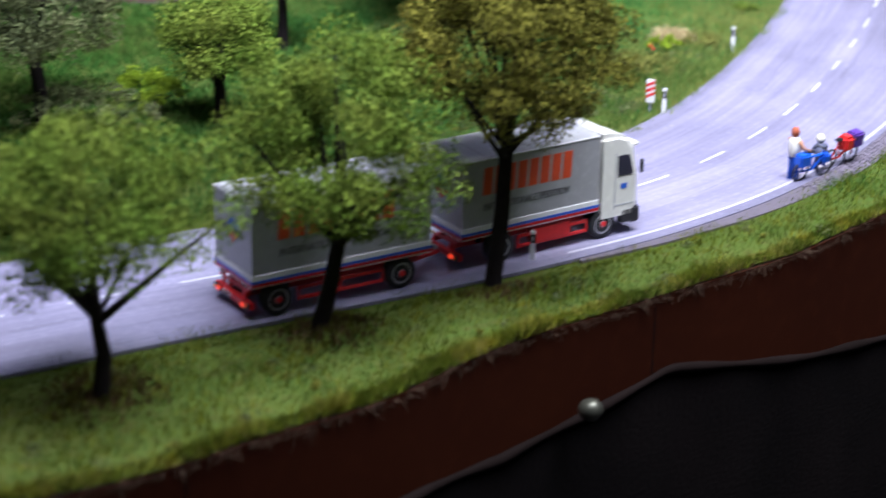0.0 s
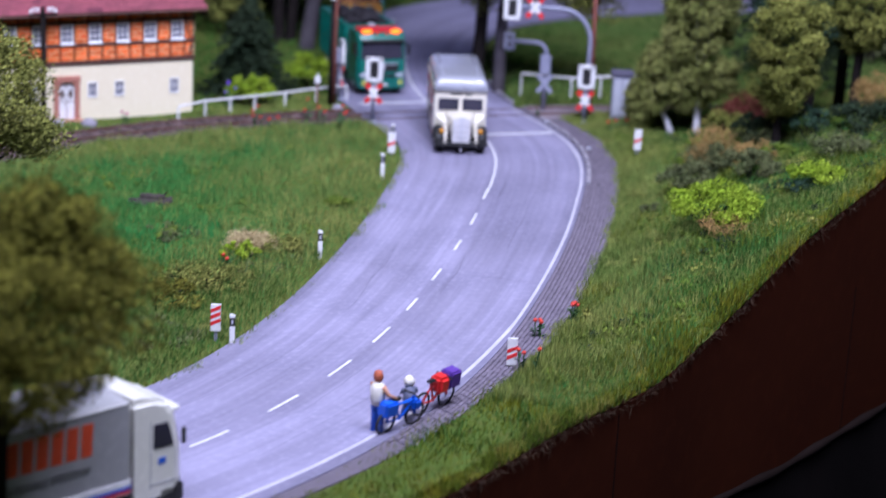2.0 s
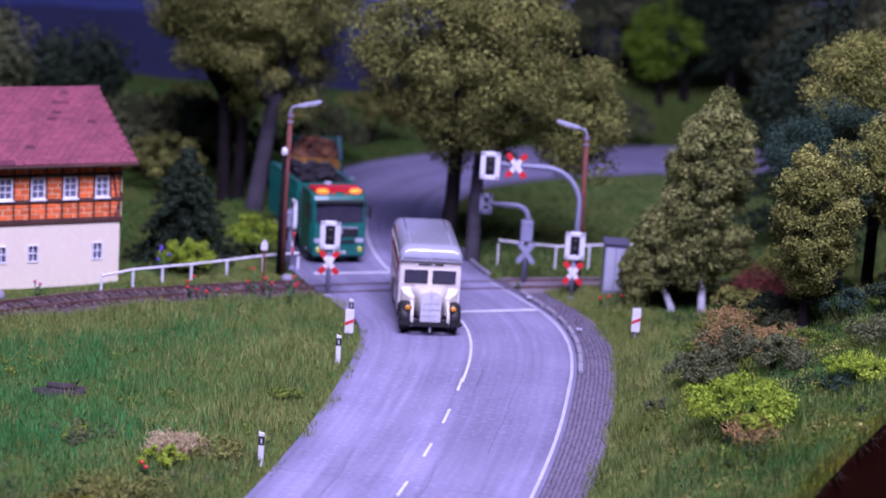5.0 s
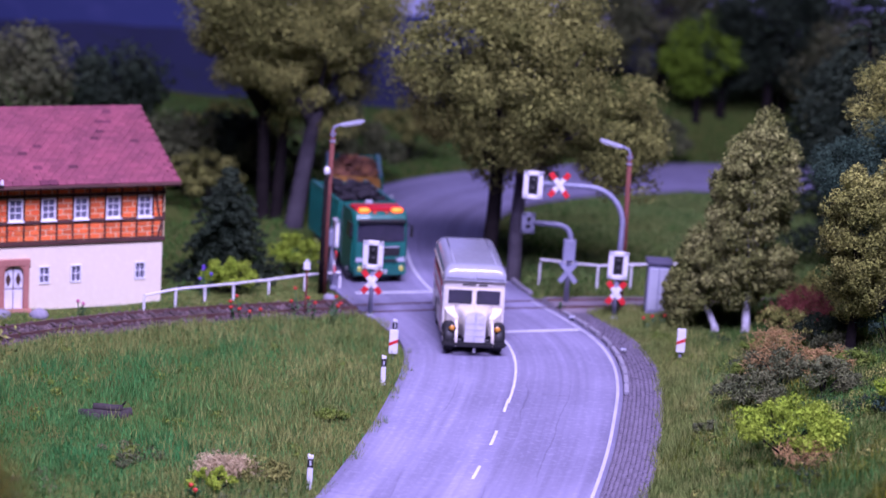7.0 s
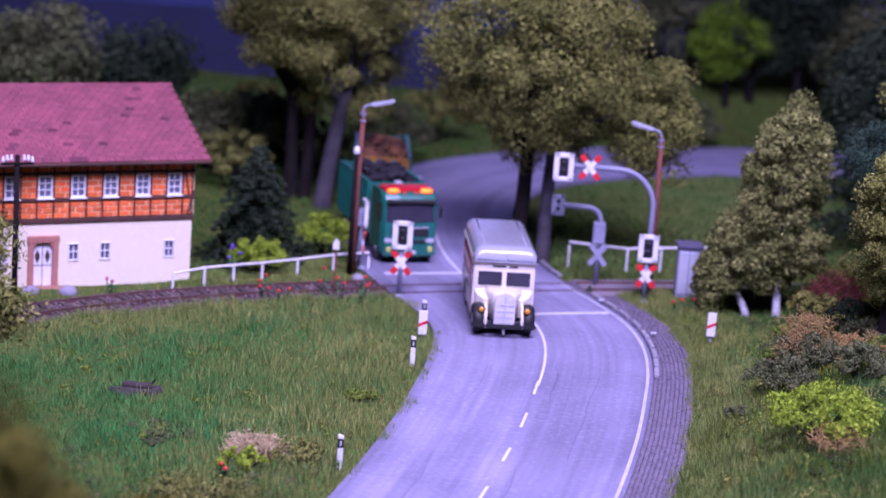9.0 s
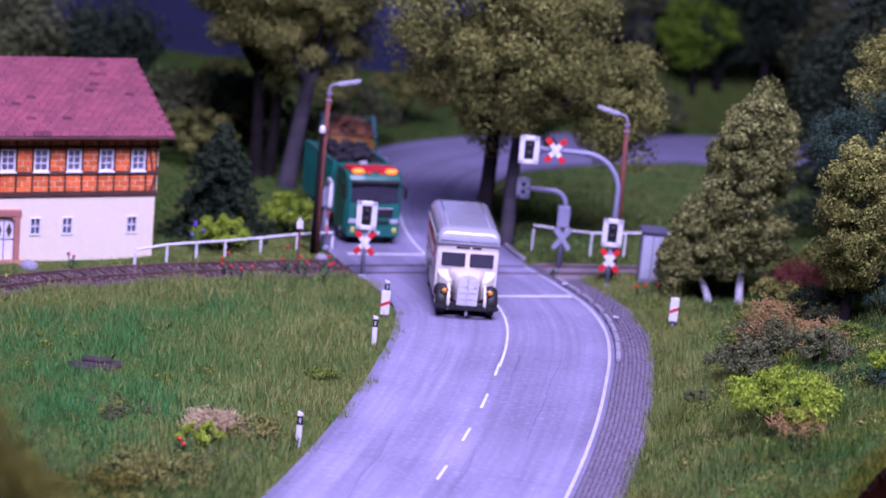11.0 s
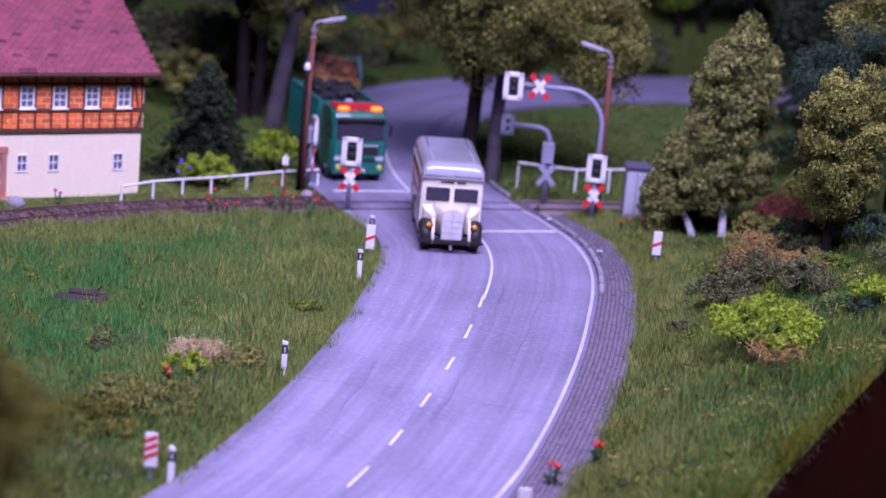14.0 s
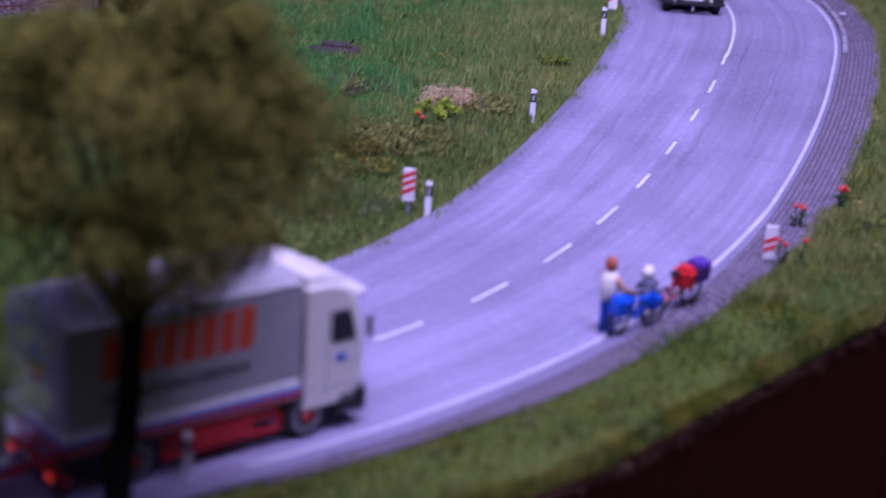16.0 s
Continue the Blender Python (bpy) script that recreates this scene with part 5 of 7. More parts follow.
lorry = thing("lorry", spot(-12.24, 29.15, 0, 0, 0, -41), "white-cabbed lorry with a silver-grey tarpaulin and red chassis", "lorry")
b_ = tarp_body(lorry, W, 4.8, 1.27, 3.2)
emblem(b_, 2.3)
chassis(lorry, W, 4.8, (1.4, 5.05), True)
cab = part("cab", loft([[(x * 1.05, y, z_) for x, y in ((-1, 4.95), (-1, y_ - 0.3), (-0.88, y_ - 0.08), (-0.4, y_), (0.4, y_), (0.88, y_ - 0.08), (1, y_ - 0.3), (1, 4.95))] for z_, y_ in ((0.62, 6.38), (0.95, 6.44), (1.75, 6.42), (2.65, 6.24), (2.88, 6.1), (3.0, 5.8))]), M_CAB, lorry, "white driver's cab")
part("windscreen", loft([[(x * k, y, z) for x, y in ((-0.94, y_ - 0.1), (-0.4, y_ + 0.01), (0.4, y_ + 0.01), (0.94, y_ - 0.1), (0.94, y_ - 0.16), (-0.94, y_ - 0.16))] for z, y_, k in ((1.86, 6.41, 1.0), (2.6, 6.27, 0.98))]), M_GLASS, cab)
part("sun_visor", box(1.8, 0.2, 0.12, 0.04, 1, 0, 6.28, 2.62), M_CAB, cab)
part("grille_slot", box(1.3, 0.05, 0.14, 0.02, 1, 0, 6.43, 1.3), M_BLACK, cab)
part("grille_slot", box(1.3, 0.05, 0.14, 0.02, 1, 0, 6.44, 1.05), M_BLACK, cab)
part("roof_spoiler", loft([[(x * 0.95, y, z_) for x, y in ((-1, 5.0), (-1, y_), (1, y_), (1, 5.0))] for z_, y_ in ((2.96, 5.9), (3.1, 5.6), (3.18, 5.2))]), M_CAB, cab, "white air deflector on the cab roof")
for sx in (-1, 1):
    part("side_window", flank([(5.5, 1.86), (6.08, 1.86), (6.0, 2.2), (5.9, 2.48), (5.5, 2.48)], sx * 1.05, 0.03), M_GLASS, cab)
    part("door_joint", merge(box(0.012, 0.02, 1.7, 0, 1, sx * 1.054, 5.42, 0.85), box(0.012, 0.7, 0.02, 0, 1, sx * 1.054, 5.78, 0.95)), M_ROOF, cab)
    part("door_badge", box(0.012, 0.22, 0.16, 0, 1, sx * 1.054, 5.75, 1.45), M_BLUE, cab)
    part("step", box(0.2, 0.5, 0.45, 0.04, 1, sx * 0.95, 5.95, 0.35), M_BLACK, cab)
    m_ = part("mirror", box(0.12, 0.1, 0.42, 0.03, 1, sx * 1.22, 6.25, 1.9), M_BLACK, cab)
    part("headlamp", box(0.35, 0.06, 0.18, 0.02, 1, sx * 0.75, 6.38, 0.78), M_STEEL, cab)
    part("tank", box(0.35, 1.4, 0.5, 0.06, 1, sx * 0.85, 3.2, 0.35), M_TRUCKRED if sx > 0 else M_BLACK, lorry)
part("bumper", box(2.1, 0.35, 0.5, 0.06, 2, 0, 6.25, 0.3), M_BLACK, cab)

# ---- cream removal van with a grey domed roof ----
van = thing("removal_van", spot(-3.98, 70.75, 0, 0, 0, 189) @ Matrix.Diagonal((1.03, 0.96, 0.97, 1)), "old cream removal van with grey domed roof and red band", "van")
VW, VL, DRIP = 2.06, 5.0, 2.5  # body width, length of the box behind the windscreen, height of the drip moulding
body = part("body", box(VW, VL, DRIP - 0.4, 0.05, 2, 0, -VL / 2 + 0.55, 0.42), M_CREAM, van, "cream box body")
roof_ = part("roof", loft([[(x * k, y, DRIP - 0.02 + (z - DRIP) * q) for x, z in [(VW / 2 + 0.02, DRIP)] + rounded(VW + 0.04, 3.05, 0.34, 7) + [(-VW / 2 - 0.02, DRIP)]] for y, k, q in ((-4.52, 0.92, 0.3), (-4.46, 0.97, 0.75), (-4.3, 1, 0.95), (-4.0, 1, 1), (0.0, 1, 1), (0.3, 1.0, 0.98), (0.5, 1.0, 0.88), (0.62, 0.98, 0.6), (0.66, 0.96, 0.1))]), M_ROOF, van, "glossy grey domed roof", smooth=True)
for sx in (-1, 1):
    part("visor_panel", loft([[(sx * 0.49 + x * k, y, 2.56 + (z - 2.56) * q) for x, z in [(0.48, 2.56)] + rounded(0.96, 2.94, 0.12, 5) + [(-0.48, 2.56)]] for y, k, q in ((0.2, 0.99, 1.02), (0.48, 0.99, 0.96), (0.6, 0.99, 0.72), (0.67, 0.97, 0.2))]), M_ROOF, roof_, "raised roof panel over the windscreen", smooth=True)
    part("roof_seam", tube([(sx * 0.7, -4.2, 3.035), (sx * 0.7, 0.1, 3.035)], 0.025, 6), M_ROOF, roof_, smooth=True)
    part("drip_moulding", box(0.05, 4.5, 0.05, 0.015, 1, sx * (VW / 2 + 0.025), -2.2, DRIP - 0.04), M_CREAM, roof_)
    part("drip_moulding", at(box(0.05, 0.05, 0.26, 0.015), sx * (VW / 2 + 0.025), 0.08, DRIP - 0.04, -25, 0, 0), M_CREAM, roof_)
part("drip_moulding", box(VW + 0.06, 0.05, 0.05, 0.015, 1, 0, 0.58, DRIP - 0.04), M_CREAM, roof_)
part("name_strip", box(1.15, 0.03, 0.13, 0.004, 1, 0, 0.56, 2.28), M_CREAM, body)
part("name_bar", merge(box(0.3, 0.01, 0.065, 0, 1, -0.28, 0.58, 2.31), box(0.46, 0.01, 0.065, 0, 1, 0.18, 0.58, 2.31)), M_PRINT, body, "small dark bars of writing over the windscreen")
part("windscreen_frame", box(1.92, 0.05, 0.62, 0.05, 2, 0, 0.55, 1.58), M_CREAM, body)
for sx in (-1, 1):
    part("windscreen_pane", box(0.8, 0.05, 0.5, 0.06, 2, sx * 0.475, 0.575, 1.64), M_GLASS, body)
    part("cab_window", flank([(-0.02, 1.62), (0.44, 1.62), (0.4, 1.8), (0.28, 2.12), (-0.02, 2.12)], sx * (VW / 2 + 0.004)), M_GLASS, body)
    part("cab_window", flank([(-0.36, 1.66), (-0.17, 1.66), (-0.17, 2.1), (-0.36, 2.1)], sx * (VW / 2 + 0.016), 0.014), M_GLASS, body)
    part("window_frame", flank([(-0.41, 1.61), (-0.12, 1.61), (-0.12, 2.15), (-0.41, 2.15)], sx * (VW / 2 + 0.006), 0.016), M_CREAM, body)
    part("cab_door", merge(box(0.012, 0.018, 1.62, 0, 1, sx * (VW / 2 + 0.004), 0.47, 0.5), box(0.012, 0.018, 1.62, 0, 1, sx * (VW / 2 + 0.004), -0.06, 0.5), box(0.012, 0.53, 0.018, 0, 1, sx * (VW / 2 + 0.004), 0.2, 2.14)), M_ROOF, body, "dark joints of the cab door")
    part("door_handle", box(0.03, 0.12, 0.04, 0.01, 1, sx * (VW / 2 + 0.02), 0.02, 1.42), M_RIM, body)
    curve_ = [(-0.42 + 0.32 * math.sin(a), 1.52 - 0.75 * (1 - math.cos(a))) for a in np.linspace(0.15, 1.5, 8)]
    part("side_band", flank([(-4.42, 1.52), (-0.5, 1.52)] + [(y - 0.16, z) for y, z in curve_] + [(-0.28, 0.45), (-0.1, 0.45), (-0.1, 2.18), (-4.42, 2.18)], sx * (VW / 2 + 0.002)), M_RED, body, "red side band running down behind the door")
    rz, x = (90, VW / 2 + 0.016) if sx > 0 else (-90, -VW / 2 - 0.016)
    y0 = -4.2 if sx > 0 else -0.6
    part("lettering", merge(*[at(box(w_, 0.008, 0.32, 0, 1, a_ + w_ / 2, 0, 0.0), x, y0, 1.69, 0, 0, rz) for a_, w_ in ((0.15, 0.74), (1.05, 1.24), (2.44, 0.1), (2.66, 0.54))]), M_WHITE, body, "white bars of lettering")
    part("lettering", at(fit_width(lettering("INTERN. M\u00d6BELTRANSPORTE", 0.24, 0.004), 2.5), x, y0 + 0.3 * sx, 2.24, 0, 0, rz), M_PRINT, body, "small black line of writing")
    part("lettering", at(box(0.6, 0.008, 0.16, 0, 1, 0.3, 0, 0), x, -2.0 if sx > 0 else -0.85, 1.12, 0, 0, rz), M_PRINT, body)
    part("lettering", at(box(0.4, 0.008, 0.07, 0, 1, 0.2, 0, 0), x, -1.32 if sx > 0 else -1.55, 1.16, 0, 0, rz), M_PRINT, body)
    part("lettering", at(box(0.55, 0.008, 0.09, 0, 1, 0.27, 0, 0), x, -4.1 if sx > 0 else -3.5, 1.2, 0, 0, rz), M_PRINT, body)
    part("flap", merge(box(0.015, 0.62, 0.02, 0, 1, x, -4.0, 0.95), box(0.015, 0.02, 0.45, 0, 1, x, -3.69, 0.5), box(0.015, 0.02, 0.45, 0, 1, x, -4.31, 0.5)), M_ROOF, body)
    wheel(van, sx * (VW / 2 - 0.2), -2.75, 0.44, 0.32, sx, M_RIM)
    part("wheel_arch", at(prism([(0.52 * math.cos(a), 0.56 * math.sin(a)) for a in np.linspace(0, math.pi, 13)], 0.06), x + (0.0 if sx > 0 else 0.06), -2.75, 0.5, 0, 0, 90), M_BLACK, body, "dark rear wheel arch")
    wheel(van, sx * 0.82, 0.95, 0.44, 0.3, sx, M_RIM)
    ring_ = lambda r, k: [(r * math.cos(a), k, r * math.sin(a)) for a in np.linspace(-0.35, math.pi + 0.15, 14)] + [(r * 0.88 * math.cos(a), k, r * 0.88 * math.sin(a)) for a in np.linspace(math.pi + 0.15, -0.35, 14)]
    f_ = part("fender", at(loft([ring_(r, -sx * y) for y, r in ((-0.14, 0.56), (-0.02, 0.6), (0.14, 0.58), (0.24, 0.5))]), sx * 0.8, 0.97, 0.5, 0, 0, 90), M_BLACK, van, "rounded black front fender", smooth=True)
    part("fender_flange", at(loft([ring_(r, -sx * y) for y, r in ((-0.24, 0.61), (-0.19, 0.62), (-0.14, 0.6))]), sx * 0.8, 0.95, 0.52, 0, 0, 90), M_CREAM, van, "cream flange between bonnet and fender", smooth=True)
    part("headlamp", at(lathe([(0.02, 0), (0.1, 0.03), (0.13, 0.14), (0.135, 0.18), (0.05, 0.2)], 12), sx * 0.76, 1.32, 0.98, -90, 0, 0), M_BLACK, f_, "round headlamp shell", smooth=True)
    part("indicator", at(lathe([(0.09, 0), (0.1, 0.04), (0.05, 0.08)], 12), sx * 0.76, 1.505, 0.98, -90, 0, 0), M_AMBER, f_, "amber lamp glass")
    part("scuttle", loft([[(sx * x, y, z) for x, z in ((0.3, 0.6), (w_, 0.6), (w_, h_), (0.3, h_ + 0.06))] for y, w_, h_ in ((0.5, 0.98, 1.5), (0.75, 0.9, 1.34), (1.0, 0.66, 1.2))]), M_CREAM, van, "cream panel beside the bonnet")
    part("louvre", at(box(0.02, 0.55, 0.05, 0.01), sx * 0.505, 1.02, 1.3, 0, 0, 9 * sx), M_STEEL, van)
bon = part("bonnet", loft([[(x * k, y, 0.6 + (z - 0.6) * q) for x, z in [(0.6, 0.6)] + rounded(1.2, 1.6, 0.2, 6) + [(-0.6, 0.6)]] for y, k, q in ((0.5, 1.12, 1.02), (0.8, 0.98, 1.0), (1.2, 0.74, 0.96), (1.5, 0.56, 0.92))]), M_CREAM, van, "cream bonnet tapering to the radiator", smooth=True)
part("bonnet_crease", tube([(0, 0.56, 1.63), (0, 1.2, 1.57), (0, 1.5, 1.53)], 0.018, 6), M_CREAM, bon)
grille = part("radiator_grille", at(prism([(-0.34, 0.5), (0.34, 0.5), (0.33, 1.42), (0.27, 1.52), (0.0, 1.6), (-0.27, 1.52), (-0.33, 1.42)], 0.18), 0, 1.48, 0), M_GRILLE, bon, "upright silver radiator grille")
for i in range(11):
    part("grille_bar", box(0.016, 0.03, 0.9, 0.004, 1, -0.265 + 0.053 * i, 1.665, 0.56), M_GRILLE, grille)
for i in range(3):
    part("grille_bar", box(0.6, 0.03, 0.022, 0.004, 1, 0, 1.672, 0.74 + 0.22 * i), M_RIM, grille)
part("grille_bar", box(0.04, 0.05, 1.02, 0.008, 1, 0, 1.675, 0.54), M_STEEL, grille)
part("front_bumper", merge(box(1.3, 0.18, 0.17, 0.07, 2, 0, 1.76, 0.36), at(box(0.5, 0.17, 0.17, 0.07, 2), 0.84, 1.7, 0.36, 0, 0, -16), at(box(0.5, 0.17, 0.17, 0.07, 2), -0.84, 1.7, 0.36, 0, 0, 16)), M_BLACK, van, "black front bumper")
part("coupling", tube([(0, 1.7, 0.16), (0, 1.7, 0.34)], 0.05, 7), M_RIM, van)
part("underbody", box(1.6, 5.6, 0.3, 0.03, 1, 0, -1.5, 0.22), M_BLACK, van)

# ---- teal lorry with an amber beacon and a scrap trailer ----
green = thing("container_lorry", spot(-8.7, 80.0, 0, 0, 0, 203), "teal-green lorry with ribbed open container and lit amber beacons", "lorry")
GW = 2.2


def container(t, y0, y1, z0=0.75, z1=2.75, front=None, load=None, fill=0.35):
    c_ = part("container", merge(box(0.08, y1 - y0, z1 - z0, 0.01, 1, -GW / 2, (y0 + y1) / 2, z0), box(0.08, y1 - y0, z1 - z0, 0.01, 1, GW / 2, (y0 + y1) / 2, z0), box(GW, 0.08, z1 - z0, 0.01, 1, 0, y0, z0), box(GW, y1 - y0, 0.1, 0, 1, 0, (y0 + y1) / 2, z0)), M_TEAL, t, "teal ribbed open container")
    part("front_wall", box(GW + 0.02, 0.09, z1 - z0 + 0.04, 0.01, 1, 0, y1, z0), front or M_TEAL, c_)
    k = int((y1 - y0) / 0.5)
    for sx in (-1, 1):
        for i in range(k + 1):
            part("rib", box(0.1, 0.12, z1 - z0, 0.02, 1, sx * (GW / 2 + 0.06), y0 + (y1 - y0) * i / k, z0), M_TEAL, c_)
        part("top_rail", box(0.16, y1 - y0 + 0.1, 0.14, 0.02, 1, sx * GW / 2, (y0 + y1) / 2, z1 - 0.06), M_TEAL, c_)
    rg = np.random.default_rng(int(abs(y0) * 10))
    bits = [at(box(rg.uniform(0.2, 0.7), rg.uniform(0.2, 0.7), rg.uniform(0.05, 0.3), 0.01), rg.uniform(-0.8, 0.8), rg.uniform(y0 + 0.3, y1 - 0.3), z1 - rg.uniform(0.05, 0.35), rg.uniform(-40, 40), rg.uniform(-40, 40), rg.uniform(0, 180)) for i in range(60)]
    part("load", merge(box(GW - 0.12, y1 - y0 - 0.12, z1 - z0 - fill, 0.02, 1, 0, (y0 + y1) / 2, z0 + 0.1), *bits), load or M_SCRAP, c_, "heaped scrap load")
    return c_


M_SOOT = mat("black_scrap_load", (0.012, 0.01, 0.014), (0.03, 0.026, 0.034), (0.02, 0.017, 0.02), 0.85, 5, 1.5, 0.8, rnd=-0.4)
M_OCHRE = mat("ochre_yellow_container_end", (0.36, 0.17, 0.02), (0.28, 0.12, 0.015), (0.42, 0.21, 0.04), 0.6, 6, 1.2, 0.2)
container(green, -5.0, -0.75, load=M_SOOT, fill=0.2)
for i in range(18):
    part("scrap_piece", at(box(0.5 + 0.25 * math.sin(i * 2.3), 0.55, 0.16, 0.03), 0.62 * math.sin(i * 1.9), -1.2 - 0.16 * i, 2.68 + 0.26 * abs(math.cos(i * 1.3)), 18 * math.sin(i), 22 * math.cos(i * 1.7), i * 47), M_SOOT, green)
part("hook_arm", merge(box(0.3, 0.14, 2.3, 0.03, 1, 0, -0.5, 0.6), box(GW - 0.1, 0.08, 0.12, 0.02, 1, 0, -0.5, 2.6), box(0.08, 0.08, 2.1, 0.02, 1, -GW / 2 + 0.08, -0.5, 0.6), box(0.08, 0.08, 2.1, 0.02, 1, GW / 2 - 0.08, -0.5, 0.6)), M_STEEL, green, "pale steel frame behind the cab")
cab = part("cab", loft([[(x * GW / 2, y, z) for x, y, z in ((-1, -0.3, z_), (-1, y_ - 0.22, z_), (-0.9, y_ - 0.05, z_), (-0.4, y_, z_), (0.4, y_, z_), (0.9, y_ - 0.05, z_), (1, y_ - 0.22, z_), (1, -0.3, z_))] for z_, y_ in ((0.42, 1.44), (0.62, 1.52), (1.5, 1.5), (2.5, 1.36), (2.68, 1.26), (2.8, 1.05))]), M_TEAL, green, "teal driver's cab")
part("windscreen", loft([[(x * k, y, z) for x, y in ((-0.96, y_ - 0.06), (-0.4, y_ + 0.01), (0.4, y_ + 0.01), (0.96, y_ - 0.06), (0.96, y_ - 0.12), (-0.96, y_ - 0.12))] for z, y_, k in ((1.66, 1.5, 1.0), (2.38, 1.4, 0.98))]), M_GLASS, cab)
part("wiper", merge(tube([(-0.5, 1.5, 1.7), (0.1, 1.49, 1.85)], 0.015, 5), tube([(0.2, 1.5, 1.7), (0.8, 1.45, 1.85)], 0.015, 5)), M_BLACK, cab)
part("sun_visor", box(1.9, 0.2, 0.16, 0.04, 1, 0, 1.42, 2.38), M_BLACK, cab)
# Red here is the beacons' glow put into the colour of the roof.
part("roof_panel", box(1.96, 1.0, 0.14, 0.05, 2, 0, 0.6, 2.76), M_TRUCKRED, cab, "cab roof coloured red for the beacons' glow")
for sx in (-1, 1):
    b_ = part("beacon", box(0.46, 0.26, 0.16, 0.06, 2, sx * 0.66, 1.12, 2.76), M_BEACON, cab, "glowing amber beacon", smooth=True)
    part("marker_lamp", box(0.16, 0.1, 0.08, 0.02, 1, sx * 0.24, 1.2, 2.72), M_ORANGE, cab)
    part("headlamp", box(0.4, 0.07, 0.18, 0.04, 2, sx * 0.8, 1.47, 0.86), M_STEEL, cab)
    part("fog_lamp", at(lathe([(0.12, 0), (0.13, 0.03), (0.08, 0.06)], 12), sx * 0.84, 1.5, 0.6, -90, 0, 0), M_FOG, cab, "yellow fog lamp")
    part("side_window", box(0.03, 0.72, 0.6, 0.01, 1, sx * GW / 2, 0.75, 1.72), M_GLASS, cab)
    part("corner_panel", box(0.05, 0.3, 1.0, 0.02, 1, sx * (GW / 2 + 0.005), 1.08, 0.62), M_TEAL, cab)
    mi = part("mirror", box(0.12, 0.12, 0.44, 0.04, 2, sx * (GW / 2 + 0.12), 1.42, 1.82), M_BLACK, cab)
    part("mirror_arm", tube([(sx * (GW / 2 - 0.02), 1.2, 2.3), (sx * (GW / 2 + 0.16), 1.4, 2.26)], 0.025, 6), M_BLACK, mi)
    part("step", box(0.16, 0.55, 0.3, 0.03, 1, sx * (GW / 2 - 0.1), 0.1, 0.4), M_BLACK, cab)
    for y in (0.65, -2.9, -4.1):
        wheel(green, sx * (GW / 2 - 0.2), y, 0.46, 0.34, sx, M_RIM)
    part("mudguard", at(prism([(0.5 * math.cos(a), 0.5 * math.sin(a)) for a in np.linspace(0.1, math.pi - 0.1, 9)] + [(0.55 * math.cos(a), 0.55 * math.sin(a)) for a in np.linspace(math.pi - 0.1, 0.1, 9)], 0.36), sx * (GW / 2 - 0.2) + 0.18, 0.65, 0.48, 0, 0, 90), M_BLACK, green)
grille = part("radiator_grille", box(1.5, 0.07, 0.4, 0.03, 1, 0, 1.5, 1.1), M_BLACK, cab)
part("grille_trim", box(1.46, 0.03, 0.05, 0.01, 1, 0, 1.535, 1.44), M_STEEL, grille)
part("emblem", at(lathe([(0.12, 0), (0.1, 0.02), (0.02, 0.025)], 12), 0, 1.535, 1.3, -90, 0, 0), M_STEEL, grille)
part("front_bumper", merge(box(GW - 0.1, 0.22, 0.42, 0.06, 2, 0, 1.44, 0.32)), M_TEAL, cab)
part("air_slot", box(1.3, 0.04, 0.1, 0.01, 1, 0, 1.55, 0.88), M_BLACK, cab)
part("number_plate", box(0.5, 0.02, 0.12, 0.004, 1, 0, 1.56, 0.44), M_WHITE, cab)
part("plate_bar", box(0.38, 0.01, 0.05, 0, 1, 0, 1.573, 0.475), M_PRINT, cab)
part("chassis_rail", box(1.2, 6.0, 0.3, 0.02, 1, 0, -2.1, 0.45), M_BLACK, green)
gt = thing("container_trailer", spot(-10.2, 86.0, 0, 0, 0, 188), "teal ribbed open container trailer loaded with rusty scrap", "trailer")
container(gt, -5.2, 0.2, front=M_OCHRE)
for sx in (-1, 1):
    for y in (-4.2, -0.7):
        wheel(gt, sx * (GW / 2 - 0.2), y, 0.46, 0.34, sx, M_RIM)
part("chassis_rail", box(1.2, 5.2, 0.3, 0.02, 1, 0, -2.5, 0.45), M_BLACK, gt)
part("drawbar", tube([(0, 0.2, 0.5), (0, 1.1, 0.5)], 0.07, 7), M_BLACK, gt)

# ---- shrubs on the bank and in the meadow ----
bush("lime_bush", "bright lime-green bush on the grassy bank", stand(5.95, 56.4), 41, 3.3, 1.9, M_LEAF_LIME, 0.07, 46, 150)
bush("lime_bush", "small lime-green bush on the grassy bank", stand(9.4, 58.4), 42, 2.1, 0.95, M_LEAF_LIME, 0.065, 22, 130)
dry_bush("dry_bush", "tangled dry orange-brown bush", stand(6.1, 64.6), 43, 2.1, 1.7, M_TWIG, 60)
dry_bush("dry_bush", "spreading orange-brown bush behind the scrub", stand(7.6, 63.7), 143, 1.7, 0.95, M_TWIG, 30)
bush("brush", "grey-green scrub between the bank bushes", stand(7.4, 62.0), 145, 2.2, 1.3, M_LEAF_GREY, 0.07, 24, 110)
bush("brush", "dark blue-green scrub beside the orange-brown bush", stand(9.6, 65.2), 146, 2.0, 1.5, M_LEAF_BLUE, 0.07, 22, 110)
bush("brush", "olive scrub at the bank\u0027s foot by the birches", stand(6.9, 72.4), 147, 2.2, 1.5, M_LEAF_BIRCH, 0.08, 22, 110)
bush("brush", "low grey-green scrub on the bank", stand(10.6, 61.8), 148, 2.6, 0.8, M_LEAF_GREY, 0.07, 22, 110)
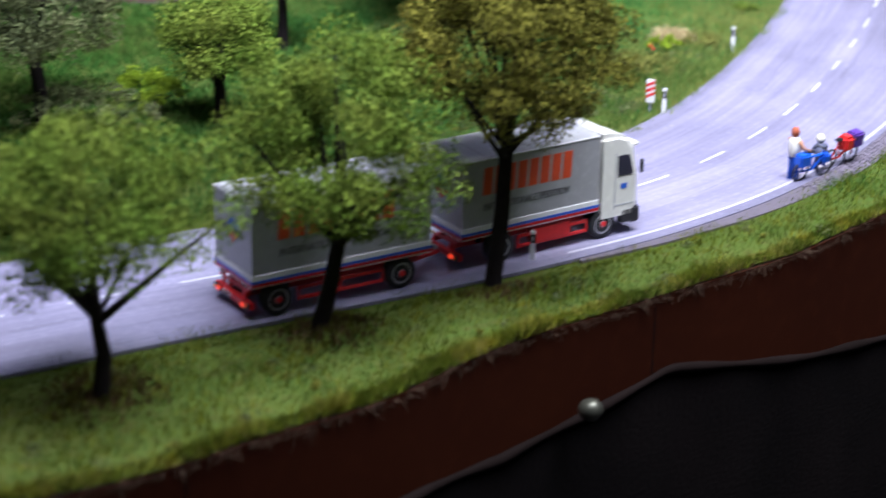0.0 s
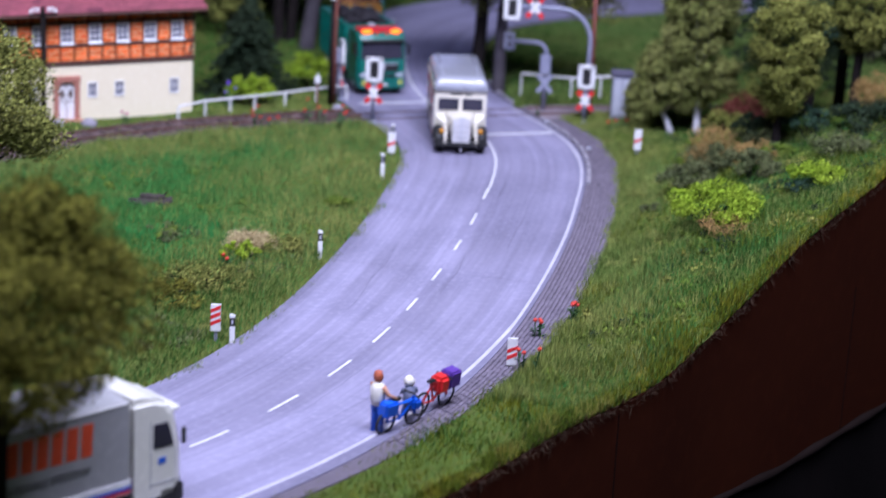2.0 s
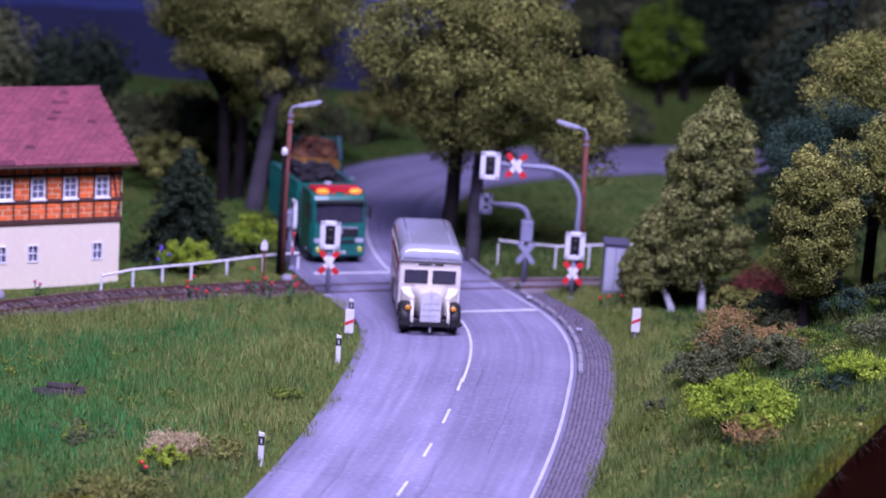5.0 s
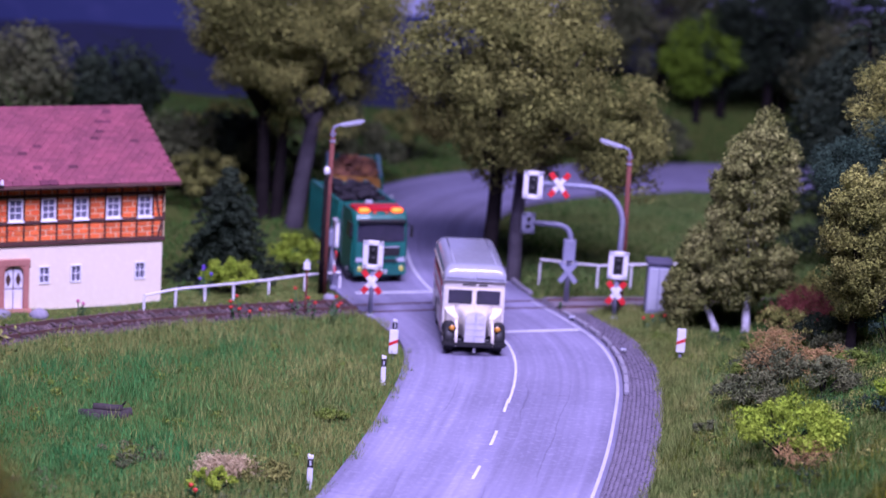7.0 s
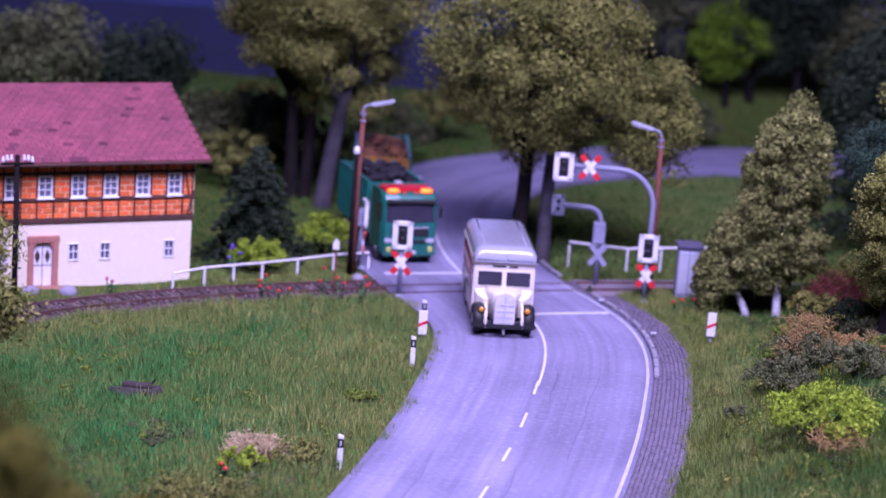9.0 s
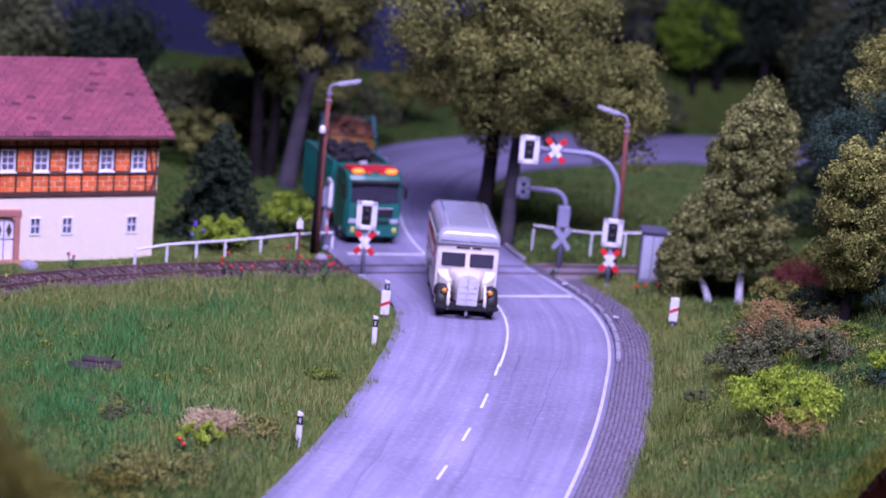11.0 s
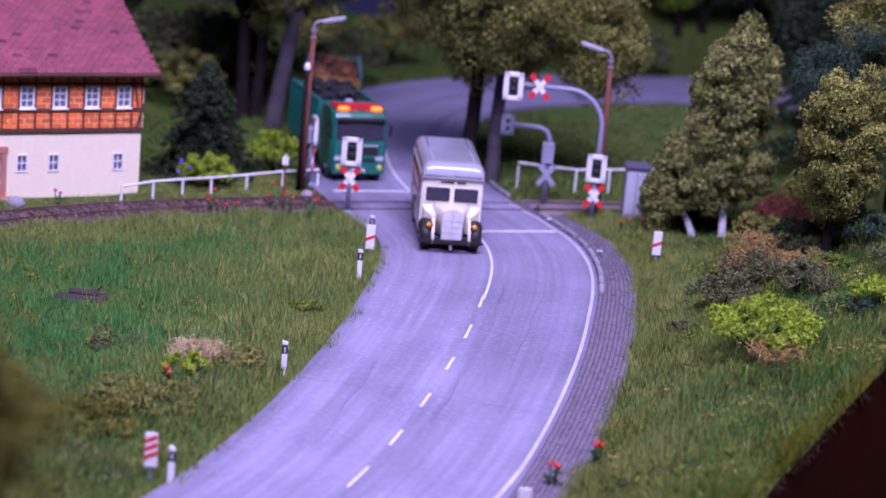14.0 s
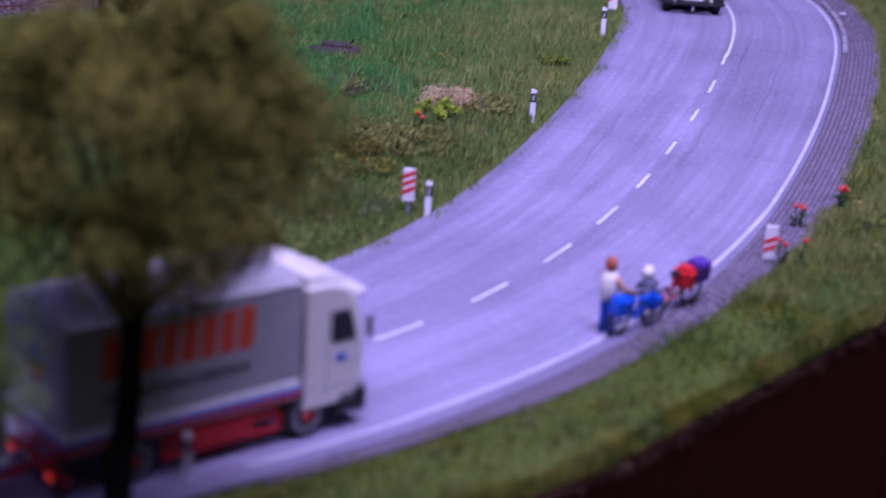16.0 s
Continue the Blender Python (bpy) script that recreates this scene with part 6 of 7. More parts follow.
# Two near-black scrubs added to fill the shaded gaps beneath the trees.
bush("brush", "dark scrub added for the shade under the bank trees", stand(11.3, 65.0), 149, 2.6, 1.2, M_LEAF_DARK, 0.07, 26, 110)
bush("brush", "dark scrub added for the shade higher on the bank", stand(13.0, 64.6), 150, 2.4, 1.1, M_LEAF_DARK, 0.07, 24, 110)
dry_bush("dry_bush", "low dry orange-brown brush under a lime bush", stand(6.3, 55.0), 44, 1.6, 0.6, M_TWIG, 30)
bush("brush", "grey-green scrub growing through a dry bush", stand(6.3, 64.2), 244, 2.6, 1.25, M_LEAF_GREY, 0.07, 26, 110)
bush("brush", "grey-green scrub around a dry bush", stand(5.2, 62.3), 45, 2.2, 1.3, M_LEAF_GREY, 0.07, 24, 110)
bush("brush", "dark blue-green scrub below the bank trees", stand(7.9, 67.4), 46, 2.0, 1.3, M_LEAF_DARK, 0.07, 22, 110)
bush("brush", "dark scrub at the foot of the bank", stand(4.0, 61.2), 47, 1.0, 0.5, M_LEAF_GREY, 0.06, 12, 90)
dry_bush("dry_bush", "red-brown leafless bush on the bank", stand(7.6, 73.6), 48, 2.2, 1.9, M_TWIG_RED, 110)
dry_bush("dry_bush", "orange-brown bush beside the bank trees", stand(12.2, 66.8), 49, 1.8, 1.5, M_TWIG, 60)
bush("brush", "olive scrub behind the red-brown bush", stand(8.6, 75.6), 50, 2.6, 2.4, M_LEAF_BIRCH, 0.08, 30, 110)
bush("meadow_tuft", "yellow-green tuft with dry stalks in the meadow", stand(-9.6, 53.3), 51, 1.5, 0.7, M_LEAF_LIME, 0.055, 14, 90, "grass tuft")
dry_bush("dry_grass_tuft", "pale dry grass tuft in the meadow", stand(-9.5, 54.4), 52, 1.7, 0.5, mat("dry_straw", (0.46, 0.37, 0.19), (0.38, 0.29, 0.14), (0.56, 0.47, 0.28), 0.9, 4, 0.8, 0, rnd=-0.3), 110)
bush("meadow_tuft", "olive low herb patch in the meadow", stand(-10.2, 50.3), 53, 3.2, 0.75, M_LEAF, 0.06, 34, 90, "grass tuft")
bush("meadow_tuft", "dark green herb patch low in the meadow", stand(-12.6, 45.0), 54, 1.5, 0.5, M_LEAF_GREY, 0.06, 12, 80, "grass tuft")
bush("meadow_tuft", "olive herbs beside the dry grass tuft", stand(-8.4, 54.4), 154, 1.7, 0.6, M_LEAF, 0.06, 18, 90, "grass tuft")
bush("meadow_tuft", "brown-olive herbs low in the meadow", stand(-11.0, 48.2), 155, 2.6, 0.65, M_LEAF_BROWN, 0.06, 24, 90, "grass tuft")
bush("meadow_tuft", "olive herb patch at the meadow's middle", stand(-7.4, 60.5), 55, 1.2, 0.3, M_LEAF_FRESH, 0.05, 12, 80, "grass tuft")
bush("lime_bush", "fresh green bush behind the white fence", stand(-13.4, 75.2), 56, 2.1, 1.5, M_LEAF_LIME, 0.075, 26, 130)
bush("lime_bush", "fresh green bush beside the lamp pole", stand(-11.4, 79.0), 57, 2.2, 1.9, M_LEAF_LIME, 0.075, 26, 130)
spruce("spruce", "dark green spruce behind the white fence", stand(-13.9, 77.2), 58, 4.3, 2.3, M_LEAF_DARK)
spruce("spruce", "tall blue-grey spruce at the edge of the wood", stand(10.4, 84.5), 59, 13.0, 3.4, M_LEAF_DARK, 22)
for i, (x, y, h, r) in enumerate(((-27.5, 95, 6.5, 3.2), (-24, 99, 5.5, 3.0), (-19.5, 94, 3.0, 2.2), (-17, 97, 2.6, 2.0), (-31, 92, 7.0, 3.0), (6.5, 118.5, 6.0, 2.7), (13, 116, 7.5, 3.4), (19, 118, 8, 3.8), (-1, 119, 5.0, 3.2), (-7, 119, 3.8, 3.0), (27, 115, 8, 3.5), (10, 120, 7.5, 3.4), (19, 100, 6, 3.0), (17.5, 92, 6.5, 2.6), (14.5, 90, 8.5, 3.0), (11, 95, 7.5, 3.0), (20.5, 86, 8.5, 3.2), (23, 95, 9, 3.4), (15.5, 98, 8.5, 3.2), (18, 79, 7.5, 2.8), (22, 74, 8.0, 3.0), (9, 118, 10, 3.6), (15, 119, 11, 3.8), (23, 117, 11, 4.0), (3, 120, 8, 3.4))):
    tree("woodland_tree", "dark rounded tree at the edge of the wood", stand(x, y, i * 50), 60 + i, 3, h * 0.3, h * 0.62, r * 0.8, h * 0.42, 48, 150, 0.17, M_BARK, M_LEAF_DARK if i % 2 else M_LEAF_GREY, 0.25, 1.05, 0, "woodland trees")
tree("woodland_tree", "vivid green rounded tree before the dark wood", stand(5.1, 117.5), 65, 3, 1.6, 3.7, 2.0, 1.8, 90, 170, 0.12, M_BARK, M_LEAF_WOOD, 0.2, 0.7, 0, "woodland trees")
# low scrub strewn over the bank, and dark thickets on the far slope
kinds = ((M_LEAF_FRESH, "low green herb clump on the bank"), (M_LEAF_GREY, "low grey-green scrub clump on the bank"), (M_LEAF_BIRCH, "low olive scrub clump on the bank"), (M_LEAF_BLUE, "low blue-green scrub clump on the bank"))
rg = np.random.default_rng(19)
for i in range(18):
    material, words = kinds[(0, 1, 2, 1, 0, 3)[i % 6]]
    bush("scrub_clump", words, stand(5.2 + 7.5 * rg.random(), 57.5 + 14 * rg.random()), 200 + i, 0.9 + 0.9 * rg.random(), 0.35 + 0.5 * rg.random(), material, 0.055, 12, 110)
for i, (x, y, h) in enumerate(((-17.5, 90, 3.0), (-15.0, 95, 3.6), (-11.5, 99, 3.4), (-18.5, 100, 4.2), (-13.8, 104, 4.0), (-22, 92, 3.4), (-10.0, 106, 3.6), (-3.5, 108.5, 3.2), (2.5, 111, 3.4))):
    bush("thicket", "dark rounded thicket on the far slope", stand(x, y), 240 + i, h * 1.3, h, M_LEAF_GREY if i % 3 else M_LEAF, 0.13, 30, 130)
# trees at the far side of the near road
tree("meadow_tree", "olive tree on two dark stems in the meadow", stand(-18.9, 53.7, 0), 81, 3, 1.9, 5.0, 2.5, 2.6, 90, 360, 0.08, M_BARK, M_LEAF, 0.17, 0.75, 0, "meadow trees", 2, ((2.3, 0.0, 3.6, 0.6, 0.5, 10),))
tree("meadow_tree", "dark green tree at the meadow's edge", stand(-22.6, 39.3, 70), 82, 3, 1.5, 3.1, 1.75, 1.5, 54, 280, 0.08, M_BARK, M_LEAF_FRESH, 0.22, 0.7, 0, "meadow trees")
tree("meadow_tree", "dark green tree leaning over the meadow", stand(-28.0, 37.0, 170), 83, 3, 2.6, 4.6, 3.5, 1.6, 80, 280, 0.09, M_BARK, M_LEAF_GREY, 0.25, 0.75, 0.3, "meadow trees")
tree("meadow_tree", "dark tree near the railway bank", stand(-23.5, 48.5, 250), 84, 3, 2.4, 4.6, 1.9, 1.9, 50, 280, 0.09, M_BARK, M_LEAF_GREY, 0.2, 0.7, 0.0, "meadow trees")
bush("lime_bush", "bright green bush at the meadow's edge", stand(-25.5, 40.0), 85, 2.6, 1.6, M_LEAF_LIME, 0.08, 26, 120)
# Wide scrub in a dark tone, standing in for shade below the trees.
bush("brush", "scrub at the meadow's edge, toned dark for tree shade", stand(-26.3, 36.4), 86, 5.2, 2.0, M_LEAF_GREY, 0.08, 34, 110)
M_LOG = mat("rotten_dark_wood", (0.035, 0.028, 0.026), (0.06, 0.05, 0.045), (0.02, 0.017, 0.016), 0.95, 8, 1.5, 0.6)
t = thing("log_pile", stand(-14.05, 58.8, 0, -0.1), "dark weathered logs lying in the grass", "logs")
for x_, y_, z_, l_, r_, a_ in ((0.0, 0.0, 0.16, 1.5, 0.17, 12), (0.25, 0.3, 0.15, 1.1, 0.15, 28), (-0.35, -0.2, 0.14, 0.7, 0.14, -20), (0.1, 0.12, 0.36, 0.9, 0.12, 4)):
    part("log", at(lathe([(0.03, -l_ / 2), (r_, -l_ / 2 + 0.02), (r_ * 1.08, -l_ * 0.2), (r_ * 0.92, l_ * 0.15), (r_, l_ / 2 - 0.02), (0.03, l_ / 2)], 9), x_, y_, z_, 0, 90, a_), M_LOG, t, smooth=True)
part("branch", tube([(0.4, 0.1, 0.25), (0.6, 0.3, 0.55)], [0.05, 0.025], 6), M_BARK, t)
for i, (x, y, s_) in enumerate(((-20.2, 68.9, 0.32), (-19.0, 69.4, 0.34), (-12.0, 73.4, 0.22), (-11.4, 73.9, 0.2), (-10.6, 74.4, 0.24), (-9.6, 75.3, 0.26))):
    rg = np.random.default_rng(90 + i)
    bm = bmesh.new()
    bmesh.ops.create_icosphere(bm, subdivisions=2, radius=s_)
    for v in bm.verts:
        v.co *= rg.uniform(0.82, 1.12)
        v.co.z *= 0.7
    solid("stone", from_bm(bm), M_KERB, "small grey boulder lying by the track", "stone", stand(x, y, 0, 0.08), "boulders", smooth=True)

kr = thing("kerb_reflector", spot(-0.54, 75.19, 0.1, 0, 0, 25), "small metal kerb reflector with two pale eyes", "reflector", "kerb reflectors")
part("housing", box(0.22, 0.12, 0.11, 0.03, 1, 0, 0, 0), M_GREY, kr)
for sx in (-1, 1):
    part("reflector_eye", box(0.06, 0.03, 0.05, 0.01, 1, sx * 0.06, -0.06, 0.04), M_WHITE, kr)
kr = thing("kerb_reflector", spot(1.39, 71.14, 0.1, 0, 0, 8), "small metal kerb reflector with two pale eyes", "reflector", "kerb reflectors")
part("housing", box(0.22, 0.12, 0.11, 0.03, 1, 0, 0, 0), M_GREY, kr)
for sx in (-1, 1):
    part("reflector_eye", box(0.06, 0.03, 0.05, 0.01, 1, sx * 0.06, -0.06, 0.04), M_WHITE, kr)

# ---- flowers ----
M_STEM = mat("flower_stem_green", (0.03, 0.09, 0.03), (0.05, 0.13, 0.04), None, 0.85, 5, 1, 0)
M_BLOOM = mat("red_bloom", (0.5, 0.025, 0.015), (0.6, 0.05, 0.02), None, 0.6, 5, 1, 0)
M_VIOLET = mat("violet_bloom", (0.14, 0.06, 0.5), None, None, 0.6, 5, 1, 0)


def flowers(x, y, n, w, seed, bloom, label, h=0.55):
    rg = np.random.default_rng(seed)
    t = thing("flower_clump", stand(x, y), label, "flowers", "flower clumps")
    for i in range(n):
        px, py, hh = rg.normal(0, w), rg.normal(0, w * 0.7), h * rg.uniform(0.7, 1.15)
        s_ = part("stem", merge(tube([(px * 0.7, py * 0.7, -0.05), (px, py, hh)], 0.02, 5), *[at(([(0, 0, 0), (0.05, 0.12, 0.05), (0, 0.26, 0.02), (-0.05, 0.12, 0.05)], [(0, 1, 2, 3)]), px * 0.8, py * 0.8, hh * q, 30, 0, rg.uniform(0, 360)) for q in (0.15, 0.3, 0.45, 0.6)]), M_STEM, t)
        part("bloom", at(lathe([(0.015, 0), (0.06, 0.03), (0.07, 0.08), (0.03, 0.12)], 8), px, py, hh - 0.02), bloom, s_)


flowers(0.5, 47.9, 3, 0.18, 1, M_BLOOM, "red tulips in the roadside verge", 0.8)
flowers(1.45, 49.5, 4, 0.25, 2, M_BLOOM, "cluster of red tulips in the roadside verge", 0.6)
flowers(0.3, 44.9, 3, 0.2, 3, M_BLOOM, "red flowers beside the approach board", 0.75)
flowers(-9.95, 52.5, 2, 0.2, 4, M_BLOOM, "single red flower in the meadow", 0.3)
flowers(-11.9, 71.3, 6, 0.7, 5, M_BLOOM, "row of red flowers beside the track", 0.75)
flowers(-9.9, 72.1, 7, 0.8, 6, M_BLOOM, "red flowers by the level crossing", 0.75)
flowers(-14.2, 74.2, 4, 0.25, 7, M_VIOLET, "violet flowers by the white fence", 0.9)
flowers(2.6, 74.7, 3, 0.3, 8, M_BLOOM, "red flowers below the relay cabinet", 0.5)
flowers(-17.6, 69.9, 2, 0.2, 9, mat("pink_bloom", (0.5, 0.12, 0.25), None, None, 0.6, 5, 1, 0), "pink flowers before the house", 0.7)
flowers(-0.9, 77.0, 1, 0.1, 10, M_STEM, "small green herb by the mast", 0.3)

# ---- two resting cyclists: painted figures, plain shapes ----
M_SHIRT = mat("white_shirt_paint", (0.75, 0.72, 0.66), None, None, 0.6, 5, 1, 0)
M_JEANS = mat("blue_trousers_paint", (0.02, 0.1, 0.55), (0.02, 0.08, 0.42), None, 0.6, 5, 1, 0)
M_SKIN = mat("beige_figure_plastic", (0.5, 0.25, 0.15), None, None, 0.6, 5, 1, 0)
M_HAIR = mat("red_brown_paint", (0.4, 0.1, 0.05), None, None, 0.7, 5, 1, 0)
M_JACKET = mat("grey_blue_jacket_paint", (0.1, 0.11, 0.18), None, None, 0.7, 5, 1, 0)
M_PURPLE = mat("purple_box_plastic", (0.1, 0.04, 0.3), None, None, 0.5, 5, 1, 0)
M_BIKEBLUE = mat("blue_bicycle_paint", (0.02, 0.12, 0.7), None, None, 0.4, 5, 1, 0)
M_BIKERED = mat("red_bicycle_paint", (0.7, 0.03, 0.03), None, None, 0.4, 5, 1, 0)


def figure(name, pieces, label, m):
    """One mesh of several painted areas."""
    vs, fs, ids, mats = [], [], [], []
    for vf, material in pieces:
        if material not in mats:
            mats.append(material)
        k = len(vs)
        vs += vf[0]
        fs += [tuple(i + k for i in q) for q in vf[1]]
        ids += [mats.index(material)] * len(vf[1])
    me = mesh_of(name, (vs, fs), mats[0], True)
    for q in mats[1:]:
        me.materials.append(q)
    me.polygons.foreach_set("material_index", ids)
    ob = new(name, me)
    ob.matrix_basis = m
    return tagged(ob, label, "figure")


figure("toy_figure", [(tube([(-0.1, 0, 0), (-0.1, 0.02, 0.45), (-0.08, 0, 0.85)], [0.08, 0.09, 0.11], 8), M_JEANS), (tube([(0.1, 0.05, 0), (0.1, 0.05, 0.45), (0.08, 0, 0.85)], [0.08, 0.09, 0.11], 8), M_JEANS),
                      (lathe([(0.15, 0.8), (0.2, 0.95), (0.21, 1.3), (0.14, 1.42), (0.06, 1.46)], 10), M_SHIRT), (lathe([(0.05, 1.44), (0.12, 1.5), (0.14, 1.62), (0.1, 1.74), (0.03, 1.77)], 10), M_HAIR),
                      (tube([(0.2, 0, 1.35), (0.3, 0.1, 1.1), (0.42, 0.3, 1.0)], [0.07, 0.06, 0.05], 7), M_SKIN), (tube([(-0.2, 0, 1.35), (-0.22, 0.12, 1.1), (0.1, 0.32, 1.0)], [0.07, 0.06, 0.05], 7), M_SKIN)], "standing toy figure in a white shirt and blue trousers", spot(-3.35, 39.4, -0.03, 0, 0, -35))
figure("toy_figure", [(tube([(0, 0.4, 0.1), (0, 0.25, 0.4), (0, 0, 0.45)], [0.1, 0.11, 0.14], 8), M_JEANS), (tube([(0, 0, 0.4), (0, 0.08, 0.7), (0, 0.12, 1.0)], [0.19, 0.2, 0.13], 9), M_JACKET),
                      (at(lathe([(0.05, 0), (0.14, 0.05), (0.16, 0.16), (0.1, 0.27), (0.02, 0.3)], 10), 0, 0.14, 1.0), M_SHIRT), (tube([(0.18, 0.1, 0.92), (0.3, 0.3, 0.75)], [0.06, 0.05], 7), M_JACKET), (tube([(-0.18, 0.1, 0.92), (-0.1, 0.4, 0.72)], [0.06, 0.05], 7), M_JACKET)], "crouching toy figure in a grey jacket and white helmet", spot(-2.55, 40.3, -0.03, 0, 0, 30))


def bicycle(x, y, rz, paint, label, luggage, lean=0):
    t = thing("bicycle", spot(x, y, -0.03, 0, lean, rz), label, "bicycle", "parked bicycles")
    for yy in (0.55, -0.55):
        ring = [(0, yy + 0.33 * math.cos(a), 0.35 + 0.33 * math.sin(a)) for a in np.linspace(0, 2 * math.pi, 19)]
        w_ = part("wheel", tube(ring, 0.035, 6, False), M_TYRE, t, smooth=True)
        part("spokes", merge(*[tube([(0, yy, 0.35), (0, yy + 0.31 * math.cos(a), 0.35 + 0.31 * math.sin(a))], 0.008, 4) for a in np.linspace(0, 6, 10)]), M_RIM, w_)
    part("bike_frame", merge(tube([(0, 0.55, 0.35), (0, 0.4, 0.9)], 0.04, 6), tube([(0, 0.42, 0.8), (0, -0.2, 0.78), (0, -0.05, 0.33), (0, 0.42, 0.75)], 0.045, 6), tube([(0, -0.55, 0.35), (0, -0.2, 0.8), (0, -0.22, 0.95)], 0.035, 6), tube([(0, -0.55, 0.35), (0, -0.05, 0.33)], 0.03, 6)), paint, t)
    part("handlebar", tube([(-0.28, 0.3, 0.98), (0, 0.4, 0.98), (0.28, 0.3, 0.98)], 0.03, 6), M_BLACK, t)
    part("saddle", box(0.16, 0.3, 0.08, 0.03, 2, 0, -0.24, 0.94), M_BLACK, t)
    part("luggage", luggage, paint if paint is M_BIKEBLUE else M_PURPLE, t)


bicycle(-2.8, 39.75, -38, M_BIKEBLUE, "blue touring bicycle parked on the shoulder", merge(box(0.34, 0.5, 0.42, 0.05, 2, 0, -0.5, 0.55), box(0.3, 0.3, 0.3, 0.05, 2, 0, 0.5, 0.5)), 8)
bicycle(-2.05, 41.3, -33, M_BIKERED, "red touring bicycle with a purple box on the shoulder", merge(box(0.42, 0.5, 0.5, 0.05, 2, 0, 0.62, 0.6)), 8)
part("bag", box(0.45, 0.45, 0.5, 0.09, 2, 0, 0.15, 0.55), M_BIKERED, bpy.data.objects["bicycle.001"], "red pannier bag")
solid("board_knob", merge(lathe([(0.25, -0.2), (0.45, 0.1), (0.5, 0.5), (0.35, 0.85), (0.1, 0.95)], 14)), mat("dull_grey_brass", (0.13, 0.13, 0.1), (0.09, 0.09, 0.07), None, 0.4, 6, 1, 0.1, 0.7), "dull metal knob fixed to the board", "knob", spot(-7.1, 24.75, -1.95, 70, 0, 45) @ Matrix.Diagonal((0.62, 0.62, 0.62, 1)), smooth=True)

# ---- grass: fibres standing on the turf ----
# Deep green; on the bank the darker tone also holds its shade.
M_GRASS_DEEP = mat("deep_green_and_shade_fibres", (0.036, 0.115, 0.02), (0.062, 0.13, 0.022), (0.07, 0.1, 0.022), 0.9, 0.9, 0.2, 0, rnd=-0.5)
M_GRASS = mat("emerald_static_grass_fibres", (0.045, 0.222, 0.054), (0.085, 0.215, 0.046), (0.065, 0.17, 0.04), 0.9, 0.9, 0.13, 0, rnd=-0.45)
M_GRASS_DRY = mat("yellow_verge_fibres", (0.14, 0.155, 0.009), (0.075, 0.115, 0.012), (0.27, 0.235, 0.02), 0.9, 0.9, 0.2, 0, rnd=-0.6)
M_GRASS_KHAKI = mat("khaki_grass_fibres", (0.235, 0.265, 0.066), (0.15, 0.21, 0.048), (0.32, 0.335, 0.1), 0.9, 0.9, 0.25, 0, rnd=-0.45)
M_ROOT = mat("dark_brown_root_fibres", (0.04, 0.025, 0.016), (0.075, 0.048, 0.032), (0.025, 0.016, 0.012), 0.95, 2, 0.4, 0, rnd=-0.5)
# Brown for the soil fringe, and for painted shade under the verge trees.
M_SOIL_SHADE = mat("brown_soil_and_shade_fibres", (0.09, 0.05, 0.025), (0.13, 0.075, 0.04), (0.06, 0.035, 0.02), 0.95, 2, 0.4, 0, rnd=-0.4)
for q in (M_GRASS_DEEP, M_GRASS, M_GRASS_DRY, M_GRASS_KHAKI, M_ROOT, M_SOIL_SHADE, M_SOIL):
    q.node_tree.nodes["Principled BSDF"].inputs["Specular IOR Level"].default_value = 0.1


def grass(name, n, x0, x1, y0, y1, keep, material, label, h, seed, w=0.0155, fringe=False):
    rg = np.random.default_rng(seed)
    p = np.stack([rg.uniform(x0, x1, n), rg.uniform(y0, y1, n)], 1)
    if fringe:
        k_ = rg.integers(0, len(ed), n)
        p = ed[k_] + out[k_] * rg.uniform(-0.5, 0.12, (n, 1)) + rg.uniform(-0.2, 0.2, (n, 1)) * en[k_]
    _, off = road_place(p[:, 0], p[:, 1])
    ok = keep(p[:, 0], p[:, 1], off) & (rail_gap(p[:, 0], p[:, 1]) > np.where(p[:, 0] > -19.5, 0.92, 1.3)) & (p[:, 1] > np.interp(p[:, 0], _e[:, 0], _e[:, 1]) - 0.1)
    q_ = np.stack([(p[:, 0] + 15.48) * 0.853 + (p[:, 1] - 72.93) * 0.5225, -(p[:, 0] + 15.48) * 0.5225 + (p[:, 1] - 72.93) * 0.853], 1)
    ok &= ~((q_[:, 0] < 0.1) & (q_[:, 0] > -10.2) & (q_[:, 1] > -0.1) & (q_[:, 1] < 8.9))
    p, off = p[ok], off[ok]
    z = terrain(p[:, 0], p[:, 1]) - 0.03
    n = len(p)
    a = rg.uniform(0, 2 * np.pi, n)
    tilt = rg.uniform(0.05, 0.75, n)
    hh = h * rg.uniform(0.5, 1.25, n) * (0.75 + 0.35 * wave(p[:, 0] * 2.3, p[:, 1] * 2.1))
    hh *= np.where((p[:, 0] < -8) & (p[:, 1] > np.interp(p[:, 0], RAIL[:, 0], RAIL[:, 1])) & (p[:, 1] < 79), 0.5, 1.0)
    b = rg.uniform(0, 2 * np.pi, n)
    foot = np.c_[p, z]
    side = np.stack([np.cos(a) * w, np.sin(a) * w, 0 * a], 1)
    tip = foot + np.stack([np.cos(b) * np.sin(tilt) * hh, np.sin(b) * np.sin(tilt) * hh, np.cos(tilt) * hh], 1)
    v = np.stack([foot - side, foot + side, tip], 1).reshape(-1, 3)
    return tagged(new(name, big_mesh(name, v, np.arange(3 * n).reshape(-1, 3), material)), label, "grass", kind="stuff")


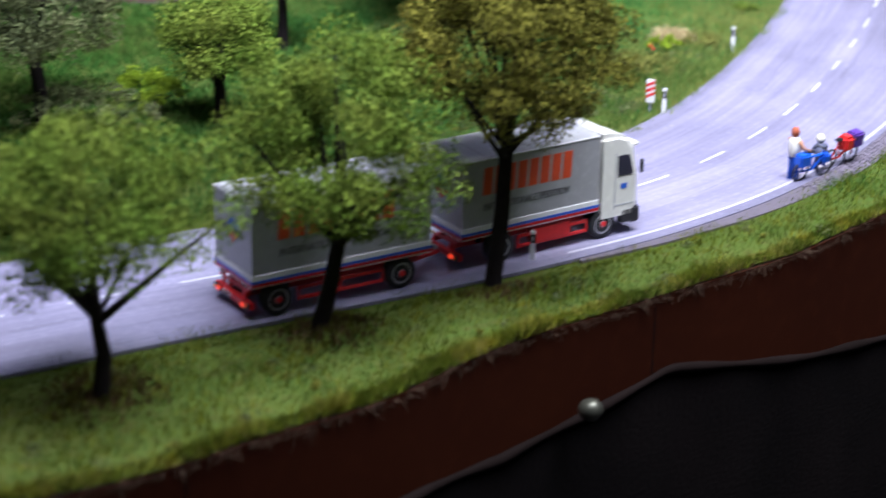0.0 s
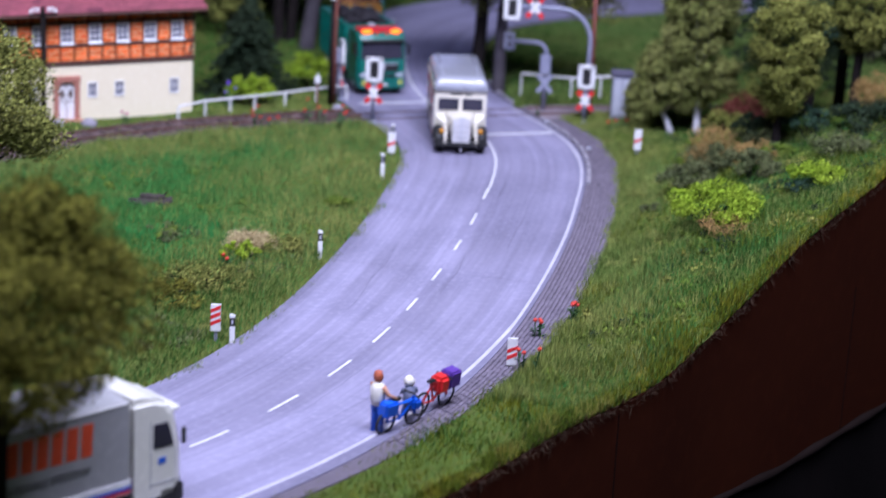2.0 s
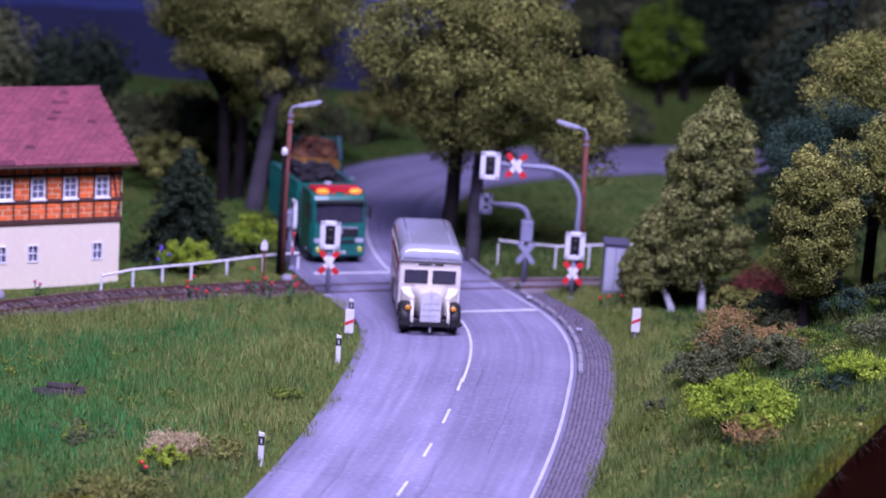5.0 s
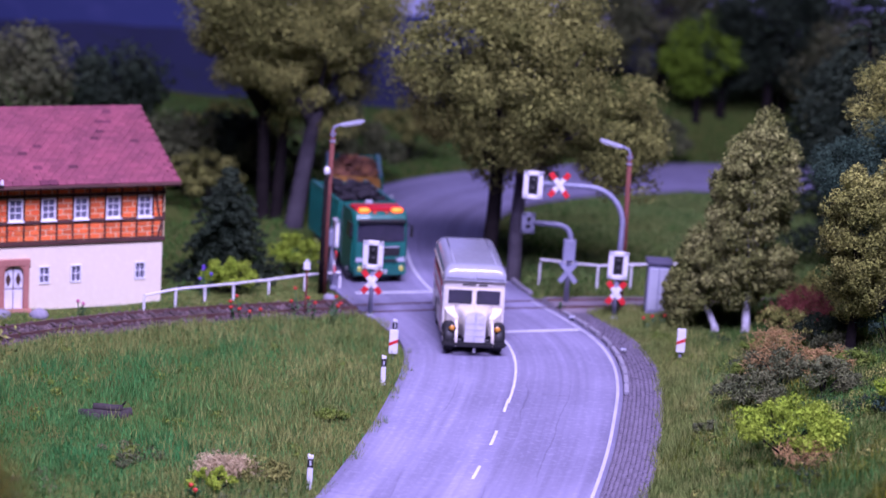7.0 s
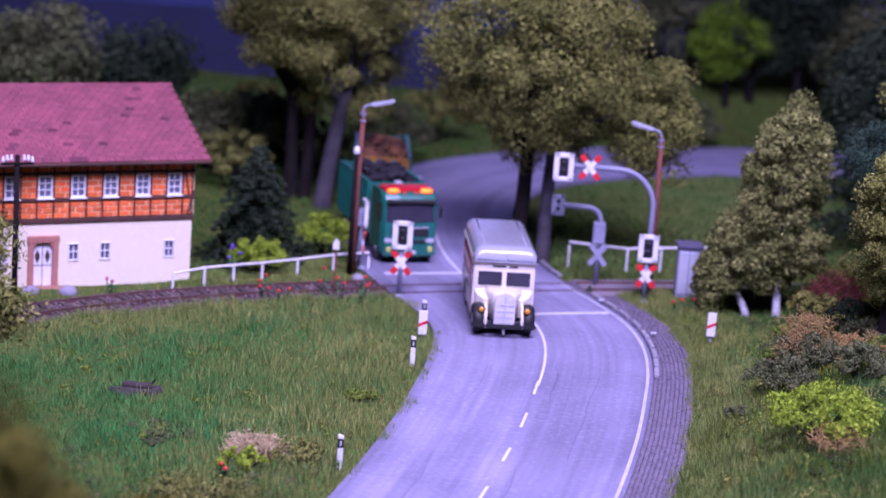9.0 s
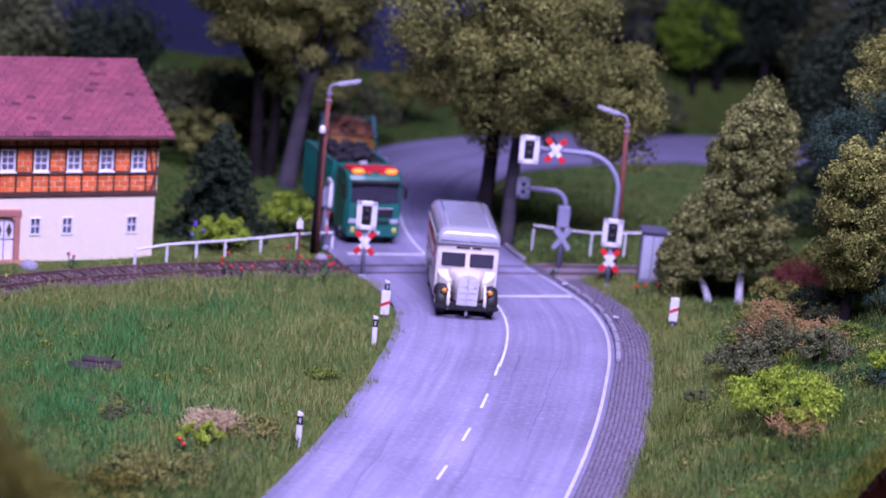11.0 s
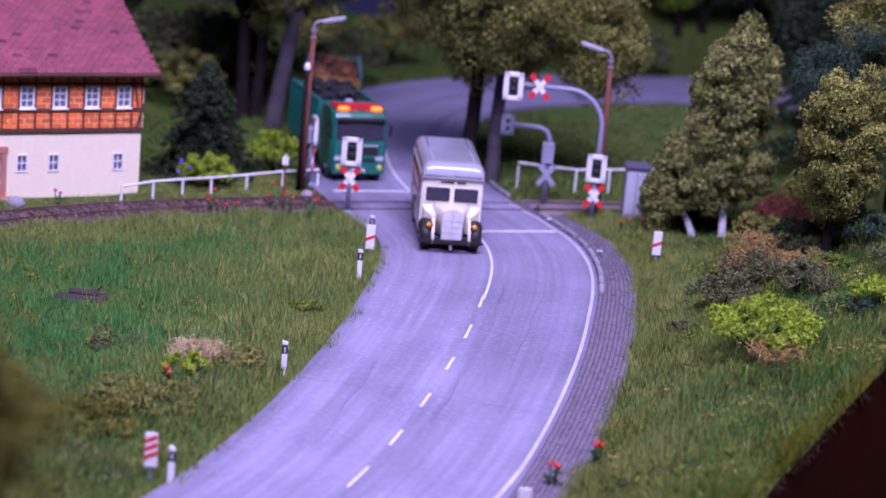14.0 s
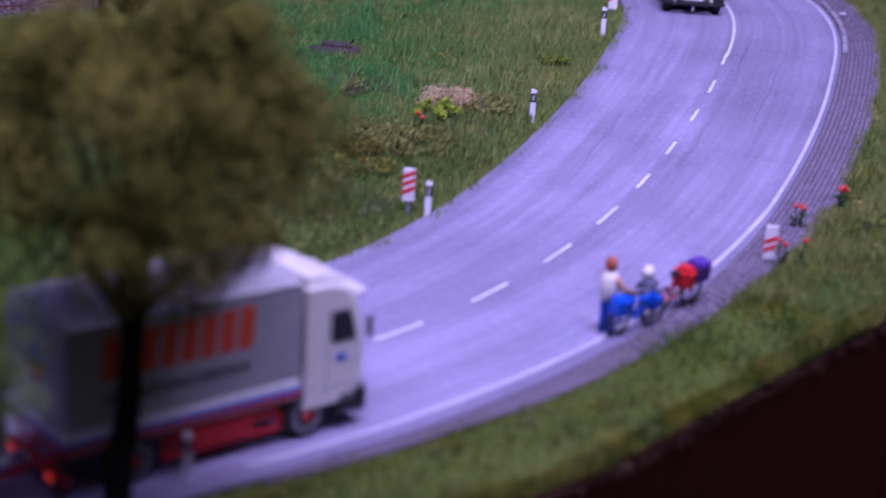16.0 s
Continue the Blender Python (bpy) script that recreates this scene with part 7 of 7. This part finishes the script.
def dry_share(x, y, o):
    """How much khaki grass stands among the green: along the road and the track, and in drifts."""
    near = 1 - ease(-o, 5.0, 10.5 + 2.0 * wave(x * 0.5, y * 0.4)) * 1.0
    side = 1 - ease(rail_gap(x, y), 2.0, 6.0)
    drift = ease(wave(x * 0.42 + 2.0, y * 0.36 + 0.7), 0.2, 0.65) * 0.55
    return np.clip(np.maximum(np.maximum(near, side), drift), 0.02, 1)


dice = np.random.default_rng(77)
# Emerald thins out at the far left, leaving darker fibres for tree shade.
grass("meadow_grass", 400000, -28, -4, 20, 78, lambda x, y, o: (o < -3.62 + 0.14 * np.sin(y * 2.1) + 0.1 * np.sin(y * 5.3) + 0.07 * np.sin(y * 11.7)) & (dice.random(len(x)) < 1 - 0.72 * dry_share(x, y, o)) & (dice.random(len(x)) < 0.15 + 0.85 * np.maximum(ease(x, -23, -18), ease(y, 48, 56))), M_GRASS, "short emerald static grass of the meadow", 0.36, 1)
grass("dry_meadow_grass", 370000, -28, -4, 20, 78, lambda x, y, o: (o < -3.6 + 0.14 * np.sin(y * 2.1) + 0.1 * np.sin(y * 5.3) + 0.07 * np.sin(y * 11.7)) & (dice.random(len(x)) < dry_share(x, y, o)), M_GRASS_KHAKI, "khaki grass drifting through the meadow", 0.42, 8)
grass("bank_grass", 270000, -4, 19, 38, 80, lambda x, y, o: (o > 4.15 + 0.8 * ease(y, 40, 50)) & (dice.random(len(x)) < 0.3 + 0.7 * ease(o, 5.5, 9.0)), M_GRASS_DEEP, "deep green static grass on the bank, darkened for the shade there", 0.36, 2)
grass("dry_bank_grass", 270000, -4, 14, 42, 78, lambda x, y, o: (o > 4.7) & (dice.random(len(x)) < np.clip(1.1 - ease(o, 5.0, 9.0 + 1.5 * wave(x * 0.6, y * 0.5)) + 0.15 * ease(wave(x * 0.7 + 1, y * 0.6), 0.3, 0.7), 0, 1)), M_GRASS_KHAKI, "khaki grass along the foot of the bank", 0.45, 9)
grass("verge_grass", 150000, -22, 5, 8, 50, lambda x, y, o: (o > 3.27 + 0.41 * ease(y, 28.5, 31.5) + 0.12 * np.sin(x * 3) + 0.1 * np.sin(y * 4.7) + 1.1 * ease(y, 38, 49)), M_GRASS_DRY, "yellow-green grass on the front verge", 0.34, 3)
grass("verge_grass", 70000, -22, 5, 8, 50, lambda x, y, o: (o > 3.4 + 0.45 * ease(y, 28.5, 31.5) + 1.0 * ease(y, 38, 50)) & (dice.random(len(x)) < 0.2 + 0.8 * ease(wave(x * 0.8, y * 0.7), 0.0, 0.5)), M_GRASS_DEEP, "greener grass in the front verge", 0.32, 10)
grass("far_grass", 90000, -36, 30, 78, 122, lambda x, y, o: np.abs(o) > 3.95, M_GRASS_DEEP, "grass of the far meadow", 0.3, 5, 0.05)
grass("far_grass", 80000, -9, 16, 78, 108, lambda x, y, o: (o > 3.9), mat("mid_green_fibres", (0.14, 0.225, 0.05), (0.19, 0.24, 0.055), (0.11, 0.19, 0.042), 0.9, 0.9, 0.2, 0, rnd=-0.3), "lighter grass of the meadow beyond the track", 0.3, 11, 0.03)
# The trees' shade beyond the near road is put into this darker grass.
grass("far_grass", 90000, -36, -19, 20, 58, lambda x, y, o: o < -3.95, M_GRASS_DEEP, "grass at the near road's far side, darkened for tree shade", 0.36, 6, 0.035)
grass("tall_tufts", 60000, -24, -5, 36, 72, lambda x, y, o: (o < -4.2) & (wave(x * 3.1, y * 2.7) > 0.62) & (dice.random(len(x)) < 0.6), M_GRASS_KHAKI, "taller pale tufts standing in the meadow", 0.62, 16, 0.018)
grass("tall_tufts", 60000, -2, 13, 43, 72, lambda x, y, o: (o > 5.2) & (wave(x * 2.9, y * 3.2) > 0.58) & (dice.random(len(x)) < 0.6), M_GRASS_KHAKI, "taller pale tufts standing on the bank", 0.66, 17, 0.018)
grass("vivid_patches", 60000, -1, 16, 42, 70, lambda x, y, o: (o > 6.0) & (wave(x * 0.9 + 4, y * 1.1) > -0.05) & (dice.random(len(x)) < 0.8), M_GRASS, "vivid green grass patches on the bank", 0.42, 18)
grass("dark_meadow_grass", 110000, -22, -4, 22, 56, lambda x, y, o: (o < -4.1) & (dice.random(len(x)) < (1 - ease(y, 46, 56)) * (0.35 + 0.65 * ease(wave(x * 0.7, y * 0.8 + 1.0), -0.1, 0.4))), M_GRASS_DEEP, "dark green grass clumps in the lower meadow", 0.5, 21, 0.022)
grass("yellow_drifts", 75000, -1, 16, 42, 68, lambda x, y, o: (o > 4.9) & (wave(x * 1.1 + 2.2, y * 1.2 + 0.4) > 0.2) & (dice.random(len(x)) < 0.7), M_GRASS_DRY, "yellow-green grass drifts on the bank", 0.5, 22)


def ground_cover(name, n, x0, x1, y0, y1, keep, material, label, seed, size=0.26, leaf=0.05, per=70):
    """Low flocked clumps scattered over the turf."""
    rg = np.random.default_rng(seed)
    p = np.stack([rg.uniform(x0, x1, n), rg.uniform(y0, y1, n)], 1)
    _, off = road_place(p[:, 0], p[:, 1])
    p = p[keep(p[:, 0], p[:, 1], off) & (rail_gap(p[:, 0], p[:, 1]) > 1.6) & (p[:, 1] > np.interp(p[:, 0], _e[:, 0], _e[:, 1]) + 0.3)]
    c = np.c_[p, terrain(p[:, 0], p[:, 1]) + 0.1]
    v, f = leaves(c, size * rg.uniform(0.4, 1.5, len(c)), per, leaf, rg, 0.6)
    tagged(new(name, big_mesh(name, v, f, material)), label, "ground cover", kind="stuff")


ground_cover("low_herbs", 800, 1, 16, 44, 74, lambda x, y, o: (o > 5.4) & (wave(x * 1.7 + 1, y * 1.5) > -0.1), M_LEAF_FRESH, "low green herbs flocked over the bank", 301)
ground_cover("low_herbs", 900, 2, 17, 46, 76, lambda x, y, o: (o > 6.0) & (wave(x * 1.3, y * 1.6 + 2) > 0.1), M_LEAF_DARK, "dark low herbs in the bank's hollows", 302, 0.3)
ground_cover("low_herbs", 500, 1, 16, 48, 74, lambda x, y, o: (o > 5.2) & (wave(x * 1.9, y * 1.8 + 4) > 0.2), M_LEAF_BIRCH, "olive low herbs flocked over the bank", 303)
ground_cover("low_herbs", 900, -22, -5, 34, 58, lambda x, y, o: (o < -4.6) & (wave(x * 1.2 + 3, y * 1.4) > 0.15) & (y < 56), M_LEAF_GREY, "grey-green low herbs in the lower meadow", 304)
ground_cover("low_herbs", 500, -24, -6, 34, 70, lambda x, y, o: (o < -5.0) & (wave(x * 1.6, y * 1.9 + 1) > 0.4), M_LEAF_FRESH, "green low herbs in the meadow", 305, 0.22)
ground_cover("low_herbs", 420, -20, 2, 10, 45, lambda x, y, o: (o > 4.2) & (wave(x * 1.5 + 2, y * 1.7) > 0.05), M_LEAF_GREY, "dark green low herbs in the front verge", 306, 0.24, 0.045)
ground_cover("low_herbs", 300, -20, 2, 10, 45, lambda x, y, o: (o > 4.6) & (wave(x * 1.9, y * 1.4 + 3) > 0.2), M_LEAF_BROWN, "yellow-olive low herbs in the front verge", 307, 0.2, 0.045)
grass("yellow_tufts", 26000, 0, 1, 0, 1, lambda x, y, o: (x < 4) & (wave(x * 3.3, y * 2.9) > 0.1), mat("straw_yellow_fibres", (0.3, 0.27, 0.03), (0.22, 0.22, 0.03), (0.4, 0.35, 0.08), 0.9, 0.9, 0.2, 0, rnd=-0.5), "straw-yellow tufts along the board's edge", 0.5, 24, 0.0155, True)
rg = np.random.default_rng(33)
nr = 5000
k_ = rg.integers(0, len(ed), nr)
foot = np.c_[ed[k_] + out[k_] * rg.uniform(0.0, 0.05, (nr, 1)) + en[k_] * rg.uniform(-0.2, 0.2, (nr, 1)), ez[k_] - rg.uniform(0.0, 0.25, nr)]
way = np.c_[out[k_] * rg.uniform(0.0, 0.9, (nr, 1)) + en[k_] * rg.normal(0, 0.7, (nr, 1)), rg.normal(-0.35, 0.5, nr)]
lump = 0.5 + 0.5 * np.sin(k_ * 1.7) * np.sin(k_ * 0.63)
tip = foot + way * (0.12 + 0.3 * lump * rg.uniform(0, 1, nr))[:, None]
side = np.c_[en[k_] * 0.016, np.zeros(nr)]
tagged(new("edge_roots", big_mesh("edge_roots", np.stack([foot - side, foot + side, tip], 1).reshape(-1, 3), np.arange(3 * nr).reshape(-1, 3), M_ROOT)), "ragged brown fibres hanging over the board's edge", "fibres", kind="stuff")
grass("edge_grass", 60000, 0, 1, 0, 1, lambda x, y, o: x < 20, M_GRASS_DRY, "rough grass fringe hanging over the board", 0.4, 14, 0.02, True)
grass("edge_litter", 14000, 0, 1, 0, 1, lambda x, y, o: x < 20, M_SOIL_SHADE, "brown soil fibres along the board's edge", 0.22, 15, 0.03, True)
# Brown fibres darken the turf where each verge tree's shade falls.
for x_, y_ in ((-10.45, 28.1), (-14.0, 23.5), (-17.7, 17.9)):
    grass("leaf_litter", 2600, x_ - 1.9, x_ + 1.9, y_ - 1.9, y_ + 1.9, lambda x, y, o: (o > 3.95) & ((x - x_) ** 2 + (y - y_) ** 2 < 3.4 * dice.random(len(x)) ** 2), M_SOIL_SHADE, "brown fibres standing in for shade round the foot of a verge tree", 0.36, 12, 0.04)

# ---- setts of the shoulder, the nearest ones singly ----
sett = mesh_of("sett", box(0.118, 0.285, 0.07, 0.02), M_COBBLE)
sett_v = [tuple(q.co / SC) for q in sett.vertices]
sett_f = [tuple(q.vertices) for q in sett.polygons]
pave = bpy.data.objects["pavement"]
rg = np.random.default_rng(7)
loose_v, count = [], 0
s_at, s_to = along(-6.2, 40.5), along(-3.6, 73.5)
row = 0
while s_at < s_to:
    k = int(s_at / 0.25)
    q_ = s_at / 0.25 - k
    c_, n_, d_ = LINE[k] * (1 - q_) + LINE[k + 1] * q_, NORM[k], _d[k]
    far = 4.4 + 0.55 * float(ease(c_[1], 41.8, 49.7))
    for j in range(9):
        o_ = 3.71 + 0.138 * j + rg.uniform(-0.012, 0.012)
        if o_ > far:
            break
        push = 0.08 * (j * 7 % 4) + rg.uniform(-0.02, 0.02)
        m = pose(c_[0] + n_[0] * o_ + d_[0] * push, c_[1] + n_[1] * o_ + d_[1] * push, -0.05 + rg.uniform(-0.008, 0.008), rg.uniform(-2.5, 2.5), rg.uniform(-2.5, 2.5), math.degrees(math.atan2(d_[1], d_[0])) - 90 + rg.uniform(-2.5, 2.5))
        if 56 < c_[1] < 66 and count < 300:
            part("sett", sett, None, pave, "", Matrix.Diagonal((SC, SC, SC, 1)) @ m @ Matrix.Diagonal((1 / SC, 1 / SC, 1 / SC, 1)))
            count += 1
        else:
            loose_v.append(move((sett_v, sett_f), m))
    s_at += 0.295
M_COBBLE_J = mat("grey_cobble_rows", (0.155, 0.132, 0.18), (0.125, 0.108, 0.145), (0.195, 0.17, 0.22), 0.85, 9, 1.0, 0.4, rnd=-0.12)
t = part("setts", merge(*loose_v), M_COBBLE_J, pave, "rows of small grey setts")
t["kind"] = "stuff"
# kerb stones along the crossing's outer side
ks_ = mesh_of("kerb_stone", box(0.17, 0.9, 0.16, 0.03), M_KERB)
kerb = thing("kerb", Matrix(), "pale granite kerb along the shoulder by the crossing", "kerb", kind="structure")
for k in range(int(along(-2.2, 66.5) / 0.25), int(along(-7.2, 82) / 0.25), 4):
    if rail_gap(*LINE[k] + NORM[k] * 3.7) < 1.2:
        continue
    x, y = LINE[k] + NORM[k] * 3.72
    part("kerb_stone", ks_, None, kerb, "", spot(x, y, -0.01, 0, 0, math.degrees(math.atan2(_d[k, 1], _d[k, 0])) - 90))
# bricks of the upper wall, between the beams
bk = mesh_of("brick", box(0.36, 0.03, 0.155, 0.008), M_BRICK)
gaps = sorted(post_x)
nb, rest = 0, []
for a, b in zip(gaps, gaps[1:]):
    if b - a < 0.2:
        continue
    for z0_, z1_ in ((H1 + 0.17, 3.11), (3.24, 4.06), (4.18, H2 - 0.14)):
        rows_n = max(1, round((z1_ - z0_) / 0.195))
        pitch = (z1_ - z0_) / rows_n
        for r in range(rows_n):
            xx = a + 0.04 - (0.2 if r % 2 else 0.0)
            while xx < b - 0.08:
                lo_, hi_ = max(xx, a + 0.035), min(xx + 0.36, b - 0.035)
                xx += 0.4
                ww = hi_ - lo_
                if ww < 0.06:
                    continue
                cx_, cz_ = lo_ + ww / 2, z0_ + 0.01 + r * pitch
                if not any(abs(cx_ - x) < w / 2 + 0.03 and z - 0.06 < cz_ + 0.08 < z + h for x, z, w, h in up_win):
                    if nb < 300 and cx_ > -4.6:
                        part("brick", bk, None, upper, "", spot(cx_, -0.012, cz_) @ Matrix.Diagonal((ww / 0.36, 1, (pitch - 0.04) / 0.155, 1)))
                        nb += 1
                    else:
                        rest.append(box(ww, 0.03, pitch - 0.04, 0.0, 1, cx_, -0.012, cz_))
t = part("bricks", merge(*rest), M_BRICK_J, upper, "rows of orange bricks")
t["kind"] = "stuff"
